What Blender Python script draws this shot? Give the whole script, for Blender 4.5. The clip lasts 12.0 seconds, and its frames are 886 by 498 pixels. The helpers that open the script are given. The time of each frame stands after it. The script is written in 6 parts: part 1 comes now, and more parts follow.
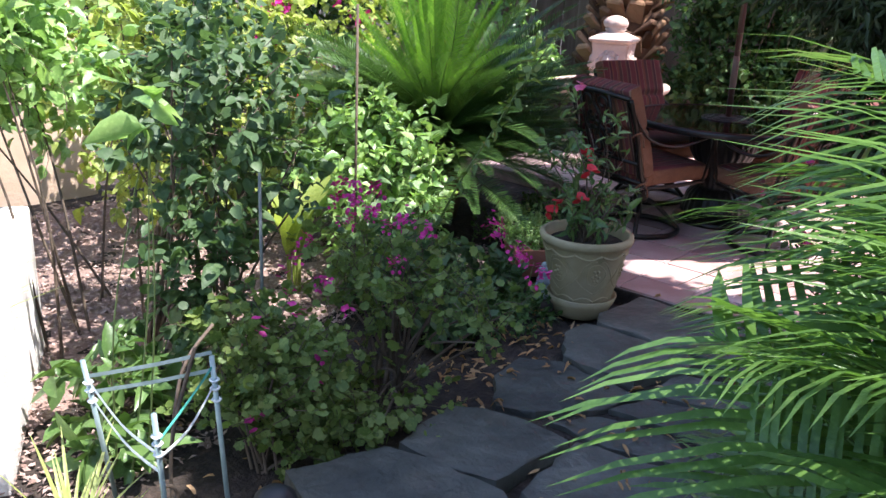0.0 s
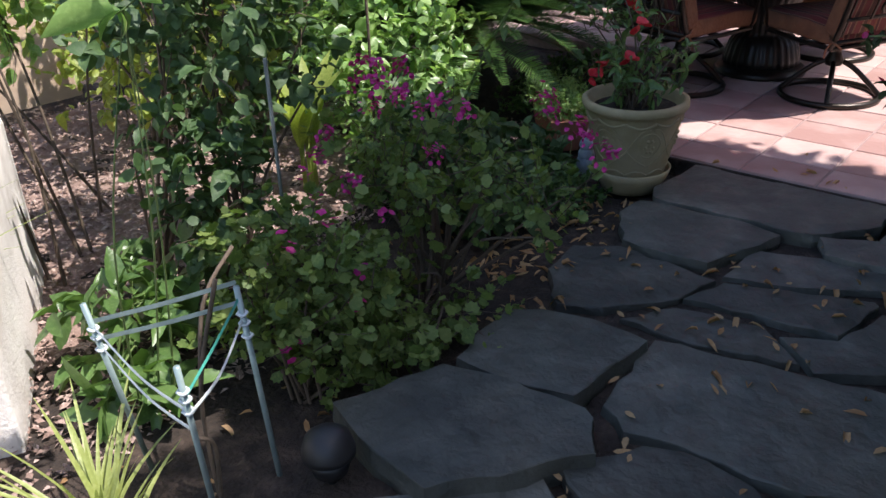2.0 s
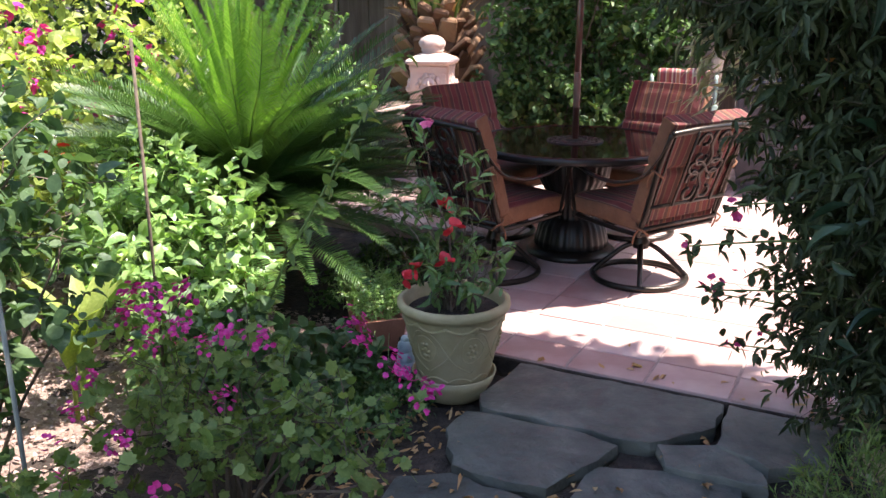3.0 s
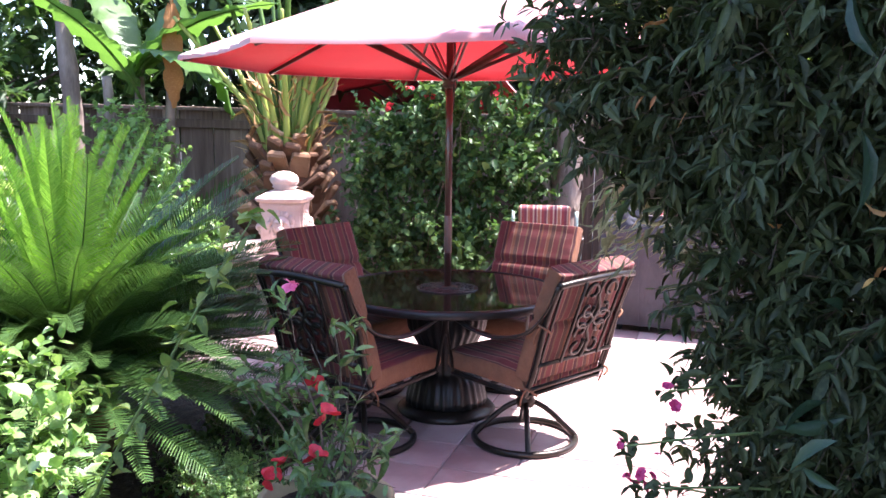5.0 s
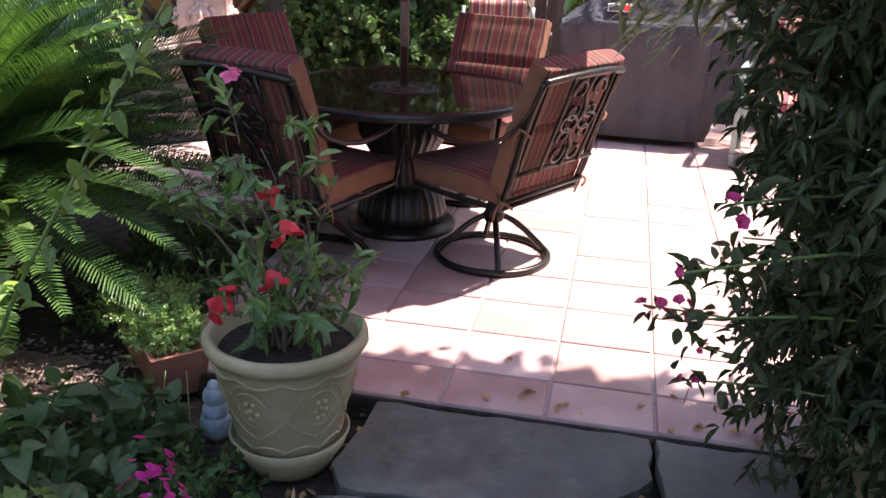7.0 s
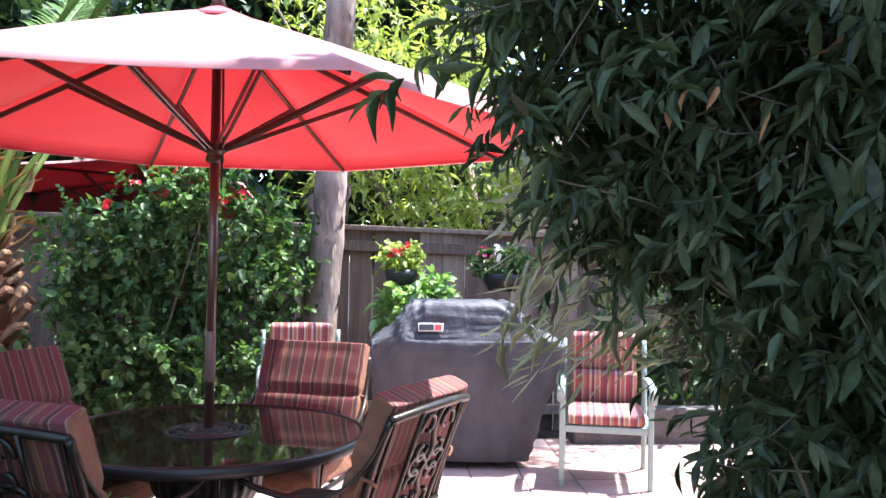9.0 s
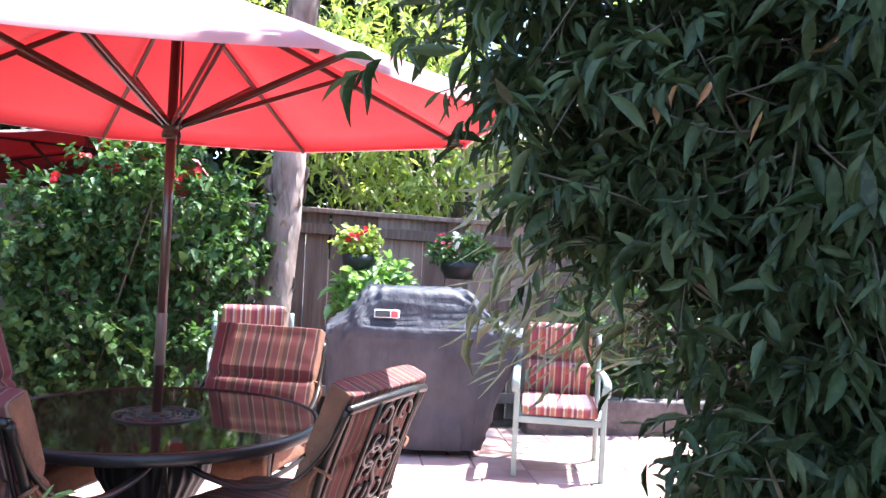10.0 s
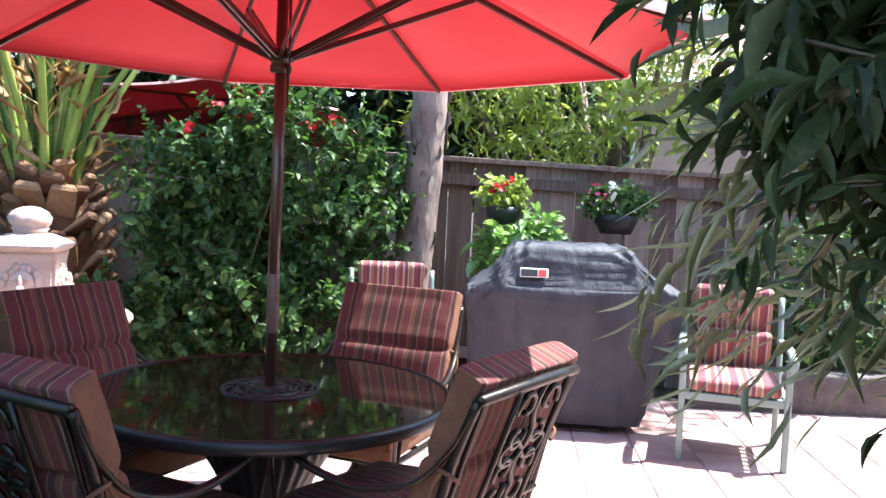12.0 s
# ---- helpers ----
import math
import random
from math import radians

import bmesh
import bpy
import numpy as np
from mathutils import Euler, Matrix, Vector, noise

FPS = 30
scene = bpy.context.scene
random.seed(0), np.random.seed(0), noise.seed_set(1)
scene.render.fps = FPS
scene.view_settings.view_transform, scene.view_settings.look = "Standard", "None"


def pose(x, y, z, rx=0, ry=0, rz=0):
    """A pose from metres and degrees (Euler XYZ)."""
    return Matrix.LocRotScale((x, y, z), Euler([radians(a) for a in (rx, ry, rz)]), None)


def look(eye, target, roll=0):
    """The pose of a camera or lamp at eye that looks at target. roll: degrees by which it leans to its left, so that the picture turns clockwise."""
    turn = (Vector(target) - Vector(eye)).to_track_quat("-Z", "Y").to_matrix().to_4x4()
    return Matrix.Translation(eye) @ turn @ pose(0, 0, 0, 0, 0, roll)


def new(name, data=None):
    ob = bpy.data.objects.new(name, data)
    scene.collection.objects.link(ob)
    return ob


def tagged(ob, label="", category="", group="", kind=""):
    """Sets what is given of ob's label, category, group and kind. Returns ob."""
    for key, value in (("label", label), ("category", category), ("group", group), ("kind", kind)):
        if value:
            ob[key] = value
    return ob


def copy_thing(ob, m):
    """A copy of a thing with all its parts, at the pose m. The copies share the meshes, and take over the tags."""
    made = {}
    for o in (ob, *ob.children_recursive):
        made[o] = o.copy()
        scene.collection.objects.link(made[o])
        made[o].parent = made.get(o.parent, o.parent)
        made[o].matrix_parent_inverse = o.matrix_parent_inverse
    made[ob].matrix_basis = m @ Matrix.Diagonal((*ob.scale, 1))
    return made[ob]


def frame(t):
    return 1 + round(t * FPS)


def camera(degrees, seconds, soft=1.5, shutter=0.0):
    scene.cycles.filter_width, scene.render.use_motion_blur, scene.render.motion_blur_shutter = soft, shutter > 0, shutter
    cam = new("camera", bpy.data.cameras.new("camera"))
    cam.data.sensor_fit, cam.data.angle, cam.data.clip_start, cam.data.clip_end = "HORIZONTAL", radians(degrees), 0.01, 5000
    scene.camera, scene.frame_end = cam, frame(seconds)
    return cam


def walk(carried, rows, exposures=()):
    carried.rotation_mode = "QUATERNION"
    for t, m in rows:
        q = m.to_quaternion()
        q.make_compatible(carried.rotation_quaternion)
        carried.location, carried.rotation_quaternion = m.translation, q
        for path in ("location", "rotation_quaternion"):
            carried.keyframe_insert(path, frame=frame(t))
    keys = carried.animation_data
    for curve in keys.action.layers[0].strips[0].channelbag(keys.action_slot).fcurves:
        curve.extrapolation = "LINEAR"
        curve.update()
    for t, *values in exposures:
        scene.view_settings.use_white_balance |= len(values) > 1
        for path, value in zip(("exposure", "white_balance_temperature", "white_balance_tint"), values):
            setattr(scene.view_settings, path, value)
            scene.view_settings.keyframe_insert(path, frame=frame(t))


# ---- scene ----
cam = camera(55.6, 12.0)
PATH = [
    (0, (0.967, -3.676, 1.503), (-0.27, -2.235, 0.876), 2.4),
    (0.5, (0.928, -3.658, 1.493), (-0.363, -2.275, 0.846), 3.7),
    (1, (0.901, -3.624, 1.49), (-0.405, -2.258, 0.837), 2.7),
    (1.5, (0.797, -3.569, 1.436), (-0.51, -2.326, 0.571), 0.4),
    (2, (0.596, -3.456, 1.409), (-0.571, -2.109, 0.502), -2.1),
    (2.5, (0.506, -3.308, 1.425), (-0.483, -1.747, 0.661), -1.7),
    (3, (0.389, -3.086, 1.473), (-0.503, -1.389, 0.903), -0.2),
    (3.2, (0.374, -3.034, 1.482), (-0.413, -1.27, 0.963), -0.3),
    (4.8, (0.097, -2.728, 1.53), (-0.445, -0.827, 1.227), 0.5),
    (5, (0.085, -2.653, 1.526), (-0.499, -0.761, 1.243), 0.6),
    (5.5, (0.064, -2.501, 1.503), (-0.575, -0.63, 1.197), 0.1),
    (6, (-0.018, -2.416, 1.443), (-0.635, -0.619, 0.819), -0.6),
    (6.5, (-0.15, -2.321, 1.402), (-0.632, -0.54, 0.631), 0.4),
    (6.7, (-0.182, -2.296, 1.391), (-0.626, -0.494, 0.646), 1.1),
    (8.3, (-0.317, -1.8, 1.313), (-0.201, 0.143, 0.856), 0.8),
    (8.5, (-0.368, -1.767, 1.328), (-0.199, 0.204, 1.033), -0.1),
    (9, (-0.445, -1.754, 1.365), (-0.354, 0.244, 1.393), 1.1),
    (9.5, (-0.454, -1.726, 1.377), (-0.294, 0.265, 1.481), 2.8),
    (10, (-0.47, -1.695, 1.374), (-0.27, 0.295, 1.371), 3.0),
    (10.5, (-0.469, -1.678, 1.399), (-0.473, 0.317, 1.252), 1.7),
    (11, (-0.39, -1.472, 1.388), (-0.651, 0.505, 1.234), 1.9),
    (11.5, (-0.351, -1.347, 1.4), (-0.72, 0.616, 1.305), 1.8),
    (12, (-0.426, -1.149, 1.367), (-0.579, 0.84, 1.234), 2.7),
]
walk(cam, [(t, look(eye, target, roll)) for t, eye, target, roll in PATH], [(0.0, 1.72, 6200, 15), (0.5, 1.52, 6350, 14), (1.0, 1.45, 6350, 14), (1.5, 1.3, 6300, 13), (2.0, 0.97, 6450, 14), (2.5, 1.8, 6600, 14), (3.0, 2.0, 6700, 15), (5.0, 2.52, 6050, 24), (5.5, 2.5, 6050, 25), (6.0, 2.0, 6250, 18), (6.5, 1.9, 6800, 20), (8.5, 2.1, 6300, 13), (9.0, 2.5, 5950, 12), (9.5, 2.68, 5800, 12), (10.0, 2.78, 5800, 12), (10.5, 2.62, 5850, 9), (11.0, 2.3, 5900, 8), (12.0, 2.25, 5900, 8)])

# ---- world, sun and exposure ----
SUN_DIR = Vector((0.85, 0.36, 1.87)).normalized()
world = bpy.data.worlds.new("sky")
scene.world = world
world.use_nodes = True
_nt = world.node_tree
_bg = _nt.nodes["Background"]
_sky = _nt.nodes.new("ShaderNodeTexSky")
_sky.sky_type = "NISHITA"
_sky.sun_disc = False
_sky.sun_elevation = math.asin(SUN_DIR.z)
_sky.sun_rotation = math.atan2(SUN_DIR.x, SUN_DIR.y)
_nt.links.new(_sky.outputs[0], _bg.inputs[0])
_bg.inputs[1].default_value = 0.15
sun = new("sun", bpy.data.lights.new("sun", "SUN"))
sun.data.energy = 4.7
sun.data.angle = radians(0.53)
sun.data.color = (1.0, 0.955, 0.89)
sun.matrix_world = look(SUN_DIR * 30, (0, 0, 0))
rng = np.random.default_rng(7)


# ---- materials ----
def material(name, stops, scale=6.0, rough=0.7, bump=0.0, bump_scale=40.0, metal=0.0, detail=6.0, coords="Object", island=0.0,
             stains=None, spec=0.5, coat=0.0, stretch=(1, 1, 1), through_light=0.0, objects=0.0, tint=(1.5, 1.55, 0.75), sheen=0.0):
    """A node material: a ramp of colours over two scales of noise, with relief; leaves let some light through."""
    m = bpy.data.materials.new(name)
    m.use_nodes = True
    nt = m.node_tree
    ns, ln = nt.nodes, nt.links
    bsdf = ns["Principled BSDF"]
    bsdf.inputs["Roughness"].default_value = rough
    bsdf.inputs["Metallic"].default_value = metal
    bsdf.inputs["Specular IOR Level"].default_value = spec
    bsdf.inputs["Coat Weight"].default_value = coat
    bsdf.inputs["Sheen Weight"].default_value = sheen
    bsdf.inputs["Sheen Roughness"].default_value = 0.4
    tc = ns.new("ShaderNodeTexCoord")
    mp = ns.new("ShaderNodeMapping")
    mp.inputs["Scale"].default_value = stretch
    ln.new(tc.outputs[coords], mp.inputs[0])
    big = ns.new("ShaderNodeTexNoise")
    big.inputs["Scale"].default_value = scale
    big.inputs["Detail"].default_value = detail
    big.inputs["Roughness"].default_value = 0.62
    ln.new(mp.outputs[0], big.inputs["Vector"])
    value = big.outputs[0]

    def mixed(a, b, f):
        mx = ns.new("ShaderNodeMix")
        mx.inputs[0].default_value = f
        ln.new(a, mx.inputs[2])
        ln.new(b, mx.inputs[3])
        return mx.outputs[0]

    if island:
        geo = ns.new("ShaderNodeNewGeometry")
        value = mixed(value, geo.outputs["Random Per Island"], island)
    if objects:
        inf = ns.new("ShaderNodeObjectInfo")
        value = mixed(value, inf.outputs["Random"], objects)
    ramp = ns.new("ShaderNodeValToRGB")
    el = ramp.color_ramp.elements
    lo, hi = (0.0, 1.0) if island > 0.5 or objects > 0.5 else (0.3, 0.7)
    for k, c in enumerate(stops):
        p = lo + (hi - lo) * k / max(1, len(stops) - 1)
        e = el[k] if k < 2 else el.new(p)
        e.position = p
        e.color = (*c, 1)
    for k, c in enumerate(stops):
        el[k].position = lo + (hi - lo) * k / max(1, len(stops) - 1)
        el[k].color = (*c, 1)
    ln.new(value, ramp.inputs[0])
    colour = ramp.outputs[0]
    if stains:
        st_scale, st_colour, st_amount = stains
        n2 = ns.new("ShaderNodeTexNoise")
        n2.inputs["Scale"].default_value = st_scale
        n2.inputs["Detail"].default_value = 8
        ln.new(mp.outputs[0], n2.inputs["Vector"])
        r2 = ns.new("ShaderNodeValToRGB")
        r2.color_ramp.elements[0].position, r2.color_ramp.elements[1].position = 0.48, 0.68
        r2.color_ramp.elements[1].color = (st_amount, st_amount, st_amount, 1)
        ln.new(n2.outputs[0], r2.inputs[0])
        mx = ns.new("ShaderNodeMix")
        mx.data_type = "RGBA"
        ln.new(r2.outputs[0], mx.inputs[0])
        ln.new(colour, mx.inputs[6])
        mx.inputs[7].default_value = (*st_colour, 1)
        colour = mx.outputs[2]
    ln.new(colour, bsdf.inputs["Base Color"])
    if bump:
        fine = ns.new("ShaderNodeTexNoise")
        fine.inputs["Scale"].default_value = bump_scale
        fine.inputs["Detail"].default_value = 8
        ln.new(mp.outputs[0], fine.inputs["Vector"])
        bp = ns.new("ShaderNodeBump")
        bp.inputs["Strength"].default_value = bump
        bp.inputs["Distance"].default_value = 0.02
        ln.new(fine.outputs[0], bp.inputs["Height"])
        ln.new(bp.outputs[0], bsdf.inputs["Normal"])
    if through_light:
        tr = ns.new("ShaderNodeBsdfTranslucent")
        mul = ns.new("ShaderNodeMix")
        mul.data_type, mul.blend_type = "RGBA", "MULTIPLY"
        mul.inputs[0].default_value = 1.0
        ln.new(colour, mul.inputs[6])
        mul.inputs[7].default_value = (*tint, 1)
        ln.new(mul.outputs[2], tr.inputs[0])
        add = ns.new("ShaderNodeMixShader")
        add.inputs[0].default_value = through_light
        out = ns["Material Output"]
        ln.new(bsdf.outputs[0], add.inputs[1])
        ln.new(tr.outputs[0], add.inputs[2])
        ln.new(add.outputs[0], out.inputs[0])
    return m


def leafy(name, *stops, rough=0.45, thru=0.35, spec=0.5):
    pale = tuple(min(0.9, c * 1.35 + 0.006) for c in stops[-1])
    return material(name, stops, scale=9.0, rough=rough, island=0.7, through_light=thru, spec=spec, stains=(85, pale, 0.3), tint=(1.35, 1.45, 0.8), bump=0.12, bump_scale=120)


def striped(name, bands, period=0.5, axis=0):
    """Woven stripes across the cloth, by the mesh's own coordinates."""
    m = material(name, [(0.3, 0.1, 0.08), (0.3, 0.1, 0.08)], rough=0.85, bump=0.25, bump_scale=500)
    nt = m.node_tree
    ns, ln = nt.nodes, nt.links
    tc = ns.new("ShaderNodeTexCoord")
    sep = ns.new("ShaderNodeSeparateXYZ")
    ln.new(tc.outputs["UV"], sep.inputs[0])
    div = ns.new("ShaderNodeMath")
    div.operation = "DIVIDE"
    ln.new(sep.outputs[axis], div.inputs[0])
    div.inputs[1].default_value = period
    fr = ns.new("ShaderNodeMath")
    fr.operation = "FRACT"
    ln.new(div.outputs[0], fr.inputs[0])
    ramp = ns.new("ShaderNodeValToRGB")
    ramp.color_ramp.interpolation = "CONSTANT"
    el = ramp.color_ramp.elements
    p = 0.0
    for k, (w, c) in enumerate(bands):
        e = el[0] if k == 0 else (el[1] if k == 1 else el.new(p))
        e.position = p
        e.color = (*c, 1)
        p += w
    p = 0.0
    for k, (w, c) in enumerate(bands):
        el[k].position, el[k].color = p, (*c, 1)
        p += w
    ln.new(fr.outputs[0], ramp.inputs[0])
    n2 = ns.new("ShaderNodeTexNoise")
    n2.inputs["Scale"].default_value = 9
    mx = ns.new("ShaderNodeMix")
    mx.data_type, mx.blend_type = "RGBA", "MULTIPLY"
    r2 = ns.new("ShaderNodeValToRGB")
    r2.color_ramp.elements[0].color, r2.color_ramp.elements[1].color = (0.7, 0.68, 0.66, 1), (1.1, 1.1, 1.1, 1)
    ln.new(tc.outputs["Object"], n2.inputs["Vector"])
    ln.new(n2.outputs[0], r2.inputs[0])
    mx.inputs[0].default_value = 1
    ln.new(ramp.outputs[0], mx.inputs[6])
    ln.new(r2.outputs[0], mx.inputs[7])
    ln.new(mx.outputs[2], ns["Principled BSDF"].inputs["Base Color"])
    return m


SOIL = material("soil", [(0.009, 0.006, 0.005), (0.028, 0.019, 0.014), (0.07, 0.047, 0.035)], scale=14, rough=0.95, bump=0.9, bump_scale=60)
MULCH = material("mulch", [(0.2, 0.13, 0.105), (0.31, 0.215, 0.18), (0.45, 0.335, 0.29)], scale=22, rough=0.95, bump=0.9, bump_scale=90, island=0.5)
SLATE = material("slate", [(0.028, 0.030, 0.026), (0.052, 0.055, 0.047), (0.085, 0.088, 0.075), (0.16, 0.155, 0.13)], scale=5.5, rough=0.62, bump=1.0, bump_scale=15, detail=9, stains=(2.6, (0.095, 0.085, 0.065), 0.6), objects=0.3)
TILE = material("terracotta_tile", [(0.32, 0.19, 0.17), (0.41, 0.265, 0.24), (0.49, 0.345, 0.315)], scale=5, rough=0.55, bump=0.12, bump_scale=30,
                objects=0.45, stains=(3, (0.53, 0.42, 0.39), 0.3))
GROUT = material("grout", [(0.25, 0.175, 0.165), (0.36, 0.27, 0.255)], scale=30, rough=0.95, bump=0.4)
STUCCO = material("stucco", [(0.62, 0.57, 0.52), (0.74, 0.70, 0.66), (0.8, 0.77, 0.74)], scale=3, rough=0.95, bump=0.25, bump_scale=90,
                  stains=(5, (0.38, 0.33, 0.29), 0.5))
TAN_STUCCO = material("tan_stucco", [(0.42, 0.30, 0.21), (0.5, 0.37, 0.27), (0.56, 0.43, 0.33)], scale=2, rough=0.95, bump=0.2, bump_scale=60)
BLOCK = material("dark_block", [(0.07, 0.058, 0.055), (0.11, 0.095, 0.09), (0.16, 0.14, 0.13)], scale=7, rough=0.95, bump=0.6, bump_scale=40)
PEACH = material("peach_stucco", [(0.5, 0.33, 0.25), (0.58, 0.4, 0.31)], scale=2, rough=0.95, bump=0.3)
ROOF = material("roof_tile", [(0.2, 0.11, 0.08), (0.34, 0.2, 0.15)], scale=4, rough=0.9, bump=0.4, objects=0.5)
FENCE = material("weathered_board", [(0.11, 0.07, 0.052), (0.21, 0.145, 0.113), (0.36, 0.27, 0.222)], scale=5, rough=0.9, bump=0.5, bump_scale=30,
                 stretch=(6, 6, 0.5), objects=0.4)
BARK = material("bark", [(0.10, 0.07, 0.055), (0.2, 0.15, 0.12), (0.3, 0.24, 0.2)], scale=6, rough=0.95, bump=0.9, bump_scale=25, stretch=(1, 1, 0.35))
EUC = material("pale_bark", [(0.17, 0.115, 0.092), (0.29, 0.215, 0.18), (0.44, 0.36, 0.32)], scale=5, rough=0.9, bump=0.9, bump_scale=14, stretch=(1, 1, 0.4),
               stains=(4.5, (0.10, 0.055, 0.04), 0.9))
STEM = material("woody_stem", [(0.06, 0.045, 0.03), (0.14, 0.10, 0.07)], scale=20, rough=0.9, bump=0.4)
GREEN_STEM = material("green_stem", [(0.08, 0.13, 0.035), (0.17, 0.23, 0.075)], scale=20, rough=0.6)
PALM_BOOT = material("palm_boot", [(0.045, 0.022, 0.012), (0.17, 0.08, 0.038), (0.42, 0.25, 0.135)], scale=9, rough=0.9, bump=0.7, bump_scale=40, objects=0.6)
PETIOLE = material("petiole", [(0.2, 0.26, 0.04), (0.34, 0.39, 0.08)], scale=4, rough=0.5, stretch=(1, 1, 0.3))
WITHERED = leafy("withered_leaf", (0.20, 0.075, 0.025), (0.36, 0.15, 0.045), (0.48, 0.24, 0.09), rough=0.8, thru=0.35)
DRY = leafy("dry_leaf", (0.22, 0.11, 0.05), (0.38, 0.21, 0.09), (0.46, 0.32, 0.18), rough=0.8, thru=0.25)
CYCAD_LEAF = leafy("cycad_leaflet", (0.07, 0.165, 0.02), (0.125, 0.26, 0.034), (0.21, 0.36, 0.055), rough=0.22, thru=0.4, spec=0.8)
# darker copy of the cycad leaflet: shade on the low fronds as colour
CYCAD_SHADED = leafy("shaded_cycad_leaflet", (0.026, 0.062, 0.016), (0.048, 0.10, 0.025), (0.08, 0.155, 0.036), rough=0.33, thru=0.25)
CLUMP_LEAF = leafy("clump_palm_leaflet", (0.035, 0.085, 0.018), (0.07, 0.145, 0.03), (0.13, 0.23, 0.055), rough=0.3, thru=0.36)
PALM_LEAF = leafy("palm_leaflet", (0.05, 0.10, 0.02), (0.09, 0.17, 0.035), (0.14, 0.23, 0.06), rough=0.38, thru=0.35)
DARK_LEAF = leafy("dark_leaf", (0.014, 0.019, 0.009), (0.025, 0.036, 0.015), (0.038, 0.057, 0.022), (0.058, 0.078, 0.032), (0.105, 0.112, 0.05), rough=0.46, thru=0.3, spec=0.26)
ROSE_LEAF = leafy("rose_leaf", (0.034, 0.072, 0.026), (0.055, 0.105, 0.038), (0.095, 0.155, 0.055), rough=0.55, thru=0.35)
BRIGHT_LEAF = leafy("bright_leaf", (0.105, 0.21, 0.055), (0.2, 0.33, 0.1), (0.34, 0.46, 0.175), rough=0.33, thru=0.42, spec=0.7)
GERANIUM_LEAF = leafy("geranium_leaf", (0.06, 0.11, 0.024), (0.115, 0.175, 0.04), (0.2, 0.25, 0.07), rough=0.6, thru=0.38)
HEDGE_LEAF = leafy("hedge_leaf", (0.024, 0.062, 0.018), (0.05, 0.105, 0.028), (0.11, 0.17, 0.046), rough=0.45, thru=0.33, spec=0.3)
YELLOW_LEAF = leafy("yellow_green_leaf", (0.16, 0.22, 0.045), (0.27, 0.33, 0.075), (0.4, 0.43, 0.13), rough=0.5, thru=0.45)
FAR_LEAF = leafy("far_leaf", (0.015, 0.035, 0.012), (0.03, 0.06, 0.02), (0.05, 0.09, 0.03), rough=0.5, thru=0.25)
POT_LEAF = leafy("glossy_pot_leaf", (0.05, 0.10, 0.03), (0.085, 0.16, 0.045), (0.15, 0.24, 0.075), rough=0.36, thru=0.35, spec=0.6)
BANANA = leafy("banana_leaf", (0.07, 0.15, 0.03), (0.11, 0.21, 0.05), rough=0.4, thru=0.45)
SPIKE_LEAF = leafy("spiky_leaf", (0.2, 0.25, 0.06), (0.32, 0.36, 0.12), (0.42, 0.45, 0.2), rough=0.45, thru=0.35)
PALE_LEAF = leafy("pale_strap_leaf", (0.19, 0.20, 0.11), (0.42, 0.39, 0.26), rough=0.7, thru=0.3)
RUST_LEAF = leafy("rust_leaf", (0.2, 0.07, 0.03), (0.34, 0.14, 0.055), (0.42, 0.27, 0.07), rough=0.6, thru=0.35)
MAGENTA = leafy("magenta_petal", (0.40, 0.012, 0.17), (0.56, 0.035, 0.28), rough=0.5, thru=0.3)
RED_PETAL = leafy("red_petal", (0.5, 0.012, 0.03), (0.62, 0.04, 0.05), rough=0.5, thru=0.3)
PINK_PETAL = leafy("pink_petal", (0.65, 0.12, 0.32), (0.75, 0.25, 0.45), rough=0.5, thru=0.3)
WHITE_PETAL = leafy("white_petal", (0.7, 0.7, 0.68), (0.8, 0.8, 0.8), rough=0.5, thru=0.3)
POT = material("cream_pot", [(0.26, 0.21, 0.11), (0.345, 0.285, 0.155), (0.42, 0.35, 0.21)], scale=5, rough=0.7, bump=0.12, bump_scale=60, stains=(4, (0.3, 0.25, 0.18), 0.4))
TERRA = material("terracotta", [(0.26, 0.10, 0.06), (0.36, 0.16, 0.1)], scale=6, rough=0.85, bump=0.2)
STONE = material("fountain_stone", [(0.42, 0.285, 0.23), (0.52, 0.385, 0.325), (0.6, 0.48, 0.42)], scale=6, rough=0.85, bump=0.35, bump_scale=50, stains=(6, (0.30, 0.18, 0.14), 0.55))
IRON = material("dark_bronze_metal", [(0.02, 0.016, 0.013), (0.045, 0.037, 0.03)], scale=12, rough=0.33, metal=0.65, bump=0.1, bump_scale=120)
WORN_WOOD = material("worn_mahogany", [(0.10, 0.055, 0.042), (0.19, 0.115, 0.085)], scale=9, rough=0.45, stretch=(1, 1, 0.1))
POLE_WOOD = material("mahogany", [(0.045, 0.016, 0.012), (0.085, 0.03, 0.02)], scale=8, rough=0.35, stretch=(1, 1, 0.1), coat=0.3)
RIM = material("dark_rim", [(0.010, 0.009, 0.008), (0.02, 0.018, 0.016)], scale=12, rough=0.42, spec=0.4)
ROD = material("grey_rod", [(0.07, 0.085, 0.08), (0.12, 0.14, 0.13)], scale=18, rough=0.6)
GLASS_TOP = material("dark_glossy_top", [(0.012, 0.008, 0.006), (0.02, 0.014, 0.01), (0.036, 0.024, 0.016)], scale=14, rough=0.045, spec=0.5, coat=0.15, stains=(30, (0.02, 0.014, 0.01), 0.5))
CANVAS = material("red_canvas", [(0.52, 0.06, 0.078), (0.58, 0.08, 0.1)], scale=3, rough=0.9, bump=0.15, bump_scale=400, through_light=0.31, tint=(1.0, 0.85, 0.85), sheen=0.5)
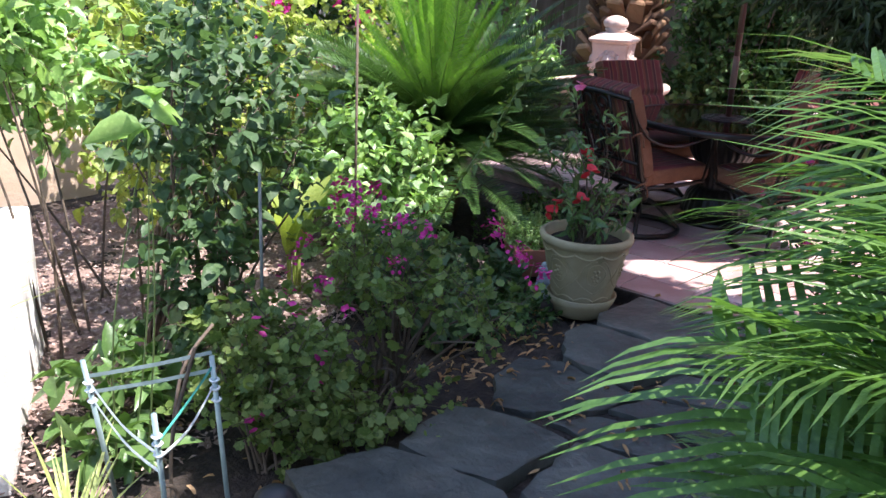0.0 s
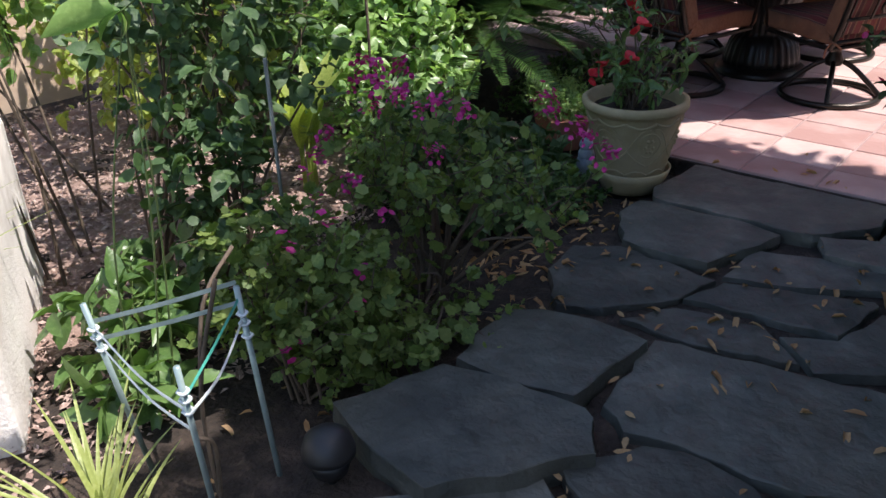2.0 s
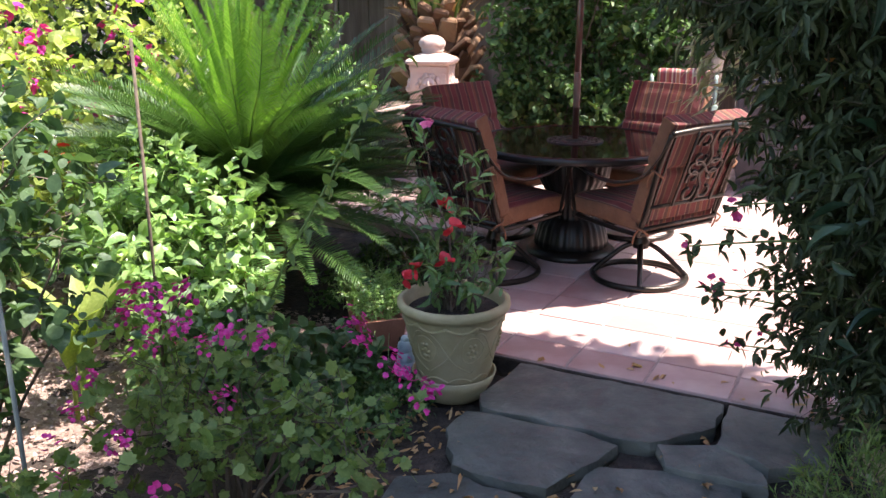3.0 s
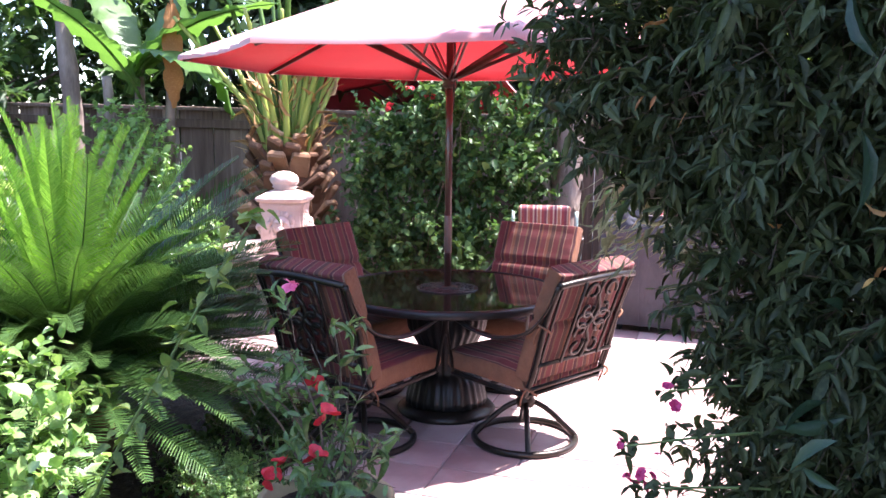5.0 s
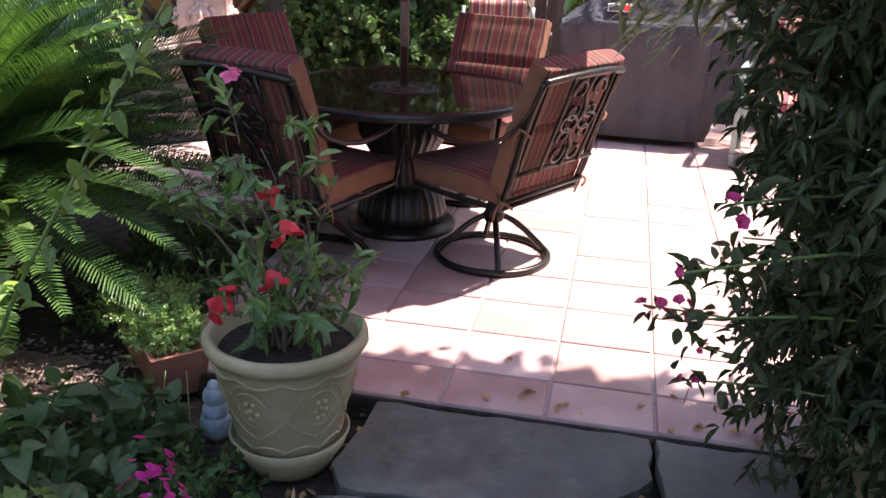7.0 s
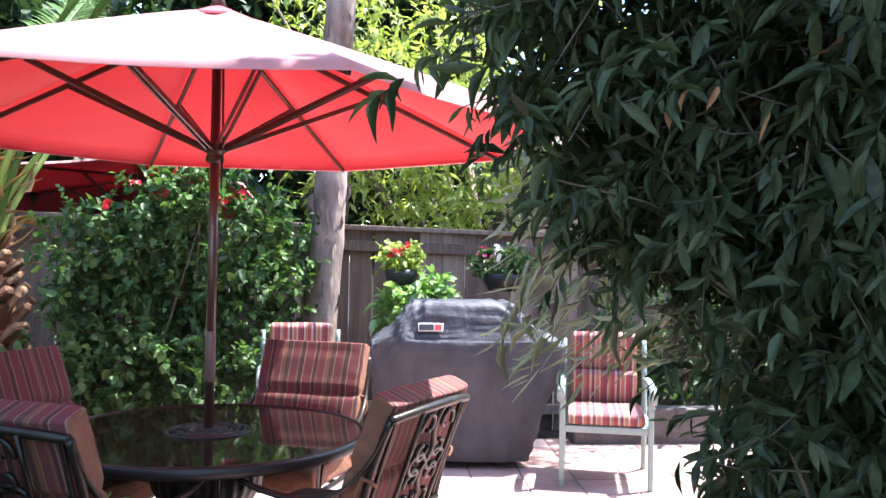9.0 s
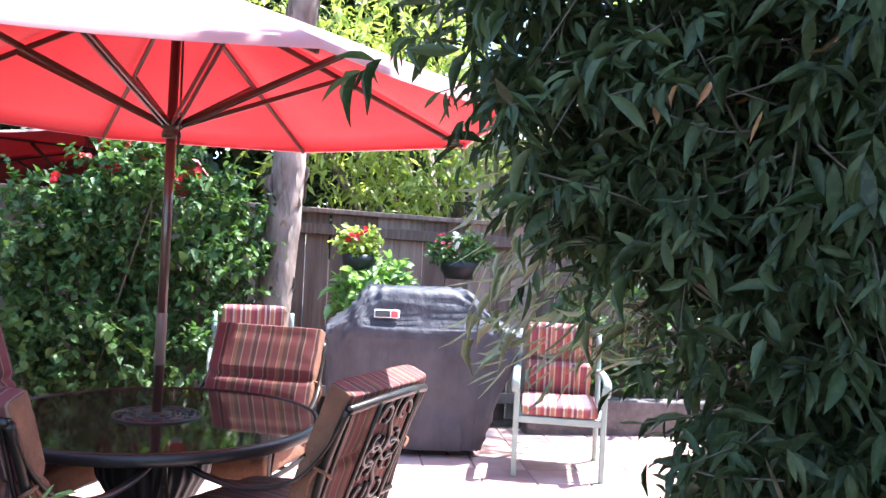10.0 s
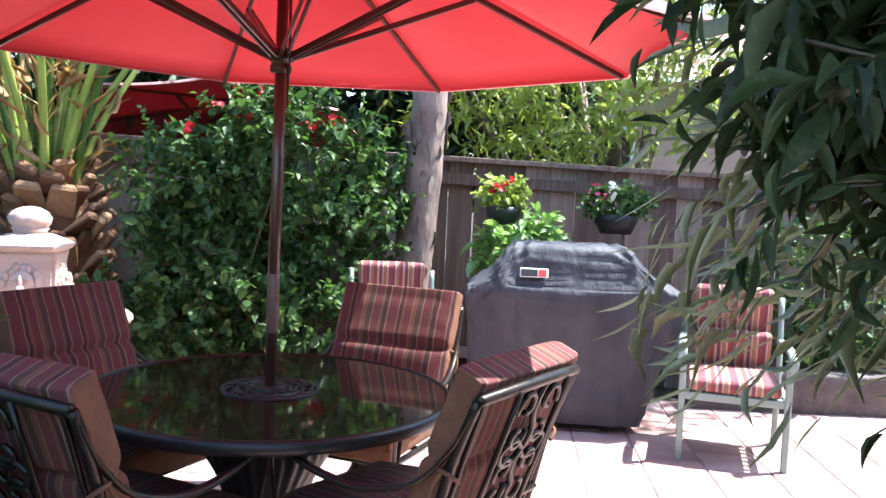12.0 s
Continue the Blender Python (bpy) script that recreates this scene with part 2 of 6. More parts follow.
# darker, denser copy of the red canvas: a shaded underside as colour
SHADED_CANVAS = material("shaded_red_canvas", [(0.26, 0.02, 0.035), (0.32, 0.03, 0.045)], scale=3, rough=0.9, bump=0.15, bump_scale=400, through_light=0.12, tint=(1.0, 0.8, 0.8))
# paler copy of the red canvas: sun glare put into its colour
LIT_CANVAS = material("sunlit_canvas", [(0.66, 0.32, 0.31), (0.74, 0.42, 0.41)], scale=2.5, rough=0.9, bump=0.15, bump_scale=400, through_light=0.5, tint=(1.0, 0.6, 0.6), sheen=1.0)
COVER = material("grey_vinyl_cover", [(0.036, 0.036, 0.043), (0.055, 0.055, 0.064), (0.075, 0.075, 0.086)], scale=5, rough=0.68, bump=0.8, bump_scale=14, stretch=(1, 1, 0.5), spec=0.35)
SAGE = material("sage_green_metal", [(0.2, 0.27, 0.24), (0.28, 0.35, 0.31)], scale=8, rough=0.45, bump=0.05)
BLACK = material("black_plastic", [(0.012, 0.012, 0.013), (0.022, 0.022, 0.024)], scale=9, rough=0.5)
STAKE = material("galvanised_green_stake", [(0.22, 0.3, 0.29), (0.34, 0.42, 0.41)], scale=18, rough=0.4, metal=0.3)
TEAL = material("teal_band", [(0.05, 0.3, 0.24), (0.08, 0.38, 0.3)], scale=12, rough=0.5)
WHITE = material("white_paint", [(0.7, 0.7, 0.7), (0.8, 0.8, 0.8)], scale=5, rough=0.6)
RED_MARK = material("red_mark", [(0.6, 0.03, 0.03), (0.65, 0.04, 0.04)], rough=0.5)
_dk, _rd, _or, _tn, _cr, _br = (0.06, 0.016, 0.018), (0.13, 0.028, 0.028), (0.165, 0.066, 0.034), (0.135, 0.078, 0.045), (0.215, 0.135, 0.088), (0.075, 0.034, 0.024)
STRIPE = striped("striped_cloth", [(0.12, _rd), (0.025, _cr), (0.09, _dk), (0.05, _tn), (0.15, _rd), (0.025, _cr), (0.10, _br), (0.08, _or), (0.02, _cr), (0.13, _rd), (0.05, _or), (0.07, _dk), (0.02, _cr), (0.07, _rd)], 0.235)
SIDE_CLOTH = material("rust_brown_cloth", [(0.13, 0.055, 0.028), (0.19, 0.085, 0.042)], scale=14, rough=0.9, bump=0.4, bump_scale=60)
_r2, _o2, _c2, _k2 = (0.28, 0.06, 0.065), (0.34, 0.15, 0.09), (0.46, 0.36, 0.28), (0.19, 0.055, 0.075)
STRIPE_LIGHT = striped("faded_striped_cloth", [(0.14, _r2), (0.06, _c2), (0.13, _o2), (0.05, _c2), (0.12, _k2), (0.08, _c2), (0.14, _r2), (0.1, _o2), (0.06, _c2), (0.12, _k2)], 0.165)


# ---- mesh helpers ----
def thing(name, label, category, group="", kind="", at=(0, 0, 0), turn=0.0):
    ob = new(name)
    ob.empty_display_size = 0.1
    ob.matrix_world = pose(*at, 0, 0, turn)
    return tagged(ob, label, category, group, kind)


def finish(name, bm, mat, parent=None, label="", smooth=False):
    me = bpy.data.meshes.new(name)
    bmesh.ops.recalc_face_normals(bm, faces=bm.faces)
    bm.to_mesh(me)
    bm.free()
    if smooth:
        me.polygons.foreach_set("use_smooth", [True] * len(me.polygons))
    me.materials.append(mat)
    ob = new(name, me)
    ob.parent = parent
    return tagged(ob, label)


def part(name, bm, mat, parent, label="", smooth=False):
    return finish(name, bm, mat, parent, label, smooth)


def share(name, me, parent, m, label=""):
    ob = new(name, me)
    ob.parent = parent
    ob.matrix_basis = m
    return tagged(ob, label)


def box(bm, centre, size, turn=None, bevel=0.0, segs=2):
    r = bmesh.ops.create_cube(bm, size=1.0)
    vs = r["verts"]
    bmesh.ops.scale(bm, vec=size, verts=vs)
    if bevel:
        es = list({e for v in vs for e in v.link_edges})
        b = bmesh.ops.bevel(bm, geom=es, offset=bevel, segments=segs, affect="EDGES", profile=0.6)
        vs = list({v for f in b["faces"] for v in f.verts} | {v for v in vs if v.is_valid})
    m = Matrix.Translation(centre) @ (turn.to_4x4() if turn else Matrix())
    bmesh.ops.transform(bm, matrix=m, verts=vs)
    return vs


def tube(bm, pts, radius, segs=8, closed=False, cap=True):
    """A round bar along the points; radius is one number or one for each point."""
    pts = [Vector(p) for p in pts]
    n = len(pts)
    rad = radius if hasattr(radius, "__len__") else [radius] * n
    rings, side = [], None
    for k, p in enumerate(pts):
        a = pts[k - 1] if k or closed else p
        b = pts[(k + 1) % n] if k < n - 1 or closed else p
        d = (b - a).normalized()
        if side is None:
            side = d.orthogonal().normalized()
        side = (side - d * side.dot(d)).normalized()
        up = d.cross(side)
        rings.append([bm.verts.new(p + (side * math.cos(2 * math.pi * j / segs) + up * math.sin(2 * math.pi * j / segs)) * rad[k]) for j in range(segs)])
    for k in range(n if closed else n - 1):
        a, b = rings[k], rings[(k + 1) % n]
        for j in range(segs):
            bm.faces.new((a[j], a[(j + 1) % segs], b[(j + 1) % segs], b[j]))
    if cap and not closed:
        bm.faces.new(rings[0][::-1])
        bm.faces.new(rings[-1])


def curve(pts, n=8):
    """A smooth line through the points."""
    pts = [Vector(p) for p in pts]
    out = []
    for k in range(len(pts) - 1):
        p0, p1, p2, p3 = pts[max(0, k - 1)], pts[k], pts[k + 1], pts[min(len(pts) - 1, k + 2)]
        for j in range(n):
            t = j / n
            out.append(0.5 * (2 * p1 + (p2 - p0) * t + (2 * p0 - 5 * p1 + 4 * p2 - p3) * t * t + (3 * p1 - p0 - 3 * p2 + p3) * t ** 3))
    return out + [pts[-1]]


def lathe(bm, profile, segs=32, wobble=None, start=0.0):
    """Turns a profile of (radius, height) round the z axis."""
    rings = []
    for r, z in profile:
        ring = []
        for j in range(segs):
            a = start + 2 * math.pi * j / segs
            rr = r * (wobble(a, z) if wobble else 1)
            ring.append(bm.verts.new((rr * math.cos(a), rr * math.sin(a), z)))
        rings.append(ring)
    for a, b in zip(rings, rings[1:]):
        for j in range(segs):
            bm.faces.new((a[j], a[(j + 1) % segs], b[(j + 1) % segs], b[j]))
    bm.faces.new(rings[0][::-1])
    bm.faces.new(rings[-1])


def slab(bm, outline, z0, z1, bevel=0.007, rough_top=0.004, seed=0):
    """A stone with an uneven outline: broken edges, a worn top."""
    r = random.Random(seed)
    pts = []
    for k in range(len(outline)):
        a, b = Vector(outline[k]), Vector(outline[(k + 1) % len(outline)])
        n = max(2, int((b - a).length / 0.06))
        nrm = Vector((b.y - a.y, a.x - b.x)).normalized() if (b - a).length else Vector((0, 0))
        for j in range(n):
            p = a.lerp(b, j / n)
            pts.append(p + nrm * (r.uniform(-0.010, 0.010) if j else r.uniform(-0.004, 0.004)))
    c = sum(pts, Vector((0, 0))) / len(pts)
    rows = []
    for inset, z in ((0.004, z0), (-0.004, z0 + (z1 - z0) * 0.5), (0.0, z1 - bevel), (bevel * 0.8, z1)):
        rows.append([bm.verts.new((*(p + (c - p).normalized() * (inset + r.uniform(-0.003, 0.003))), z + r.uniform(-rough_top, rough_top) * 0.6)) for p in pts])
    for f in (0.35, 0.7):
        rows.append([bm.verts.new((*p.lerp(c, f), z1 + 0.006 * noise.noise(Vector((*p.lerp(c, f), seed)) * 4.0))) for p in pts])
    m = len(pts)
    for a, b in zip(rows, rows[1:]):
        for j in range(m):
            bm.faces.new((a[j], a[(j + 1) % m], b[(j + 1) % m], b[j]))
    top = bm.verts.new((*c, z1))
    for j in range(m):
        bm.faces.new((rows[-1][j], rows[-1][(j + 1) % m], top))
    bm.faces.new(rows[0][::-1])


def from_arrays(name, verts, faces, mat, parent=None, label="", smooth=True):
    me = bpy.data.meshes.new(name)
    verts = np.asarray(verts, np.float32)
    nf, k = faces.shape
    me.vertices.add(len(verts))
    me.vertices.foreach_set("co", verts.ravel())
    me.loops.add(nf * k)
    me.loops.foreach_set("vertex_index", faces.astype(np.int32).ravel())
    me.polygons.add(nf)
    me.polygons.foreach_set("loop_start", np.arange(0, nf * k, k, dtype=np.int32))
    me.polygons.foreach_set("use_smooth", np.full(nf, smooth))
    me.update(calc_edges=True)
    me.materials.append(mat)
    ob = new(name, me)
    ob.parent = parent
    return tagged(ob, label)


def unit(v):
    return v / np.maximum(np.linalg.norm(v, axis=-1, keepdims=True), 1e-9)


# leaf outlines: x across, y along, z up; folded at the midrib, bent at the tip
def _leaf(rows, fold=0.18, bend=0.12):
    vs = [(0, 0, 0)]
    for y, w in rows:
        z = -bend * y * y
        vs += [(-w, y, z + fold * w), (0, y, z), (w, y, z + fold * w)]
    vs.append((0, 1, -bend))
    fs = [(0, 2, 1), (0, 3, 2)]
    n = len(rows)
    for k in range(n - 1):
        a, b = 1 + 3 * k, 4 + 3 * k
        fs += [(a, a + 1, b + 1), (a, b + 1, b), (a + 1, a + 2, b + 2), (a + 1, b + 2, b + 1)]
    t, a = len(vs) - 1, 1 + 3 * (n - 1)
    fs += [(a, a + 1, t), (a + 1, a + 2, t)]
    return np.array(vs, float), np.array(fs)


OVAL = _leaf([(0.13, 0.28), (0.4, 0.47), (0.74, 0.34)], 0.25, 0.25)
LANCE = _leaf([(0.22, 0.36), (0.58, 0.38)], 0.3, 0.3)
BLADE = _leaf([(0.12, 0.2), (0.36, 0.46), (0.62, 0.43), (0.85, 0.2)], 0.22, 0.16)
ROUND = _leaf([(0.22, 0.55), (0.55, 0.62), (0.85, 0.4)], 0.22, 0.12)
_q = [(0.62 if k % 2 else 0.47) * (0.75 if k in (0, 13) else 1) for k in range(14)]
LOBED = (np.array([(0, 0.1, 0)] + [(_q[k] * math.sin(-2.5 + 5.0 * k / 13), 0.48 + _q[k] * 0.95 * math.cos(-2.5 + 5.0 * k / 13), 0.1 * (1 if k % 2 else 0.25)) for k in range(14)]),
         np.array([(0, k + 2, k + 1) for k in range(13)]))
SIMPLE = (np.array([(0, 0, 0), (-0.42, 0.45, 0.06), (0.42, 0.45, 0.06), (0, 1, -0.1)], float), np.array([(0, 2, 1), (1, 2, 3)]))


def leaves(name, base, along, normal, length, width, mat, parent, shape=OVAL, label="", kind=""):
    """Many leaves in one mesh, each with its own place, direction, length and width."""
    base, along = np.asarray(base, float), unit(np.asarray(along, float))
    normal = np.asarray(normal, float)
    side = unit(np.cross(along, normal))
    nrm = np.cross(side, along)
    tv, tf = shape
    n = len(base)
    curl = rng.uniform(-0.2, 2.4, n)
    length, width = np.broadcast_to(length, n), np.broadcast_to(width, n)
    v = (base[:, None] + side[:, None] * (tv[None, :, :1] * width[:, None, None]) + along[:, None] * (tv[None, :, 1:2] * length[:, None, None])
         + nrm[:, None] * (tv[None, :, 2:] * (length * curl)[:, None, None]))
    f = (tf[None] + (np.arange(n) * len(tv))[:, None, None]).reshape(-1, 3)
    return tagged(from_arrays(name, v.reshape(-1, 3), f, mat, parent, label), kind=kind)


def sticks(name, starts, ends, r0, r1, mat, parent, sag=0.0, label=""):
    """Many thin twigs in one mesh, three-sided, bent a little."""
    s, e = np.asarray(starts, float), np.asarray(ends, float)
    n = len(s)
    mid = (s + e) / 2 + rng.normal(0, 0.06, (n, 3)) * np.linalg.norm(e - s, axis=1)[:, None] + np.array([0, 0, sag])
    d = unit(e - s)
    a = unit(np.cross(d, np.where(np.abs(d[:, 2:]) > 0.9, [[1.0, 0, 0]], [[0, 0, 1.0]])))
    b = np.cross(d, a)
    r0, r1 = np.broadcast_to(r0, n), np.broadcast_to(r1, n)
    rows = []
    for p, r in ((s, r0), (mid, (r0 + r1) / 2), (e, r1)):
        for k in range(3):
            c, q = math.cos(k * 2.0944), math.sin(k * 2.0944)
            rows.append(p + (a * c + b * q) * r[:, None])
    v = np.stack(rows, 1)
    f = []
    for k in range(2):
        for j in range(3):
            x, y = 3 * k + j, 3 * k + (j + 1) % 3
            f += [(x, y, y + 3), (x, y + 3, x + 3)]
    f = (np.array(f)[None] + (np.arange(n) * 9)[:, None, None]).reshape(-1, 3)
    return from_arrays(name, v.reshape(-1, 3), f, mat, parent, label)


def in_blobs(blobs, shell=0.55):
    """Points in ellipsoids (x, y, z, rx, ry, rz, count), thicker towards the outside, and the way out."""
    ps, outs = [], []
    for x, y, z, rx, ry, rz, n in blobs:
        d = unit(rng.normal(size=(n, 3)))
        r = (shell + (1 - shell) * rng.random((n, 1)) ** 0.7) * (1 + rng.normal(0, 0.06, (n, 1)))
        ps.append(np.array([x, y, z]) + d * r * np.array([rx, ry, rz]))
        outs.append(unit(d / np.array([rx, ry, rz])))
    return np.concatenate(ps), np.concatenate(outs)


def shrub(name, label, category, blobs, roots, leaf_len, leaf_wid, leaf_mat, stem_mat=STEM, per=7, twig=0.14, shape=OVAL, droop=0.1, up=0.25,
          shell=0.55, floor=-0.08, kind="", spread=0.9, canes=14, cane_r=0.008, leaf_name="foliage", clip=None, group=""):
    """A bush: canes from the roots, twigs in the crown, leaves along each twig."""
    top = thing(name, label, category, group, kind, at=(roots[0][0], roots[0][1], floor))
    org = np.array([roots[0][0], roots[0][1], floor])
    p, o = in_blobs(blobs, shell)
    if clip is not None:
        keep = clip(p)
        p, o = p[keep], o[keep]
    keep = p[:, 2] > floor + 0.02
    p, o = p[keep], o[keep]
    n = len(p)
    d = unit(o + rng.normal(0, 0.55, (n, 3)) + np.array([0, 0, up]))
    ln_ = twig * rng.uniform(0.6, 1.4, n)
    start = p - d * ln_[:, None] * 0.6
    end = p + d * ln_[:, None] * 0.4
    start[:, 2] = np.maximum(start[:, 2], floor)
    ts = rng.random((n, per)) * 0.85 + 0.15
    b = start[:, None] + (end - start)[:, None] * ts[..., None]
    a = d[:, None] * (0.35 + 0.3 * ts[..., None]) + rng.normal(0, spread * 0.6, (n, per, 3)) + np.array([0, 0, -droop])
    nr = np.array([0, 0, 1.0]) + rng.normal(0, 0.45, (n, per, 3)) + o[:, None] * 0.35
    sz = np.clip(rng.lognormal(-0.12, 0.36, n * per), 0.35, 1.7)
    leaves(leaf_name, b.reshape(-1, 3) - org, a.reshape(-1, 3), nr.reshape(-1, 3), leaf_len * sz, leaf_wid * sz, leaf_mat, top, shape)
    pick = rng.choice(n, min(n, max(canes * 6, n // 3)), replace=False)
    tagged(sticks("twig", start[pick] - org, end[pick] - org, 0.0022, 0.0012, stem_mat, top), kind="stuff")
    goals = p[rng.choice(n, canes)]
    for k in range(canes):
        rx, ry = roots[k % len(roots)]
        r0 = Vector((rx + rng.normal(0, 0.03), ry + rng.normal(0, 0.03), floor - 0.02)) - Vector(org)
        g = Vector(goals[k] - org)
        m1 = r0.lerp(g, 0.45) + Vector((rng.normal(0, 0.04), rng.normal(0, 0.04), 0.08))
        c = curve([r0, m1, g], 5)
        bm = bmesh.new()
        tube(bm, c, [cane_r * (1 - 0.7 * j / (len(c) - 1)) for j in range(len(c))], 5, cap=False)
        part("limb" if category == "tree" else "stem", bm, stem_mat, top, smooth=True)
    return top


def flower_mesh(name, mat, petals=5, r=0.018, cup=0.3, heads=1, spread=0.0):
    """A head of flowers with separate petals."""
    bs, al, nm, ln_ = [], [], [], []
    for _ in range(heads):
        c = rng.normal(0, 1, 3) * spread
        ax = unit(np.array([rng.normal(0, 0.5), rng.normal(0, 0.5), 1.0]) + c * 12)
        s = unit(np.cross(ax, [0.3, 0.8, 0.1]))
        t = np.cross(ax, s)
        for k in range(petals):
            q = 2 * math.pi * k / petals + rng.normal(0, 0.1)
            d = s * math.cos(q) + t * math.sin(q)
            bs.append(c)
            al.append(d + ax * cup)
            nm.append(ax)
            ln_.append(r * rng.uniform(0.85, 1.15))
    ob = leaves(name, bs, al, nm, np.array(ln_), np.array(ln_) * 0.85, mat, None, ROUND)
    me = ob.data
    bpy.data.objects.remove(ob)
    return me


def put_flowers(top, me, places, name="flower", scale=(0.8, 1.2), label=""):
    org = top.matrix_world.translation
    for p in places:
        s = rng.uniform(*scale)
        share(name, me, top, Matrix.Translation(Vector(p) - org) @ pose(0, 0, 0, rng.uniform(-40, 40), rng.uniform(-40, 40), rng.uniform(0, 360)) @ Matrix.Scale(s, 4), label)


# ---- ground ----
def ground():
    bm = bmesh.new()
    xs = [-400, -60, -20] + [round(-8 + 0.25 * k, 3) for k in range(57)] + [20, 60, 400]
    ys = [-400, -60, -20] + [round(-6 + 0.25 * k, 3) for k in range(53)] + [20, 60, 400]
    grid = []
    for x in xs:
        row = []
        for y in ys:
            near = abs(x) < 9 and -7 < y < 8
            z = -0.10 + (0.02 * noise.noise((x * 1.7, y * 1.7, 0)) if near else 0)
            if -0.95 < x < 1.3 and -3.3 < y < -0.1:
                z += 0.03
            if -1.0 < x < 3.2 and -0.1 < y < 5.2:
                z = min(z, -0.11)
            row.append(bm.verts.new((x, y, z)))
        grid.append(row)
    for i in range(len(xs) - 1):
        for j in range(len(ys) - 1):
            bm.faces.new((grid[i][j], grid[i + 1][j], grid[i + 1][j + 1], grid[i][j + 1]))
    return tagged(finish("ground", bm, SOIL, None, "dark bare garden soil with fine litter", True), "", "ground", "", "structure")


ground()

# mulched open bed: a rough layer with loose chips on it
bm = bmesh.new()
_rows = []
for i in range(28):
    _rows.append([bm.verts.new((-4.5 + 0.1 * i, -3.2 + 0.1 * j, -0.094 + 0.022 * noise.noise((i * 0.7, j * 0.7, 3)) - (0.03 if i in (0, 27) or j in (0, 34) else 0))) for j in range(35)])
for a, b in zip(_rows, _rows[1:]):
    for j in range(34):
        bm.faces.new((a[j], b[j], b[j + 1], a[j + 1]))
tagged(finish("mulch_bed", bm, MULCH, None, "", True), "pinkish-brown fine mulch layer on the sunny bed", "mulch", "", "structure")
n = 18000
mx_, my_ = rng.uniform(-4.4, -1.25, n), rng.uniform(-3.2, 0.2, n)
mx_ = np.where((mx_ > -1.75) & (my_ > -2.2), mx_ - 1.4, mx_)
leaves("bark_mulch", np.stack([mx_, my_, -0.095 + rng.uniform(0, 0.025, n)], 1), np.stack([rng.normal(size=n), rng.normal(size=n), rng.normal(0, 0.25, n)], 1),
       np.stack([rng.normal(0, 0.3, n), rng.normal(0, 0.3, n), np.ones(n)], 1), rng.uniform(0.018, 0.042, n), rng.uniform(0.012, 0.026, n), MULCH, None, SIMPLE,
       "reddish bark chips strewn over the open bed", "stuff")
bpy.data.objects["bark_mulch"]["category"] = "mulch"

# fallen leaves on path and soil
n = 520
fx, fy = rng.uniform(-1.6, 0.45, n), rng.uniform(-2.9, 0.25, n)
fx[:110], fy[:110] = rng.normal(-1.0, 0.14, 110), rng.uniform(-1.3, -0.42, 110)
fx[110:190], fy[110:190] = rng.uniform(-0.95, 0.6, 80), rng.normal(-0.1, 0.16, 80)
fz = np.where((fx > -0.85) & (fy > -2.3), -0.035, -0.085) + np.where(fy > 0.0, 0.04, 0.0)
leaves("fallen_leaves", np.stack([fx, fy, fz + 0.004], 1), np.stack([rng.normal(size=n), rng.normal(size=n), rng.normal(0, 0.12, n)], 1),
       np.stack([rng.normal(0, 0.25, n), rng.normal(0, 0.25, n), np.ones(n)], 1), rng.uniform(0.025, 0.07, n), rng.uniform(0.012, 0.026, n), DRY, None, LANCE,
       "dry tan leaves scattered over path and soil", "stuff")
bpy.data.objects["fallen_leaves"]["category"] = "leaf litter"


# ---- setting: fence, walls, house ----
FENCE_A, FENCE_B = Vector((-7.5, 5.05)), Vector((3.6, 5.75))


def fence():
    top = thing("fence", "weathered grey-brown vertical board fence with cap rail", "fence", kind="structure", at=(*FENCE_A, -0.1))
    d = (FENCE_B - FENCE_A)
    ln_, d = d.length, d.normalized()
    ang = math.degrees(math.atan2(d.y, d.x))
    n = int(ln_ / 0.2)
    meshes = []
    for k in range(5):
        bm = bmesh.new()
        vs = box(bm, (0, 0, 0), (0.194, 0.02, 1.0), bevel=0.003, segs=1)
        me = bpy.data.meshes.new("board")
        bm.to_mesh(me)
        bm.free()
        me.materials.append(FENCE)
        meshes.append(me)
    for k in range(n):
        s = (k + 0.5) * 0.2
        h = 1.84 - 0.018 * s
        p = Vector((d.x * s, d.y * s, h / 2)) + Vector((-d.y, d.x, 0)) * (rng.normal(0, 0.003) + (0.02 if k % 2 else 0))
        share("board", meshes[k % 5], top, Matrix.Translation(p) @ pose(0, 0, 0, 0, rng.normal(0, 0.25), ang) @ Matrix.Diagonal((1, 1, h, 1)))
    for name, zz, th in (("cap_rail", 0.015, (0.13, 0.04)), ("upper_rail", -0.14, (0.035, 0.09)), ("lower_rail", -1.5, (0.035, 0.09))):
        bm = bmesh.new()
        a, b = Vector((0, 0, 1.84 + zz)), Vector((d.x * ln_, d.y * ln_, 1.84 - 0.018 * ln_ + zz))
        off = Vector((0, 0, 0)) if name == "cap_rail" else Vector((d.y, -d.x, 0)) * 0.035
        q = (b - a).to_track_quat("X", "Z").to_matrix()
        box(bm, (a + b) / 2 + off, ((b - a).length, *th), q, 0.004, 1)
        part(name, bm, FENCE, top)
    for k in range(0, int(ln_), 2):
        bm = bmesh.new()
        box(bm, (0, 0, 0.9 - 0.009 * k), (0.09, 0.09, 1.8 - 0.018 * k), None, 0.006, 1)
        ob = part("post", bm, FENCE, top)
        ob.matrix_basis = pose(d.x * (k + 0.3) - 0.04, d.y * (k + 0.3) + 0.09, 0, 0, 0, ang)


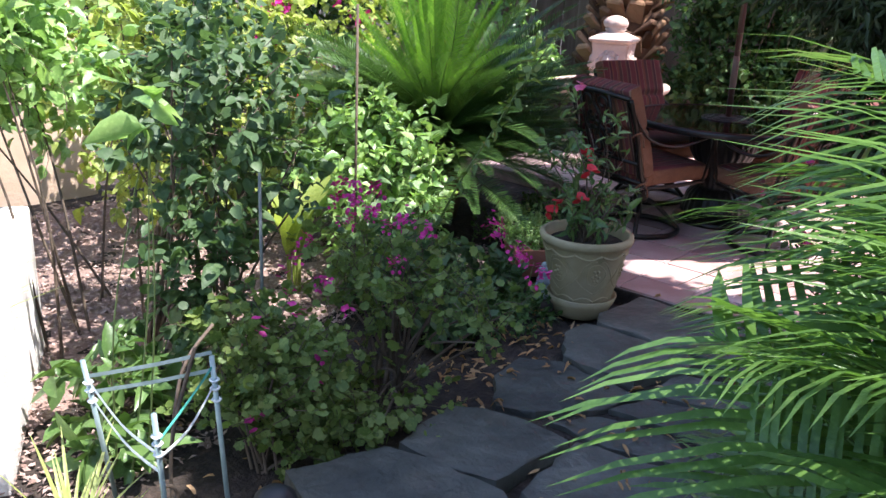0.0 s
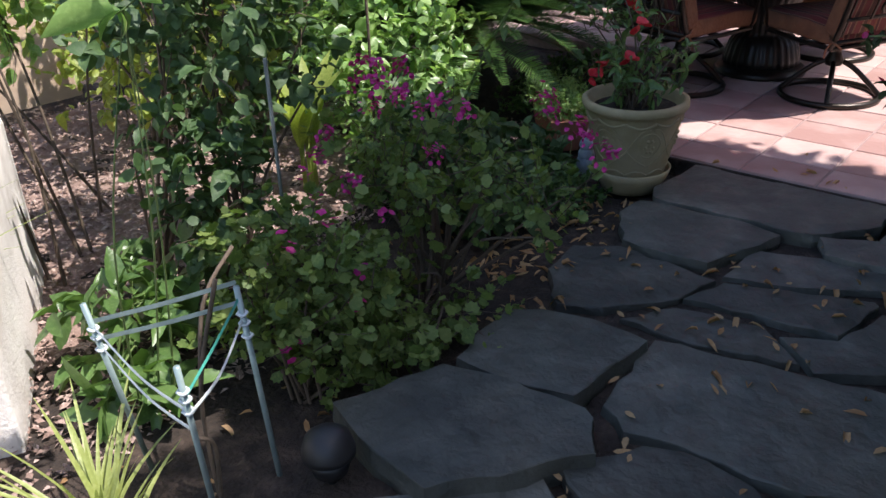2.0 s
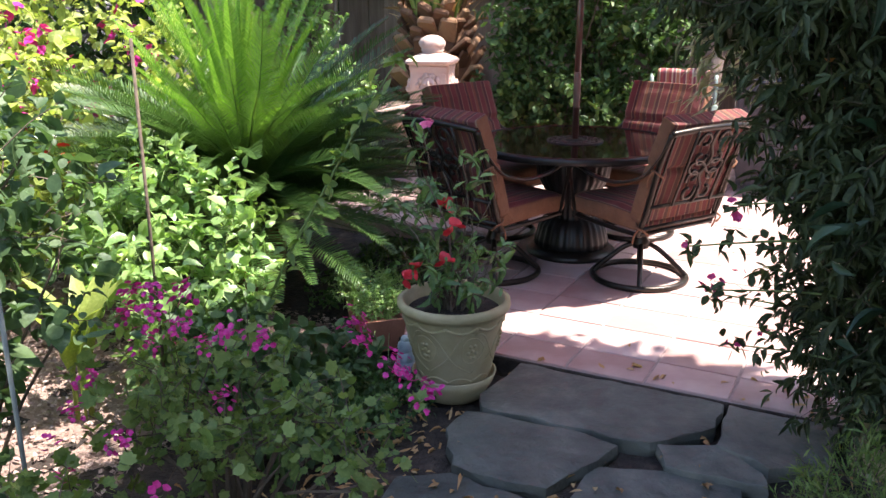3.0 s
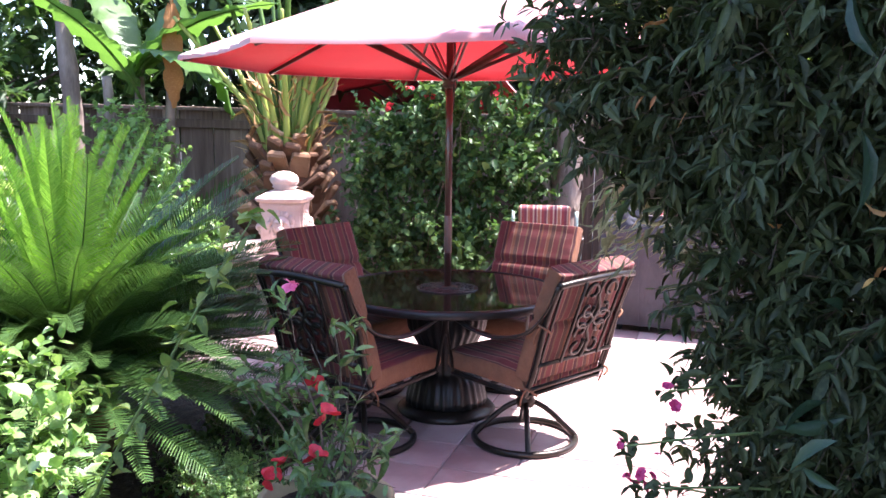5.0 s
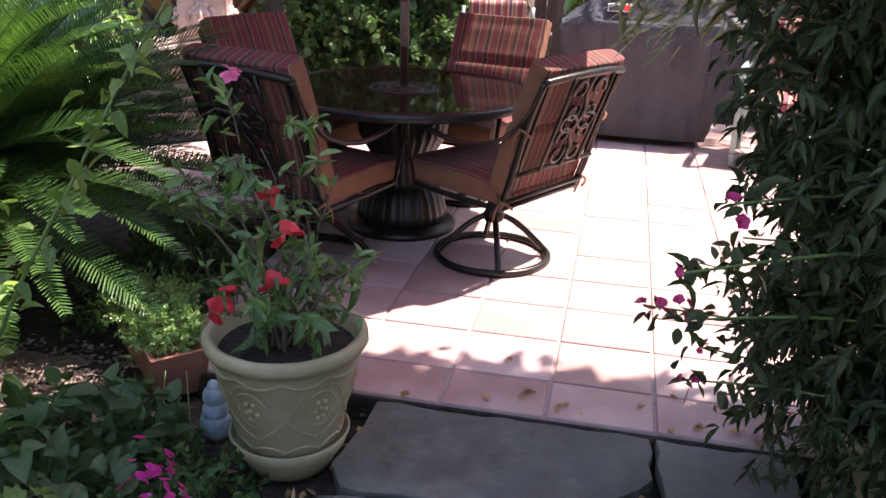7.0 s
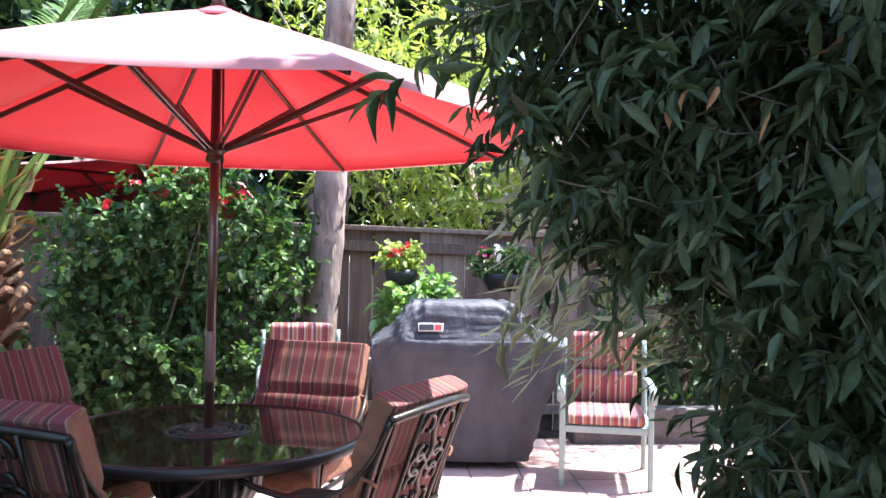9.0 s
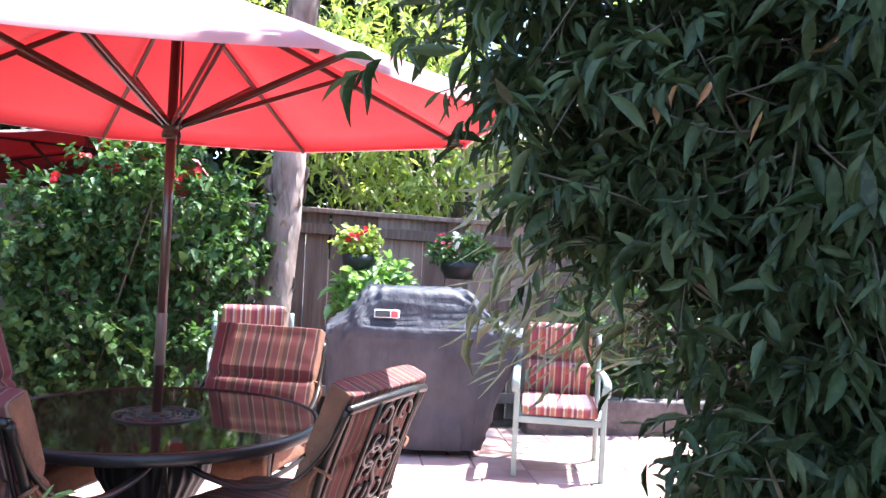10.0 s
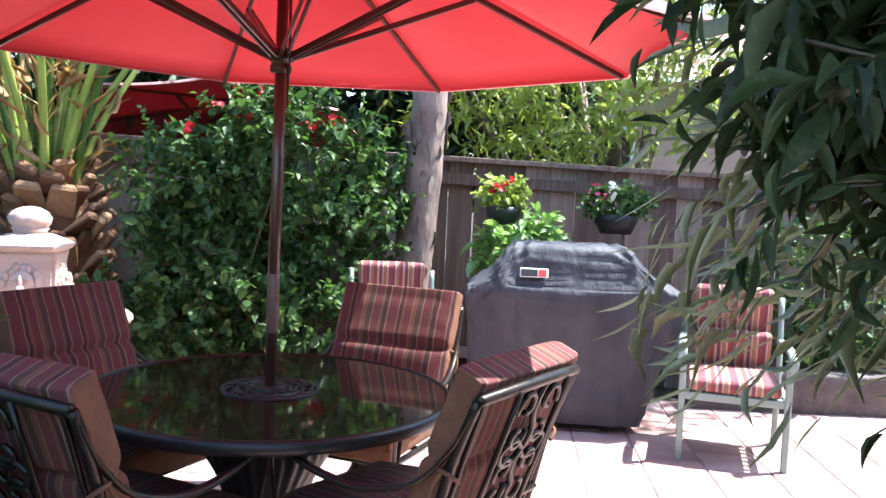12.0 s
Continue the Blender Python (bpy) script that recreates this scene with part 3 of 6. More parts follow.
def wall_strip(name, a, b, z0, z1, thick, mat, label, cat="wall"):
    a, b = Vector(a), Vector(b)
    d = b - a
    bm = bmesh.new()
    n = max(2, int(d.length / 0.12))
    box(bm, (0, 0, 0), (d.length, thick, z1 - z0), None, 0.018, 2)
    bmesh.ops.subdivide_edges(bm, edges=[e for e in bm.edges if e.calc_length() > 0.3], cuts=4, use_grid_fill=True)
    for v in bm.verts:
        q = v.co * 3.1
        v.co += Vector((noise.noise(q), noise.noise(q + Vector((9, 0, 0))), noise.noise(q + Vector((0, 9, 0))))) * 0.006
    ob = finish(name, bm, mat, None, label, True)
    ob.matrix_world = pose((a.x + b.x) / 2, (a.y + b.y) / 2, (z0 + z1) / 2, 0, 0, math.degrees(math.atan2(d.y, d.x)))
    return tagged(ob, label, cat, "", "structure")


fence()
wall_strip("wall_low_a", (-1.55, -2.98), (-2.55, -2.42), -0.12, 0.53, 0.32, STUCCO, "low whitewashed stucco garden wall with rough face")
wall_strip("wall_low_b", (-1.66, -3.02), (-1.08, -3.98), -0.12, 0.53, 0.32, STUCCO, "low whitewashed stucco wall turning towards the path")
wall_strip("wall_west", (-4.9, -6.0), (-4.75, -0.9), -0.12, 1.25, 0.18, TAN_STUCCO, "tan stucco boundary wall behind the shrubs")
wall_strip("wall_east", (4.4, -6.0), (4.4, 5.6), -0.12, 2.6, 0.2, PEACH, "plain peach stucco house wall beyond the shrubs")
wall_strip("wall_bed", (0.85, 4.62), (3.4, 4.8), -0.10, 0.27, 0.16, BLOCK, "low brown block edging of a raised bed")


def house():
    top = thing("house", "peach stucco house with brown tile roof behind the fence", "house", kind="", at=(3.5, 15.0, -0.1))
    bm = bmesh.new()
    box(bm, (0, 0, 1.7), (9.0, 5.0, 3.4), None, 0.02, 1)
    part("wall", bm, PEACH, top)
    bm = bmesh.new()
    for k in range(11):
        y = -3.0 + k * 0.3
        for j in range(30):
            x = -4.8 + j * 0.33
            pts = [(x, y, 3.35 + k * 0.14), (x + 0.16, y, 3.43 + k * 0.14), (x + 0.33, y, 3.35 + k * 0.14)]
            a = [bm.verts.new(p) for p in pts]
            b = [bm.verts.new((p[0], p[1] + 0.33, p[2] + 0.13)) for p in pts]
            bm.faces.new((a[0], a[1], b[1], b[0]))
            bm.faces.new((a[1], a[2], b[2], b[1]))
    part("roof", bm, ROOF, top, "brown barrel-tile roof")
    for x in (-2.6, 1.8):
        bm = bmesh.new()
        box(bm, (x, -2.52, 2.1), (1.2, 0.08, 1.1), None, 0.01, 1)
        w = part("window", bm, WHITE, top, "white-framed window")
        bm = bmesh.new()
        box(bm, (x, -2.57, 2.1), (1.06, 0.02, 0.96), None, 0.004, 1)
        part("pane", bm, GLASS_TOP, w)


house()

# ---- patio ----
PX, PY = 0.330, 0.300
patio = thing("patio", "pinkish terracotta tile patio with dark grout joints", "patio", kind="structure", at=(0, 0, 0))
bm = bmesh.new()
box(bm, (0.875, 2.36, -0.056), (5.05, 4.72, 0.10), None, 0.008, 1)
box(bm, (-2.495, 3.22, -0.056), (1.69, 3.0, 0.10), None, 0.008, 1)
part("slab", bm, GROUT, patio, "grout and concrete bed of the patio")
# strip in dark soil colour, in place of the thin shadow below the tiles
bm = bmesh.new()
box(bm, (0.875, 0.0, -0.056), (5.05, 0.018, 0.09), None, 0.004, 1)
part("edge_course", bm, SOIL, patio, "dark strip standing in for the shadow line of the patio edge")
bm = bmesh.new()
box(bm, (0, 0, 0), (PX - 0.012, PY - 0.012, 0.012), None, 0.003, 1)
tile_mesh = bpy.data.meshes.new("tile")
bm.to_mesh(tile_mesh)
bm.free()
tile_mesh.materials.append(TILE)
bm = bmesh.new()
box(bm, (0, 0, 0), (PX - 0.012, 0.226 - 0.010, 0.012), None, 0.003, 1)
cut_mesh = bpy.data.meshes.new("cut_tile")
bm.to_mesh(cut_mesh)
bm.free()
cut_mesh.materials.append(TILE)
for i in range(-9, 10):
    if i >= -5:
        share("tile", cut_mesh, patio, pose((i + 0.5) * PX, 0.113, -0.005 + rng.normal(0, 0.0006)))
    for j in range(15):
        if i < -5 and j < 5:
            continue
        share("tile", tile_mesh, patio, pose((i + 0.5) * PX, 0.226 + (j + 0.5) * PY, -0.005 + rng.normal(0, 0.0006), 0, 0, rng.choice([0, 180])))

# ---- flagstone path ----
path = thing("flagstone_path", "irregular grey slate flagstones laid in dark soil", "path", kind="structure", at=(0, 0, 0))


def flagstone(outline, top=-0.04, thick=0.06, seed=1):
    c = sum((Vector(p) for p in outline), Vector((0, 0))) / len(outline)
    outline = [Vector(p) + (Vector(p) - c).normalized() * 0.012 for p in outline]
    bm = bmesh.new()
    slab(bm, outline, top - thick, top, 0.003, 0.002, seed)
    part("flagstone", bm, SLATE, path)


flagstone([(-0.84, -2.26), (-0.72, -1.95), (-0.64, -1.92), (-0.35, -1.88), (-0.27, -1.90), (-0.20, -2.01), (-0.44, -2.35), (-0.69, -2.31)], 0.015, 0.12, 1)
flagstone([(-0.73, -1.87), (-0.77, -1.57), (-0.68, -1.51), (-0.52, -1.46), (-0.34, -1.47), (-0.37, -1.82), (-0.62, -1.87)], 0.0, 0.1, 2)
flagstone([(-0.85, -1.19), (-0.88, -0.99), (-0.74, -0.90), (-0.36, -0.93), (-0.41, -1.12), (-0.57, -1.31), (-0.70, -1.38)], -0.04, 0.06, 3)
flagstone([(-0.86, -0.66), (-0.86, -0.51), (-0.5, -0.47), (-0.30, -0.50), (-0.42, -0.86), (-0.67, -0.87), (-0.74, -0.86)], -0.018, 0.06, 4)
flagstone([(-0.87, -0.36), (-0.84, -0.028), (-0.2, -0.024), (-0.03, -0.024), (-0.02, -0.22), (-0.20, -0.43), (-0.47, -0.44), (-0.82, -0.46)], -0.012, 0.06, 5)
flagstone([(-0.34, -0.87), (-0.32, -0.62), (-0.14, -0.56), (0.12, -0.47), (0.14, -0.64), (-0.12, -0.80)], -0.045, 0.06, 6)
flagstone([(-0.37, -1.10), (-0.31, -0.93), (0.11, -0.77), (0.13, -0.80), (0.08, -1.03), (-0.22, -1.07)], -0.04, 0.06, 7)
flagstone([(-0.48, -1.33), (-0.37, -1.17), (-0.12, -1.12), (-0.08, -1.15), (0.04, -1.25), (-0.3, -1.33)], -0.045, 0.06, 8)
flagstone([(-0.29, -1.77), (-0.33, -1.40), (-0.11, -1.36), (0.29, -1.27), (0.50, -1.62), (0.24, -1.78), (-0.06, -1.79), (-0.19, -1.83)], -0.035, 0.07, 9)
flagstone([(-0.04, -1.13), (0.11, -1.05), (0.16, -0.83), (0.28, -0.79), (0.34, -1.1), (0.10, -1.25)], -0.045, 0.06, 10)
flagstone([(-0.25, -2.05), (-0.12, -1.87), (-0.04, -1.83), (0.14, -1.84), (0.24, -1.91), (0.02, -2.22)], -0.03, 0.07, 11)
flagstone([(-0.54, -2.42), (-0.27, -2.12), (-0.05, -2.28), (-0.02, -2.5), (-0.32, -2.72)], -0.035, 0.07, 12)
flagstone([(-0.16, -0.42), (0.02, -0.33), (0.17, -0.45), (0.2, -0.52), (-0.1, -0.54)], -0.022, 0.06, 13)
flagstone([(0.012, -0.024), (0.38, -0.024), (0.36, -0.28), (0.2, -0.41), (0.03, -0.33)], -0.012, 0.06, 14)
flagstone([(0.05, -2.3), (0.28, -1.97), (0.62, -1.72), (0.75, -2.1), (0.4, -2.5)], -0.04, 0.06, 15)
flagstone([(-0.25, -2.8), (0.03, -2.58), (0.36, -2.58), (0.3, -3.0), (-0.1, -3.1)], -0.04, 0.06, 16)
flagstone([(0.36, -3.0), (0.44, -2.6), (0.8, -2.3), (1.05, -2.7), (0.75, -3.1)], -0.04, 0.06, 17)
flagstone([(0.2, -3.15), (0.7, -3.2), (1.2, -3.0), (1.5, -3.6), (0.9, -4.1), (0.3, -3.7)], -0.04, 0.06, 18)


# ---- dining set ----
def cushion(name, size, m, mat, parent, bevel=0.035, label="", roll=0.0):
    """A padded cushion, its stripes running along its length."""
    bm = bmesh.new()
    box(bm, (0, 0, 0), size, None, bevel, 3)
    bmesh.ops.subdivide_edges(bm, edges=[e for e in bm.edges if e.calc_length() > 0.12], cuts=3, use_grid_fill=True)
    sx, sy, sz = size
    for v in bm.verts:
        u, w = 2 * v.co.x / sx, 2 * v.co.y / sy
        puff = max(0, (1 - u * u)) * max(0, (1 - w * w))
        v.co.z *= 1 + 0.22 * puff
        v.co += Vector((noise.noise(v.co * 9 + Vector((sx, 0, 0))), noise.noise(v.co * 9), noise.noise(v.co * 8 + Vector((0, 5, 0))))) * 0.006
        if roll:
            v.co.z += roll * (v.co.y / sy) ** 2
    uv = bm.loops.layers.uv.new("uv")
    for f in bm.faces:
        for l in f.loops:
            l[uv].uv = (l.vert.co.x, l.vert.co.y)
    ob = finish(name, bm, mat, parent, label, True)
    ob.matrix_basis = m
    return ob


def padded(name, line, width, thick, mat, side_mat, parent, seed=0, crease=(), ends=False):
    """A stuffed cushion along a line of (y, z): rounded section, pinched at the creases, brown cloth down its sides."""
    pts = curve([(0, y, z) for y, z in line], 7)
    n = len(pts)
    bm = bmesh.new()
    uv = bm.loops.layers.uv.new("uv")
    m, rings, run = 36, [], 0.0
    for k, p in enumerate(pts):
        t = k / (n - 1)
        run += (p - pts[k - 1]).length if k else 0.0
        d = (pts[min(n - 1, k + 1)] - pts[max(0, k - 1)]).normalized()
        nrm = Vector((0, -d.z, d.y))
        end = min(1.0, min(t, 1 - t) / 0.05)
        f = math.sqrt(max(0.0, 1 - (1 - end) ** 2)) * 0.3 + 0.7
        for c in crease:
            f *= 1 - 0.38 * math.exp(-((t - c) / 0.022) ** 2)
        ring = []
        for j in range(m):
            a = 2 * math.pi * (j + 0.5) / m
            cx = math.copysign(abs(math.cos(a)) ** 0.2, math.cos(a))
            cn = math.copysign(abs(math.sin(a)) ** 0.26, math.sin(a))
            puff = 1 + 0.12 * max(0.0, 1 - cx * cx)
            w = width / 2 * (0.965 + 0.035 * f)
            q = Vector((cx * w * 5, run * 7, cn + seed))
            wr = noise.noise(q) * 0.007 + noise.noise(q * 2.7) * 0.004
            ring.append((bm.verts.new(p + Vector((cx * (w + wr * 0.7), 0, 0)) + nrm * (cn * thick / 2 * f * puff + wr)), cx * width / 2, run))
        rings.append(ring)

    def face(vs):
        fc = bm.faces.new([v[0] for v in vs])
        for lp, v in zip(fc.loops, vs):
            lp[uv].uv = (v[1], v[2])
        side = sum(abs(v[1]) for v in vs) / len(vs)
        far = sum(v[2] for v in vs) / len(vs)
        fc.material_index = 1 if side > width / 2 * 0.985 or (ends and far > run - 0.03) else 0
    for a, b in zip(rings, rings[1:]):
        for j in range(m):
            face((a[j], a[(j + 1) % m], b[(j + 1) % m], b[j]))
    face(rings[0][::-1])
    face(rings[-1])
    ob = part(name, bm, mat, parent, "", True)
    ob.data.materials.append(side_mat)
    return ob


def swivel_chair():
    top = thing("swivel_chair", "dark bronze swivel patio chair with striped red cushions", "chair", "chairs round the table")
    bm = bmesh.new()
    tube(bm, [(0.25 * math.cos(a), 0.25 * math.sin(a), 0.017) for a in np.linspace(0, 2 * math.pi, 41)[:-1]], 0.017, 10, closed=True)
    part("base_ring", bm, IRON, top, "", True)
    for k in range(4):
        a = math.pi / 4 + k * math.pi / 2
        c, s = math.cos(a), math.sin(a)
        bm = bmesh.new()
        tube(bm, curve([(0.25 * c, 0.25 * s, 0.02), (0.20 * c, 0.20 * s, 0.075), (0.10 * c, 0.10 * s, 0.165), (0.02 * c, 0.02 * s, 0.205)], 5), 0.014, 8)
        part("leg", bm, IRON, top, "", True)
    bm = bmesh.new()
    lathe(bm, [(0.042, 0.175), (0.05, 0.205), (0.035, 0.23), (0.026, 0.29), (0.07, 0.305), (0.07, 0.325)], 20)
    part("swivel_hub", bm, IRON, top, "", True)
    bm = bmesh.new()
    for x in (-0.26, 0.26):
        tube(bm, curve([(x, 0.25, 0.345), (x, 0.0, 0.335), (x, -0.24, 0.335)], 6), 0.013, 8)
    for y in (0.25, 0.0, -0.24):
        tube(bm, [(-0.26, y, 0.34), (0.26, y, 0.34)], 0.011, 8)
    part("seat_frame", bm, IRON, top, "", True)
    bm = bmesh.new()
    for x in (-0.268, 0.268):
        tube(bm, curve([(x, -0.225, 0.335), (x, -0.275, 0.45), (x, -0.335, 0.68), (x * 1.01, -0.41, 0.865)], 6), 0.014, 8)
        tube(bm, curve([(x * 0.9, -0.26, 0.40), (x * 0.9, -0.30, 0.53), (x * 0.9, -0.35, 0.68), (x * 0.92, -0.415, 0.865)], 6), 0.007, 6)
    tube(bm, curve([(-0.272, -0.41, 0.865), (-0.14, -0.44, 0.880), (0, -0.45, 0.885), (0.14, -0.44, 0.880), (0.272, -0.41, 0.865)], 6), 0.016, 8)
    tube(bm, [(-0.265, -0.30, 0.49), (0.265, -0.30, 0.49)], 0.010, 8)
    tube(bm, [(-0.265, -0.262, 0.375), (0.265, -0.262, 0.375)], 0.010, 8)
    part("back_frame", bm, IRON, top, "", True)
    bm = bmesh.new()

    def back(x, h):
        t = (h - 0.49) / 0.38
        return (x, -0.305 - 0.135 * t - 0.012, h)

    def curl(x, h, r, start, way, turns=13):
        return [back(x + way * r * (1 - 0.055 * k) * math.cos(start + 0.44 * k), h + r * (1 - 0.055 * k) * math.sin(start + 0.44 * k)) for k in range(turns)]
    for x in (-0.135, 0.135):
        tube(bm, [back(x, 0.49), back(x, 0.62), back(x, 0.75), back(x, 0.875)], 0.008, 6)
    for sx in (-1, 1):
        for h, r, st in ((0.555, 0.052, 2.6), (0.635, 0.045, -0.6), (0.735, 0.045, 2.9), (0.82, 0.05, -0.3)):
            tube(bm, curl(sx * 0.062, h, r, st, sx), 0.0085, 6)
        tube(bm, curve([back(0, 0.685), back(sx * 0.05, 0.72), back(sx * 0.115, 0.70), back(sx * 0.09, 0.655), back(sx * 0.03, 0.655), back(0, 0.685)], 5), 0.0085, 6)
    tube(bm, curve([back(0, 0.49), back(0.02, 0.57), back(-0.02, 0.64), back(0, 0.685), back(0.02, 0.74), back(-0.015, 0.81), back(0, 0.878)], 5), 0.009, 6)
    part("scroll_work", bm, IRON, top, "cast scroll ornament", True)
    for sx in (-1, 1):
        bm = bmesh.new()
        x = 0.275 * sx
        line = curve([(x, -0.40, 0.835), (x * 1.02, -0.345, 0.735), (x * 1.08, -0.25, 0.635), (x * 1.16, -0.10, 0.592), (x * 1.2, 0.05, 0.605), (x * 1.17, 0.18, 0.632), (x * 1.12, 0.245, 0.60), (x * 1.04, 0.25, 0.47), (x * 0.97, 0.235, 0.345)], 6)
        rows = []
        for p in line:
            k = min(1.0, max(0.0, (0.9 - abs(p.y + 0.05) * 1.9)))
            hw = 0.009 + 0.009 * k
            rows.append([bm.verts.new(p + Vector((dx * hw, 0, dz))) for dx, dz in ((-1, 0), (-0.6, 0.008), (0.6, 0.008), (1, 0), (0.6, -0.008), (-0.6, -0.008))])
        for a, b in zip(rows, rows[1:]):
            for j in range(6):
                bm.faces.new((a[j], a[(j + 1) % 6], b[(j + 1) % 6], b[j]))
        bm.faces.new(rows[0][::-1])
        bm.faces.new(rows[-1])
        part("armrest", bm, IRON, top, "", True)
    padded("seat_cushion", [(-0.235, 0.395), (-0.1, 0.40), (0.1, 0.405), (0.285, 0.40)], 0.53, 0.105, STRIPE, SIDE_CLOTH, top, 1, (), True)
    padded("back_cushion", [(-0.205, 0.41), (-0.222, 0.48), (-0.25, 0.57), (-0.282, 0.665), (-0.315, 0.755), (-0.348, 0.84), (-0.373, 0.90), (-0.385, 0.93)], 0.55, 0.095, STRIPE, SIDE_CLOTH, top, 5, (0.47,))
    for sx in (-1, 1):
        for z, y in ((0.67, -0.32), (0.37, -0.25)):
            bm = bmesh.new()
            tube(bm, curve([(0.255 * sx, y + 0.05, z + 0.03), (0.285 * sx, y + 0.01, z + 0.012), (0.283 * sx, y - 0.03, z), (0.25 * sx, y - 0.032, z - 0.025)], 4), 0.006, 5)
            tube(bm, curve([(0.284 * sx, y, z + 0.008), (0.30 * sx, y + 0.015, z - 0.03), (0.292 * sx, y + 0.03, z - 0.075)], 4), 0.005, 5)
            part("tie", bm, SIDE_CLOTH, top, "", True)
    return top


TABLE = Vector((-1.205, 1.615, 0))


def place(ob, x, y, face):
    """Sets a thing down with its front turned to the direction face (x, y)."""
    ob.matrix_basis = pose(x, y, 0, 0, 0, math.degrees(math.atan2(face[1], face[0])) - 90)
    return ob


chair = place(swivel_chair(), -0.70, 1.30, (-0.87, 0.494))
for x, y, f in ((-1.455, 1.03, (0.33, 0.94)), (-1.80, 1.82, (0.93, -0.36)), (-0.99, 2.22, (-0.28, -0.96))):
    c = copy_thing(chair, Matrix())
    place(c, x, y, f)


def dining_table():
    top = thing("dining_table", "round dark glossy patio table on a fluted pedestal, under the umbrella", "table", at=TABLE)
    top.scale = (0.925, 0.925, 0.93)
    bm = bmesh.new()
    lathe(bm, [(0.0301, 0.700), (0.63, 0.700), (0.648, 0.710), (0.648, 0.724), (0.645, 0.7255), (0.0301, 0.7255)], 64)
    part("tabletop", bm, GLASS_TOP, top, "dark mottled glossy top")
    bm = bmesh.new()
    lathe(bm, [(0.60, 0.68), (0.662, 0.684), (0.672, 0.695), (0.672, 0.718), (0.664, 0.729), (0.652, 0.731), (0.650, 0.715), (0.6, 0.69)], 64)
    part("rim", bm, RIM, top, "", True)
    bm = bmesh.new()
    lathe(bm, [(0.031, 0.7262), (0.055, 0.7262), (0.06, 0.729), (0.058, 0.738), (0.045, 0.742), (0.031, 0.742)], 40)
    part("inlay_ring", bm, RIM, top, "dark collar round the pole")
    # a pierced scroll medallion lies in the middle of the top
    for k in range(12):
        a = 2 * math.pi * k / 12
        bm = bmesh.new()
        pts = []
        for j in range(15):
            u = j / 14
            r_, b_ = 0.085 + 0.075 * u, a + 0.55 * math.sin(2 * math.pi * u) * (1 - 0.3 * u)
            pts.append((r_ * math.cos(b_), r_ * math.sin(b_), 0.7285))
        tube(bm, pts, 0.006, 5)
        part("scroll", bm, RIM, top, "", True)
    for r_ in (0.075, 0.172):
        bm = bmesh.new()
        lathe(bm, [(r_ - 0.007, 0.7262), (r_ - 0.005, 0.732), (r_ + 0.005, 0.732), (r_ + 0.007, 0.7262)], 48)
        part("medallion_ring", bm, RIM, top, "", True)
    bm = bmesh.new()
    lathe(bm, [(0.285, 0.0), (0.29, 0.02), (0.275, 0.035), (0.255, 0.05), (0.235, 0.06)], 48)
    part("foot", bm, IRON, top, "", True)
    bm = bmesh.new()

    def flute(a, z):
        return 1 + 0.045 * abs(math.cos(14 * a))
    lathe(bm, [(0.23, 0.06), (0.228, 0.10), (0.205, 0.19), (0.175, 0.235), (0.16, 0.24), (0.15, 0.27), (0.16, 0.29), (0.15, 0.33), (0.165, 0.4), (0.22, 0.5), (0.235, 0.6), (0.22, 0.64), (0.2, 0.66)], 112, flute)
    part("pedestal", bm, RIM, top, "", True)


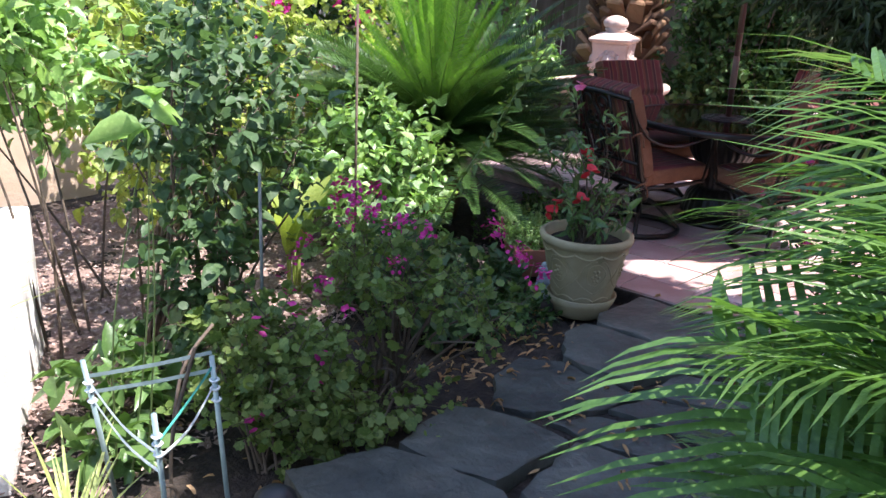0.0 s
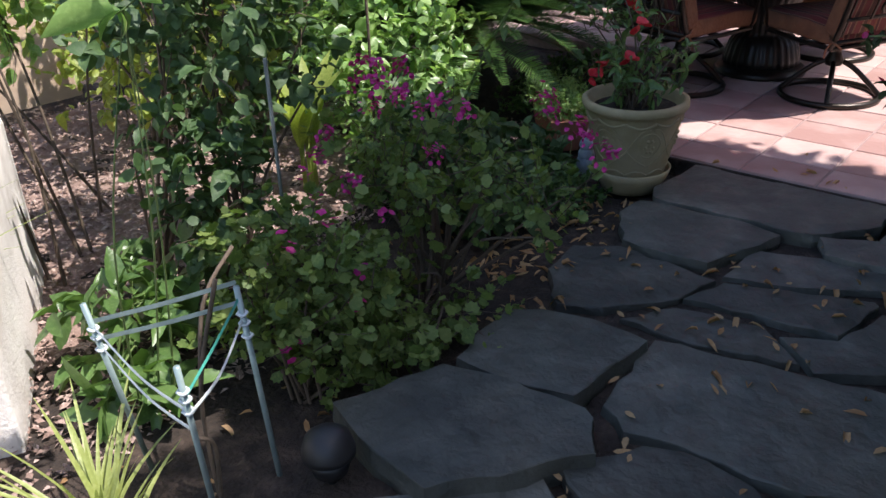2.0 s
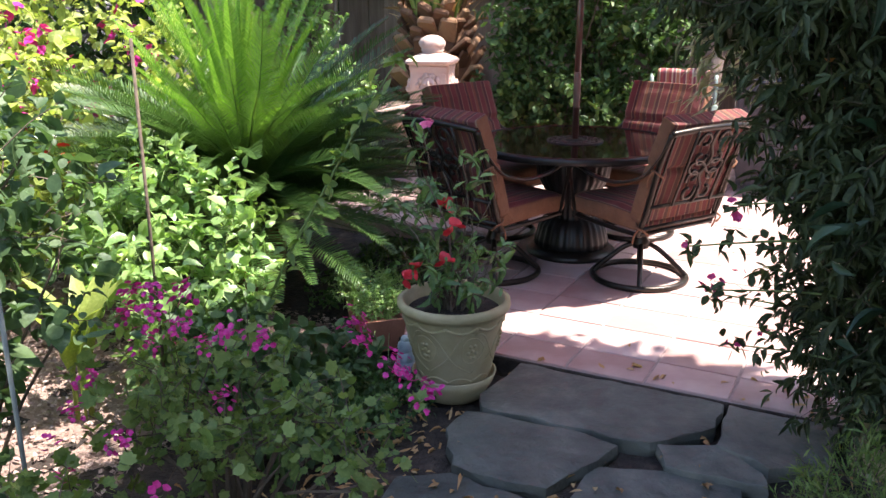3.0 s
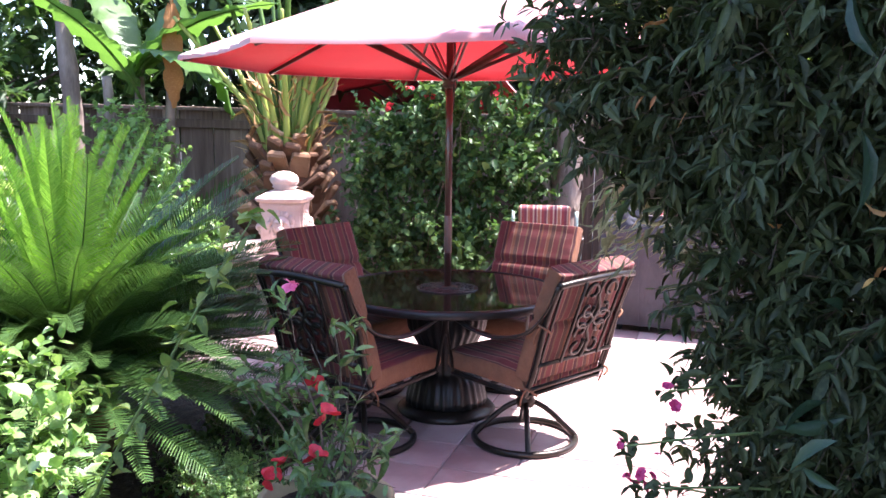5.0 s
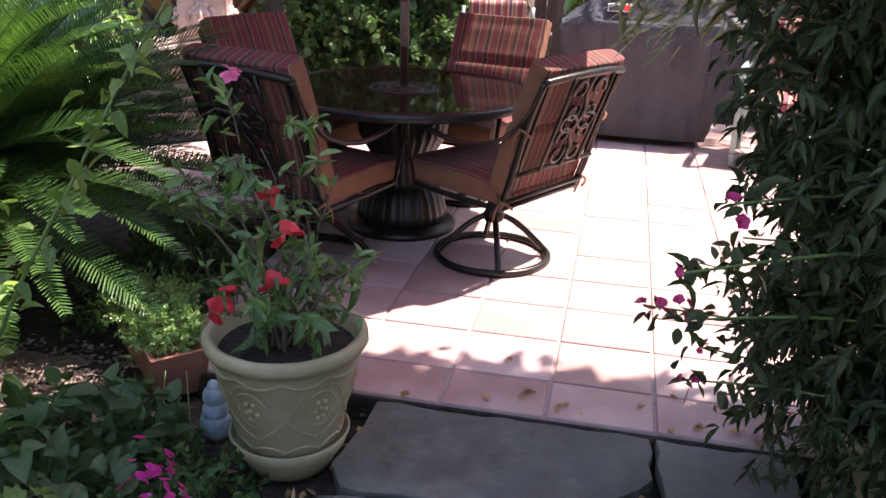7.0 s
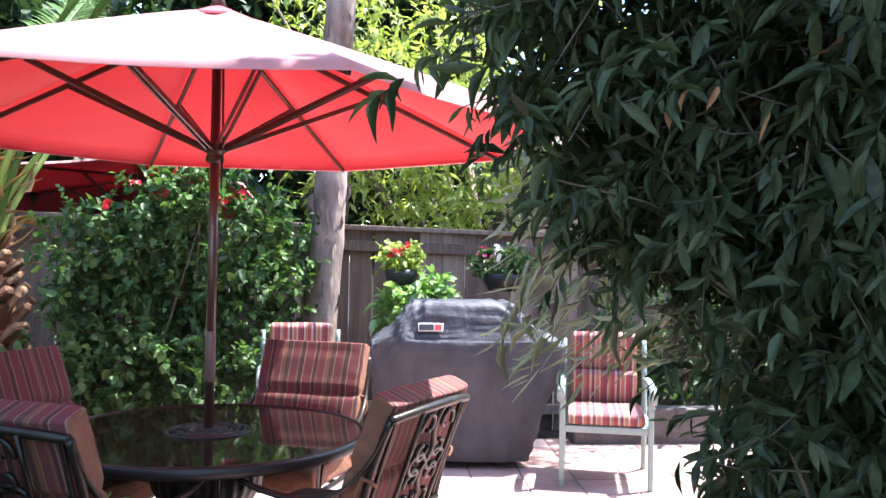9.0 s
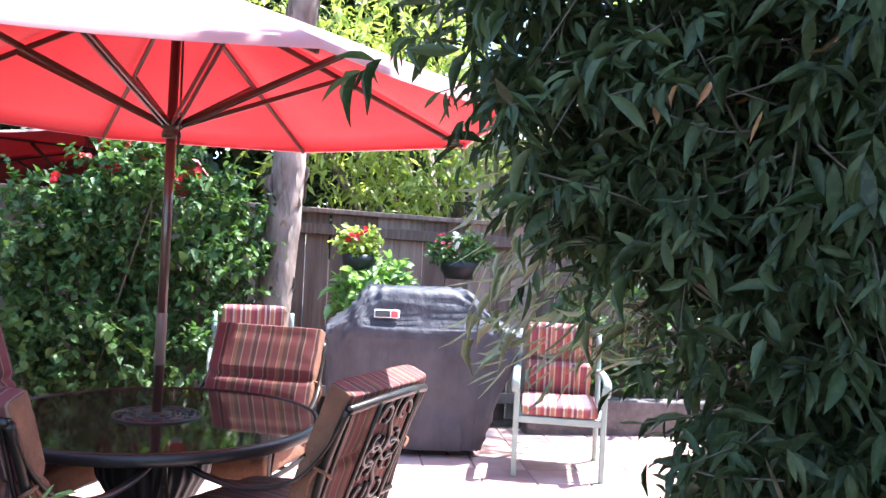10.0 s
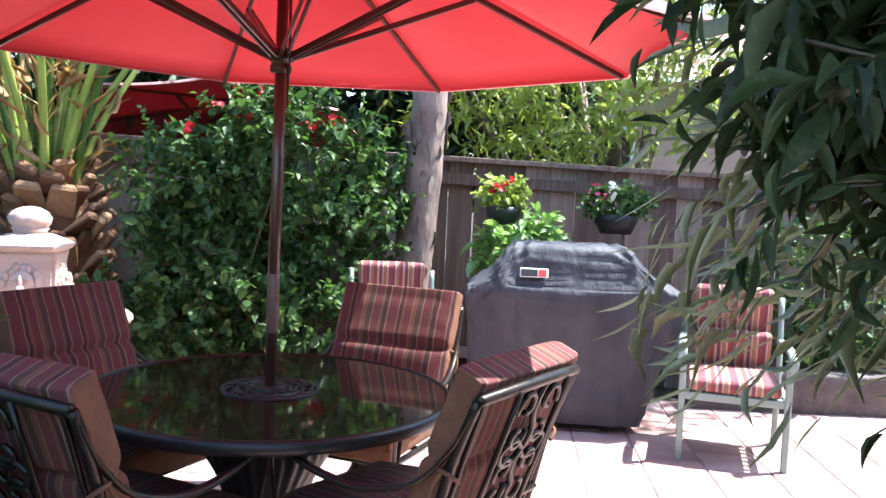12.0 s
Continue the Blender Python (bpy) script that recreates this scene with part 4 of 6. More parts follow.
def market_umbrella(name, at, r, z_tip, z_peak, phase, label, pole_from, hub=1.79, cloth=CANVAS):
    top = thing(name, label, "umbrella", at=(at[0], at[1], 0))
    n = 8
    ang = [radians(phase + 45 * k) for k in range(n)]
    for k in range(n):
        bm = bmesh.new()
        a0, a1 = ang[k], ang[(k + 1) % n] if k < n - 1 else ang[0] + 2 * math.pi
        rows = 9
        grid = []
        for i in range(rows + 1):
            t = 0.045 + (1 - 0.045) * i / rows
            row = []
            for j in range(7):
                s = j / 6
                p = Vector((math.cos(a0), math.sin(a0))).lerp(Vector((math.cos(a1), math.sin(a1))), s) * r * t
                sagg = -0.045 * math.sin(math.pi * s) * math.sin(math.pi * min(1, t)) - 0.006 * math.sin(math.pi * s) * t
                z = z_peak + (z_tip - z_peak) * (t ** 1.06) + sagg
                row.append(bm.verts.new((p.x * (1 - 0.03 * math.sin(math.pi * s) * t), p.y * (1 - 0.03 * math.sin(math.pi * s) * t), z)))
            grid.append(row)
        for i in range(rows):
            for j in range(6):
                bm.faces.new((grid[i][j], grid[i][j + 1], grid[i + 1][j + 1], grid[i + 1][j]))
        kept = [[v.co.copy() for v in row] for row in grid]
        hem = kept[-1]
        h = [bm.verts.new(c + Vector((0, 0, -0.018)) - Vector((c.x, c.y, 0)).normalized() * 0.002) for c in hem]
        for j in range(6):
            bm.faces.new((grid[-1][j], grid[-1][j + 1], h[j + 1], h[j]))
        pan = part("canopy_panel", bm, cloth, top, "", True)
        # upper layer in the pale canvas, standing in for the sunlit top
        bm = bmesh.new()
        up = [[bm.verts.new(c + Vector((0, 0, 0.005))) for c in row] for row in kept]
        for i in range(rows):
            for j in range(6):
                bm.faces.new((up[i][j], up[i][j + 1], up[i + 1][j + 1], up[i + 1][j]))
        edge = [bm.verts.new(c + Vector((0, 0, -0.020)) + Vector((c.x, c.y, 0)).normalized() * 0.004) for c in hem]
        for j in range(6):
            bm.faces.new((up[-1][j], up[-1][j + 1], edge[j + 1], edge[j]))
        part("outer_cloth", bm, LIT_CANVAS, pan, "upper side, paler to stand for sunlight", True)
    bm = bmesh.new()
    lathe(bm, [(0.02, z_peak + 0.015), (0.16, z_peak - 0.045), (0.165, z_peak - 0.055), (0.02, z_peak - 0.01)], 8, start=radians(phase))
    part("vent_cap", bm, CANVAS, top, "red canvas top cap")
    bm = bmesh.new()
    lathe(bm, [(0.019, pole_from), (0.019, z_peak + 0.02)], 16)
    part("pole", bm, POLE_WOOD, top, "dark mahogany-stained pole", True)
    if pole_from < 1.0:
        bm = bmesh.new()
        lathe(bm, [(0.0191, 0.868), (0.0205, 0.872), (0.0205, 1.066), (0.0191, 1.07)], 20)
        part("sleeve", bm, WORN_WOOD, top, "paler worn joint sleeve of the pole", True)
    bm = bmesh.new()
    lathe(bm, [(0.016, z_peak + 0.01), (0.03, z_peak + 0.02), (0.022, z_peak + 0.04), (0.036, z_peak + 0.06), (0.034, z_peak + 0.075), (0.012, z_peak + 0.095), (0.004, z_peak + 0.10)], 16)
    part("finial", bm, POLE_WOOD, top, "", True)
    bm = bmesh.new()
    lathe(bm, [(0.024, hub - 0.055), (0.036, hub - 0.05), (0.036, hub - 0.03), (0.03, hub - 0.02), (0.042, hub - 0.012), (0.042, hub + 0.02), (0.026, hub + 0.03)], 20)
    part("runner", bm, POLE_WOOD, top, "", True)
    for a in ang:
        c, s = math.cos(a), math.sin(a)
        bm = bmesh.new()
        p0, p1 = Vector((0.03 * c, 0.03 * s, z_peak - 0.045)), Vector((r * 0.985 * c, r * 0.985 * s, z_tip - 0.018))
        q = (p1 - p0).to_track_quat("X", "Z").to_matrix()
        box(bm, (p0 + p1) / 2, ((p1 - p0).length, 0.014, 0.022), q, 0.003, 1)
        rib = part("rib", bm, POLE_WOOD, top)
        m = p0.lerp(p1, 0.50) - Vector((0, 0, 0.012))
        h = Vector((0.04 * c, 0.04 * s, hub))
        bm = bmesh.new()
        for off in (-0.011, 0.011):
            o = Vector((-s, c, 0)) * off
            q = (m - h).to_track_quat("X", "Z").to_matrix()
            box(bm, (m + h) / 2 + o, ((m - h).length, 0.009, 0.02), q, 0.002, 1)
        part("strut", bm, POLE_WOOD, rib)
    bm = bmesh.new()
    for k in range(3):
        tube(bm, curve([(0.03, -0.035 + 0.01 * k, hub + 0.38), (0.036, -0.042 + 0.008 * k, hub + 0.1), (0.04, -0.045, hub - 0.02), (0.038, -0.05, hub - 0.11 - 0.03 * k), (0.034, -0.045, hub - 0.03)], 5), 0.003, 5)
    part("cord", bm, BLACK, top, "", True)
    return top


dining_table()
market_umbrella("market_umbrella", (TABLE.x, TABLE.y), 1.36, 1.868, 2.345, 27, "red canvas market umbrella with dark wooden ribs over the table", 0.36)
tilted = market_umbrella("neighbour_umbrella", (-2.85, 6.5), 1.4, 1.83, 2.25, 10, "red canvas umbrella tilted over beyond the fence", 0.0, 1.65, SHADED_CANVAS)
tilted.matrix_world = pose(-3.1, 6.3, 0.06, -18)


# ---- green chairs and grill ----
def armchair():
    top = thing("garden_armchair", "sage green metal armchair with faded striped cushions against the fence", "chair", "green armchairs")
    for sx in (-1, 1):
        bm = bmesh.new()
        box(bm, (0.265 * sx, 0.25, 0.285), (0.034, 0.034, 0.57), None, 0.005, 1)
        part("leg", bm, SAGE, top)
        bm = bmesh.new()
        tube(bm, curve([(0.265 * sx, -0.30, 0.0), (0.265 * sx, -0.26, 0.36), (0.265 * sx, -0.36, 0.85)], 5), 0.017, 8)
        part("leg", bm, SAGE, top, "", True)
        bm = bmesh.new()
        pts = curve([(0.27 * sx, -0.29, 0.60), (0.275 * sx, -0.05, 0.615), (0.275 * sx, 0.2, 0.61), (0.275 * sx, 0.275, 0.585), (0.272 * sx, 0.285, 0.53)], 5)
        vs = []
        for p in pts:
            vs.append([bm.verts.new(p + Vector((dx, 0, dz))) for dx, dz in ((-0.026, 0), (-0.014, 0.016), (0.014, 0.016), (0.026, 0), (0.014, -0.012), (-0.014, -0.012))])
        for a, b in zip(vs, vs[1:]):
            for j in range(6):
                bm.faces.new((a[j], a[(j + 1) % 6], b[(j + 1) % 6], b[j]))
        bm.faces.new(vs[0][::-1])
        bm.faces.new(vs[-1])
        part("armrest", bm, SAGE, top, "", True)
    bm = bmesh.new()
    for y in (0.25, -0.25):
        box(bm, (0, y, 0.355), (0.5, 0.03, 0.04), None, 0.004, 1)
    for x in (-0.265, 0.265):
        box(bm, (x, 0, 0.355), (0.03, 0.48, 0.04), None, 0.004, 1)
    for k in range(6):
        box(bm, (0, -0.19 + 0.075 * k, 0.362), (0.5, 0.03, 0.008), None, 0.002, 1)
    part("seat_frame", bm, SAGE, top)
    cushion("seat_cushion", (0.47, 0.50, 0.07), pose(0, 0.01, 0.415), STRIPE_LIGHT, top, 0.03)
    cushion("back_cushion", (0.43, 0.22, 0.075), pose(0, -0.265, 0.545, 78), STRIPE_LIGHT, top, 0.03)
    cushion("head_cushion", (0.43, 0.26, 0.085), pose(0, -0.315, 0.775, 77), STRIPE_LIGHT, top, 0.035)
    return top


gchair = place(armchair(), 0.85, 3.56, (-0.20, -0.98))
c = copy_thing(gchair, Matrix())
place(c, -1.12, 3.97, (0.16, -0.98))


def grill():
    top = thing("covered_grill", "gas grill under a creased grey vinyl cover", "grill", at=(-0.03, 4.05, 0))
    bm = bmesh.new()
    rows = [(0.05, -0.55, 0.40, 0.28), (0.30, -0.57, 0.48, 0.29), (0.60, -0.60, 0.60, 0.30), (0.77, -0.625, 0.655, 0.31), (0.805, -0.625, 0.66, 0.31),
            (0.835, -0.60, 0.63, 0.30), (0.90, -0.49, 0.50, 0.275), (0.99, -0.42, 0.39, 0.25), (1.06, -0.375, 0.335, 0.21), (1.085, -0.34, 0.31, 0.17), (1.092, -0.2, 0.18, 0.08), (1.094, -0.03, 0.02, 0.02)]
    steps = list(np.linspace(0, 4, 26)) + list(np.linspace(4, len(rows) - 1, 30))[1:]
    rings, m = [], 160
    for st in steps:
        z, x0, x1, hy = (float(np.interp(st, range(len(rows)), [r[c] for r in rows])) for c in range(4))
        ring = []
        cx, hx = (x0 + x1) / 2, (x1 - x0) / 2
        for k in range(m):
            a = 2 * math.pi * k / m
            ex = 0.15
            px = math.copysign(abs(math.cos(a)) ** ex, math.cos(a)) * hx + cx
            py = math.copysign(abs(math.sin(a)) ** ex, math.sin(a)) * hy
            skirt = max(0.0, min(1.0, (0.78 - z) / 0.5))
            # hanging folds that widen towards the hem, sharp creases across them, soft sagging between
            hang = (1 - abs(noise.noise(Vector((px * 5.5 + 0.8 * z, py * 5.5, 0.3)))) * 2.2) * 0.032 * (0.15 + skirt)
            q = Vector((px * 6.5 + z * 2.0, py * 6.5 - z * 3.0, z * 2.6 + px * 2.5))
            crease = (1 - min(1.0, abs(noise.noise(q)) * 3.2)) ** 2 * (0.017 if 0.62 < z < 1.05 else 0.010) + (1 - min(1.0, abs(noise.noise(q * 2.3 + Vector((5, 1, 2)))) * 3.0)) ** 2 * (0.009 if z > 0.6 else 0.012)
            for ux, uz in ((-0.40, 0.98), (0.37, 0.98)):
                rr = math.hypot(px - ux, (z - uz) * 1.1)
                crease += 0.020 * abs(math.sin(7.5 * math.atan2(z - uz, px - ux) + 2 * noise.noise(Vector((px, z, 4)) * 5))) ** 3 * math.exp(-((rr - 0.2) / 0.16) ** 2)
            soft = noise.noise(Vector((px * 2.0, py * 2.0, z * 2.0))) * 0.009
            d = Vector((px - cx, py * 1.6)).normalized() * (hang + crease + soft * (0.5 + skirt))
            lift = crease * 0.5 if z > 0.8 else 0
            ring.append(bm.verts.new((px + d.x, py + d.y, z + lift + (noise.noise(Vector((px * 4, py * 4, 2))) * 0.025 if z < 0.1 else 0))))
        rings.append(ring)
    for a, b in zip(rings, rings[1:]):
        for j in range(m):
            bm.faces.new((a[j], a[(j + 1) % m], b[(j + 1) % m], b[j]))
    bm.faces.new(rings[-1])
    cover = part("cover", bm, COVER, top, "creased grey vinyl cover", True)
    for x in (-0.30, 0.36):
        bm = bmesh.new()
        tube(bm, [(x, -0.315, 0.08), (x * 1.05, -0.325, 0.45), (x * 1.1, -0.335, 0.78)], 0.004, 5)
        part("seam", bm, COVER, cover)
    bm = bmesh.new()
    box(bm, (-0.235, -0.293, 0.928), (0.165, 0.008, 0.056), Euler((radians(-22), 0, radians(0))).to_matrix(), 0.003, 1)
    part("badge", bm, WHITE, cover, "small white badge with black and red bars")
    for x, w, mt in ((-0.262, 0.095, BLACK), (-0.185, 0.045, RED_MARK)):
        bm = bmesh.new()
        box(bm, (x, -0.2985, 0.928), (w, 0.006, 0.042), Euler((radians(-22), 0, 0)).to_matrix(), 0.002, 1)
        part("bar", bm, mt, top)
    for x in (-0.45, 0.22):
        for y in (-0.2, 0.2):
            bm = bmesh.new()
            lathe(bm, [(0.006, -0.012), (0.03, -0.012), (0.034, 0), (0.03, 0.012), (0.006, 0.012)], 16)
            w = part("caster", bm, BLACK, top, "black caster wheel", True)
            w.matrix_basis = pose(x, y, 0.034, 0, 90, 20)
    bm = bmesh.new()
    box(bm, (-0.06, 0, 0.16), (0.9, 0.45, 0.16), None, 0.01, 1)
    part("cart_base", bm, BLACK, top)


grill()


# ---- fountain ----
def fountain():
    top = thing("fountain", "pinkish cast stone fountain with lion masks and a round basin", "fountain", at=(-3.06, 3.30, -0.1))
    bm = bmesh.new()
    lathe(bm, [(0.34, 0.0), (0.36, 0.05), (0.28, 0.09), (0.22, 0.2), (0.2, 0.3), (0.26, 0.42), (0.2, 0.44)], 40)
    part("pedestal", bm, STONE, top, "", True)
    bm = bmesh.new()
    lathe(bm, [(0.12, 0.42), (0.28, 0.46), (0.44, 0.56), (0.52, 0.63), (0.54, 0.66), (0.535, 0.685), (0.51, 0.69), (0.48, 0.67), (0.42, 0.62), (0.2, 0.56)], 64, lambda a, z: 1 + 0.012 * math.cos(16 * a) * (z > 0.6))
    part("basin", bm, STONE, top, "wide round basin", True)
    bm = bmesh.new()
    lathe(bm, [(0.262, 0.55), (0.262, 0.68), (0.242, 0.70), (0.236, 0.74), (0.230, 0.98), (0.242, 1.03), (0.235, 1.05)], 4, start=radians(62))
    es = [e for e in bm.edges if abs(e.verts[0].co.z - e.verts[1].co.z) > 0.02]
    bmesh.ops.bevel(bm, geom=es, offset=0.02, segments=2, affect="EDGES")
    part("column", bm, STONE, top)
    bm = bmesh.new()
    lathe(bm, [(0.225, 1.045), (0.262, 1.05), (0.282, 1.064), (0.282, 1.085), (0.262, 1.095), (0.15, 1.135), (0.12, 1.14)], 4, start=radians(62))
    bmesh.ops.bevel(bm, geom=[e for e in bm.edges if abs(e.verts[0].co.z - e.verts[1].co.z) > 0.004], offset=0.035, segments=1, affect="EDGES")
    part("cap", bm, STONE, top)
    bm = bmesh.new()
    lathe(bm, [(0.10, 1.13), (0.085, 1.15), (0.10, 1.165), (0.09, 1.175), (0.108, 1.195), (0.112, 1.225), (0.09, 1.258), (0.045, 1.282), (0.01, 1.287)], 28, lambda a, z: 1 + 0.06 * math.cos(7 * a) * (z > 1.2))
    part("finial", bm, STONE, top, "", True)
    for k in range(4):
        a = radians(17 + 90 * k)
        bm = bmesh.new()
        for i in range(17):
            for (u, v, w, r) in (((0.075 + 0.012 * (i % 3)) * math.cos(i * 0.37), (0.09 + 0.01 * (i % 2)) * math.sin(i * 0.37), 0.0, 0.030),):
                g = bmesh.ops.create_icosphere(bm, subdivisions=1, radius=r)
                bmesh.ops.transform(bm, matrix=Matrix.Translation((w, u, v)) @ Matrix.Diagonal((0.6, 0.8, 1.1, 1)), verts=g["verts"])
        for u, v, w, rx, ry, rz in ((0, 0, 0.012, 0.03, 0.07, 0.085), (0, -0.025, 0.045, 0.03, 0.03, 0.035), (0, 0.02, 0.04, 0.02, 0.015, 0.045), (-0.03, 0.035, 0.035, 0.012, 0.022, 0.014),
                                    (0.03, 0.035, 0.035, 0.012, 0.022, 0.014), (0, -0.065, 0.035, 0.018, 0.028, 0.02)):
            g = bmesh.ops.create_icosphere(bm, subdivisions=2, radius=1)
            bmesh.ops.transform(bm, matrix=Matrix.Translation((w, u, v)) @ Matrix.Diagonal((rx, ry, rz, 1)), verts=g["verts"])
        m = part("mask", bm, STONE, top, "cast lion mask in relief", True)
        m.matrix_basis = pose(0.163 * math.cos(a), 0.163 * math.sin(a), 0.865, 0, 0, math.degrees(a))


fountain()


PINK_RED = leafy("fuchsia_petal", (0.5, 0.03, 0.14), (0.62, 0.06, 0.2), rough=0.5, thru=0.3)
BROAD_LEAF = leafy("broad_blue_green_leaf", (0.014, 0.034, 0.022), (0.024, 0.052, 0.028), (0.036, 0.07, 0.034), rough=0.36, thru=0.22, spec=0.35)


# ---- fronds ----
def frond_mesh(name, length, pairs, leaflet, width, rise, fall, vee, mat, bare=0.12, taper=0.55, droop=0.0, sweep=0.35, rachis=0.006, hang=0.22):
    """A feather leaf along +y from its base: an arched rib with two rows of leaflets. Returns the mesh, rib included."""
    ts = np.linspace(0, 1, 24)
    py = length * (ts - 0.10 * fall * ts ** 3)
    pz = length * (rise * ts - fall * ts ** 2)
    rib = np.stack([np.zeros_like(ts), py, pz], 1)
    verts, faces = [], []
    for k, (p, t) in enumerate(zip(rib, ts)):
        r = rachis * (1 - 0.8 * t)
        verts += [(p[0] - r, p[1], p[2]), (p[0], p[1], p[2] + r * 0.8), (p[0] + r, p[1], p[2]), (p[0], p[1], p[2] - r)]
        if k:
            for j in range(4):
                a, b = 4 * (k - 1) + j, 4 * (k - 1) + (j + 1) % 4
                faces += [(a, b, b + 4), (a, b + 4, a + 4)]
    tt = np.repeat(bare + (0.995 - bare) * (np.arange(pairs) + 0.5) / pairs, 2)
    sd = np.tile([-1.0, 1.0], pairs)
    base = np.stack([np.interp(tt, ts, rib[:, i]) for i in range(3)], 1)
    tan = unit(np.stack([np.interp(tt, ts, np.gradient(rib[:, i], ts)) for i in range(3)], 1))
    upv = np.cross(np.tile([1.0, 0, 0], (len(tt), 1)), tan)
    shape = np.sin(np.pi * np.clip(0.12 + 0.88 * (tt - bare) / (1 - bare), 0, 1) ** taper) ** 0.6 * 0.85 + 0.15
    a = np.stack([sd, np.zeros_like(sd), np.zeros_like(sd)], 1) * 0.85 + tan * (sweep + 0.6 * tt[:, None]) + upv * vee + rng.normal(0, 0.05, (len(tt), 3))
    a[:, 2] -= droop
    a = unit(a)
    ll = leaflet * shape * rng.uniform(0.9, 1.08, len(tt))
    nrm = unit(upv + np.stack([-sd * 0.5, np.zeros_like(sd), np.zeros_like(sd)], 1))
    side = unit(np.cross(a, nrm))
    q = np.cross(side, a)
    n0 = len(verts)
    tv = np.array([(-0.5, 0, 0), (0.5, 0, 0), (0.5, 0.45, -0.16 * hang), (-0.5, 0.45, -0.16 * hang), (0.36, 0.78, -0.55 * hang), (-0.36, 0.78, -0.55 * hang), (0, 1, -hang)])
    v = base[:, None] + side[:, None] * (tv[None, :, :1] * width) + (a[:, None] * tv[None, :, 1:2] + q[:, None] * tv[None, :, 2:] * (1 + 2 * droop)) * ll[:, None, None]
    f = (np.array([(0, 1, 2), (0, 2, 3), (3, 2, 4), (3, 4, 5), (5, 4, 6)])[None] + (n0 + np.arange(len(tt)) * 7)[:, None, None]).reshape(-1, 3)
    ob = from_arrays(name, np.concatenate([np.array(verts), v.reshape(-1, 3)]), np.concatenate([np.array(faces), f]), mat)
    me = ob.data
    bpy.data.objects.remove(ob)
    return me


def cycad(at):
    top = thing("cycad", "large sago palm with stiff glossy feather fronds beside the patio", "cycad", at=at)
    bm = bmesh.new()
    lathe(bm, [(0.17, 0.0), (0.19, 0.1), (0.18, 0.38), (0.16, 0.55), (0.11, 0.62)], 24, lambda a, z: 1 + 0.10 * math.sin(9 * a + 40 * z) * math.sin(60 * z))
    part("trunk", bm, PALM_BOOT, top, "short shaggy brown trunk", True)
    kinds = [frond_mesh("frond", 1.15, 84, 0.108, 0.0054, 0.16, fl, 0.85, CYCAD_LEAF, 0.17, 0.55, 0.0, 0.30, hang=0.10) for fl in (0.07, 0.15, 0.26, 0.40)]
    old = [frond_mesh("old_frond", 1.2, 80, 0.128, 0.0056, 0.16, fl, 0.48, CYCAD_SHADED, 0.12, 0.55, 0.0, 0.32, hang=0.10) for fl in (0.2, 0.3, 0.42)]

    def put(name, me, z, az, tilt, s):
        share(name, me, top, Matrix.Translation((0, 0, z)) @ pose(0, 0, 0, 0, 0, az) @ pose(0, 0, 0, tilt, 0, 0) @ pose(0, 0, 0, 0, rng.normal(0, 16), 0) @ Matrix.Scale(s, 4))
    # the upright flush of the year
    for k in range(54):
        t = k / 54
        put("frond", kinds[int(rng.integers(0, 2))], 0.62 - 0.05 * t, k * 137.508, 84 - 36 * t + rng.normal(0, 5), rng.uniform(0.78, 1.0))
    # a shorter inner ring that leans out below it
    for k in range(24):
        put("frond", kinds[int(rng.integers(1, 3))], 0.54, k * 360 / 24 + rng.normal(0, 5), 52 + rng.normal(0, 6), rng.uniform(0.62, 0.78))
    # old fronds in tiers, half upright to hanging, coloured dark for shade
    for k in range(235):
        t = k / 235
        put("old_frond", old[int(rng.integers(0, 3))], 0.56 - 0.16 * t, k * 137.508 + 40, 44 - 44 * t + rng.normal(0, 4), rng.uniform(0.9, 1.12))
    young = frond_mesh("young_frond", 1.15, 40, 0.15, 0.011, 0.2, 0.4, 0.5, CYCAD_LEAF, 0.17, 0.55, 0.0, 0.30, hang=0.10)
    for k in range(16):
        az = radians(-160 + 18 * k)
        share("young_frond", young, top, Matrix.Translation((0.2 * math.cos(az), 0.2 * math.sin(az), 0.36)) @ pose(0, 0, 0, 0, 0, math.degrees(az) - 90) @ pose(0, 0, 0, rng.uniform(10, 50), 0, 0) @ Matrix.Scale(rng.uniform(0.4, 0.6), 4))


cycad((-2.70, 0.46, -0.08))


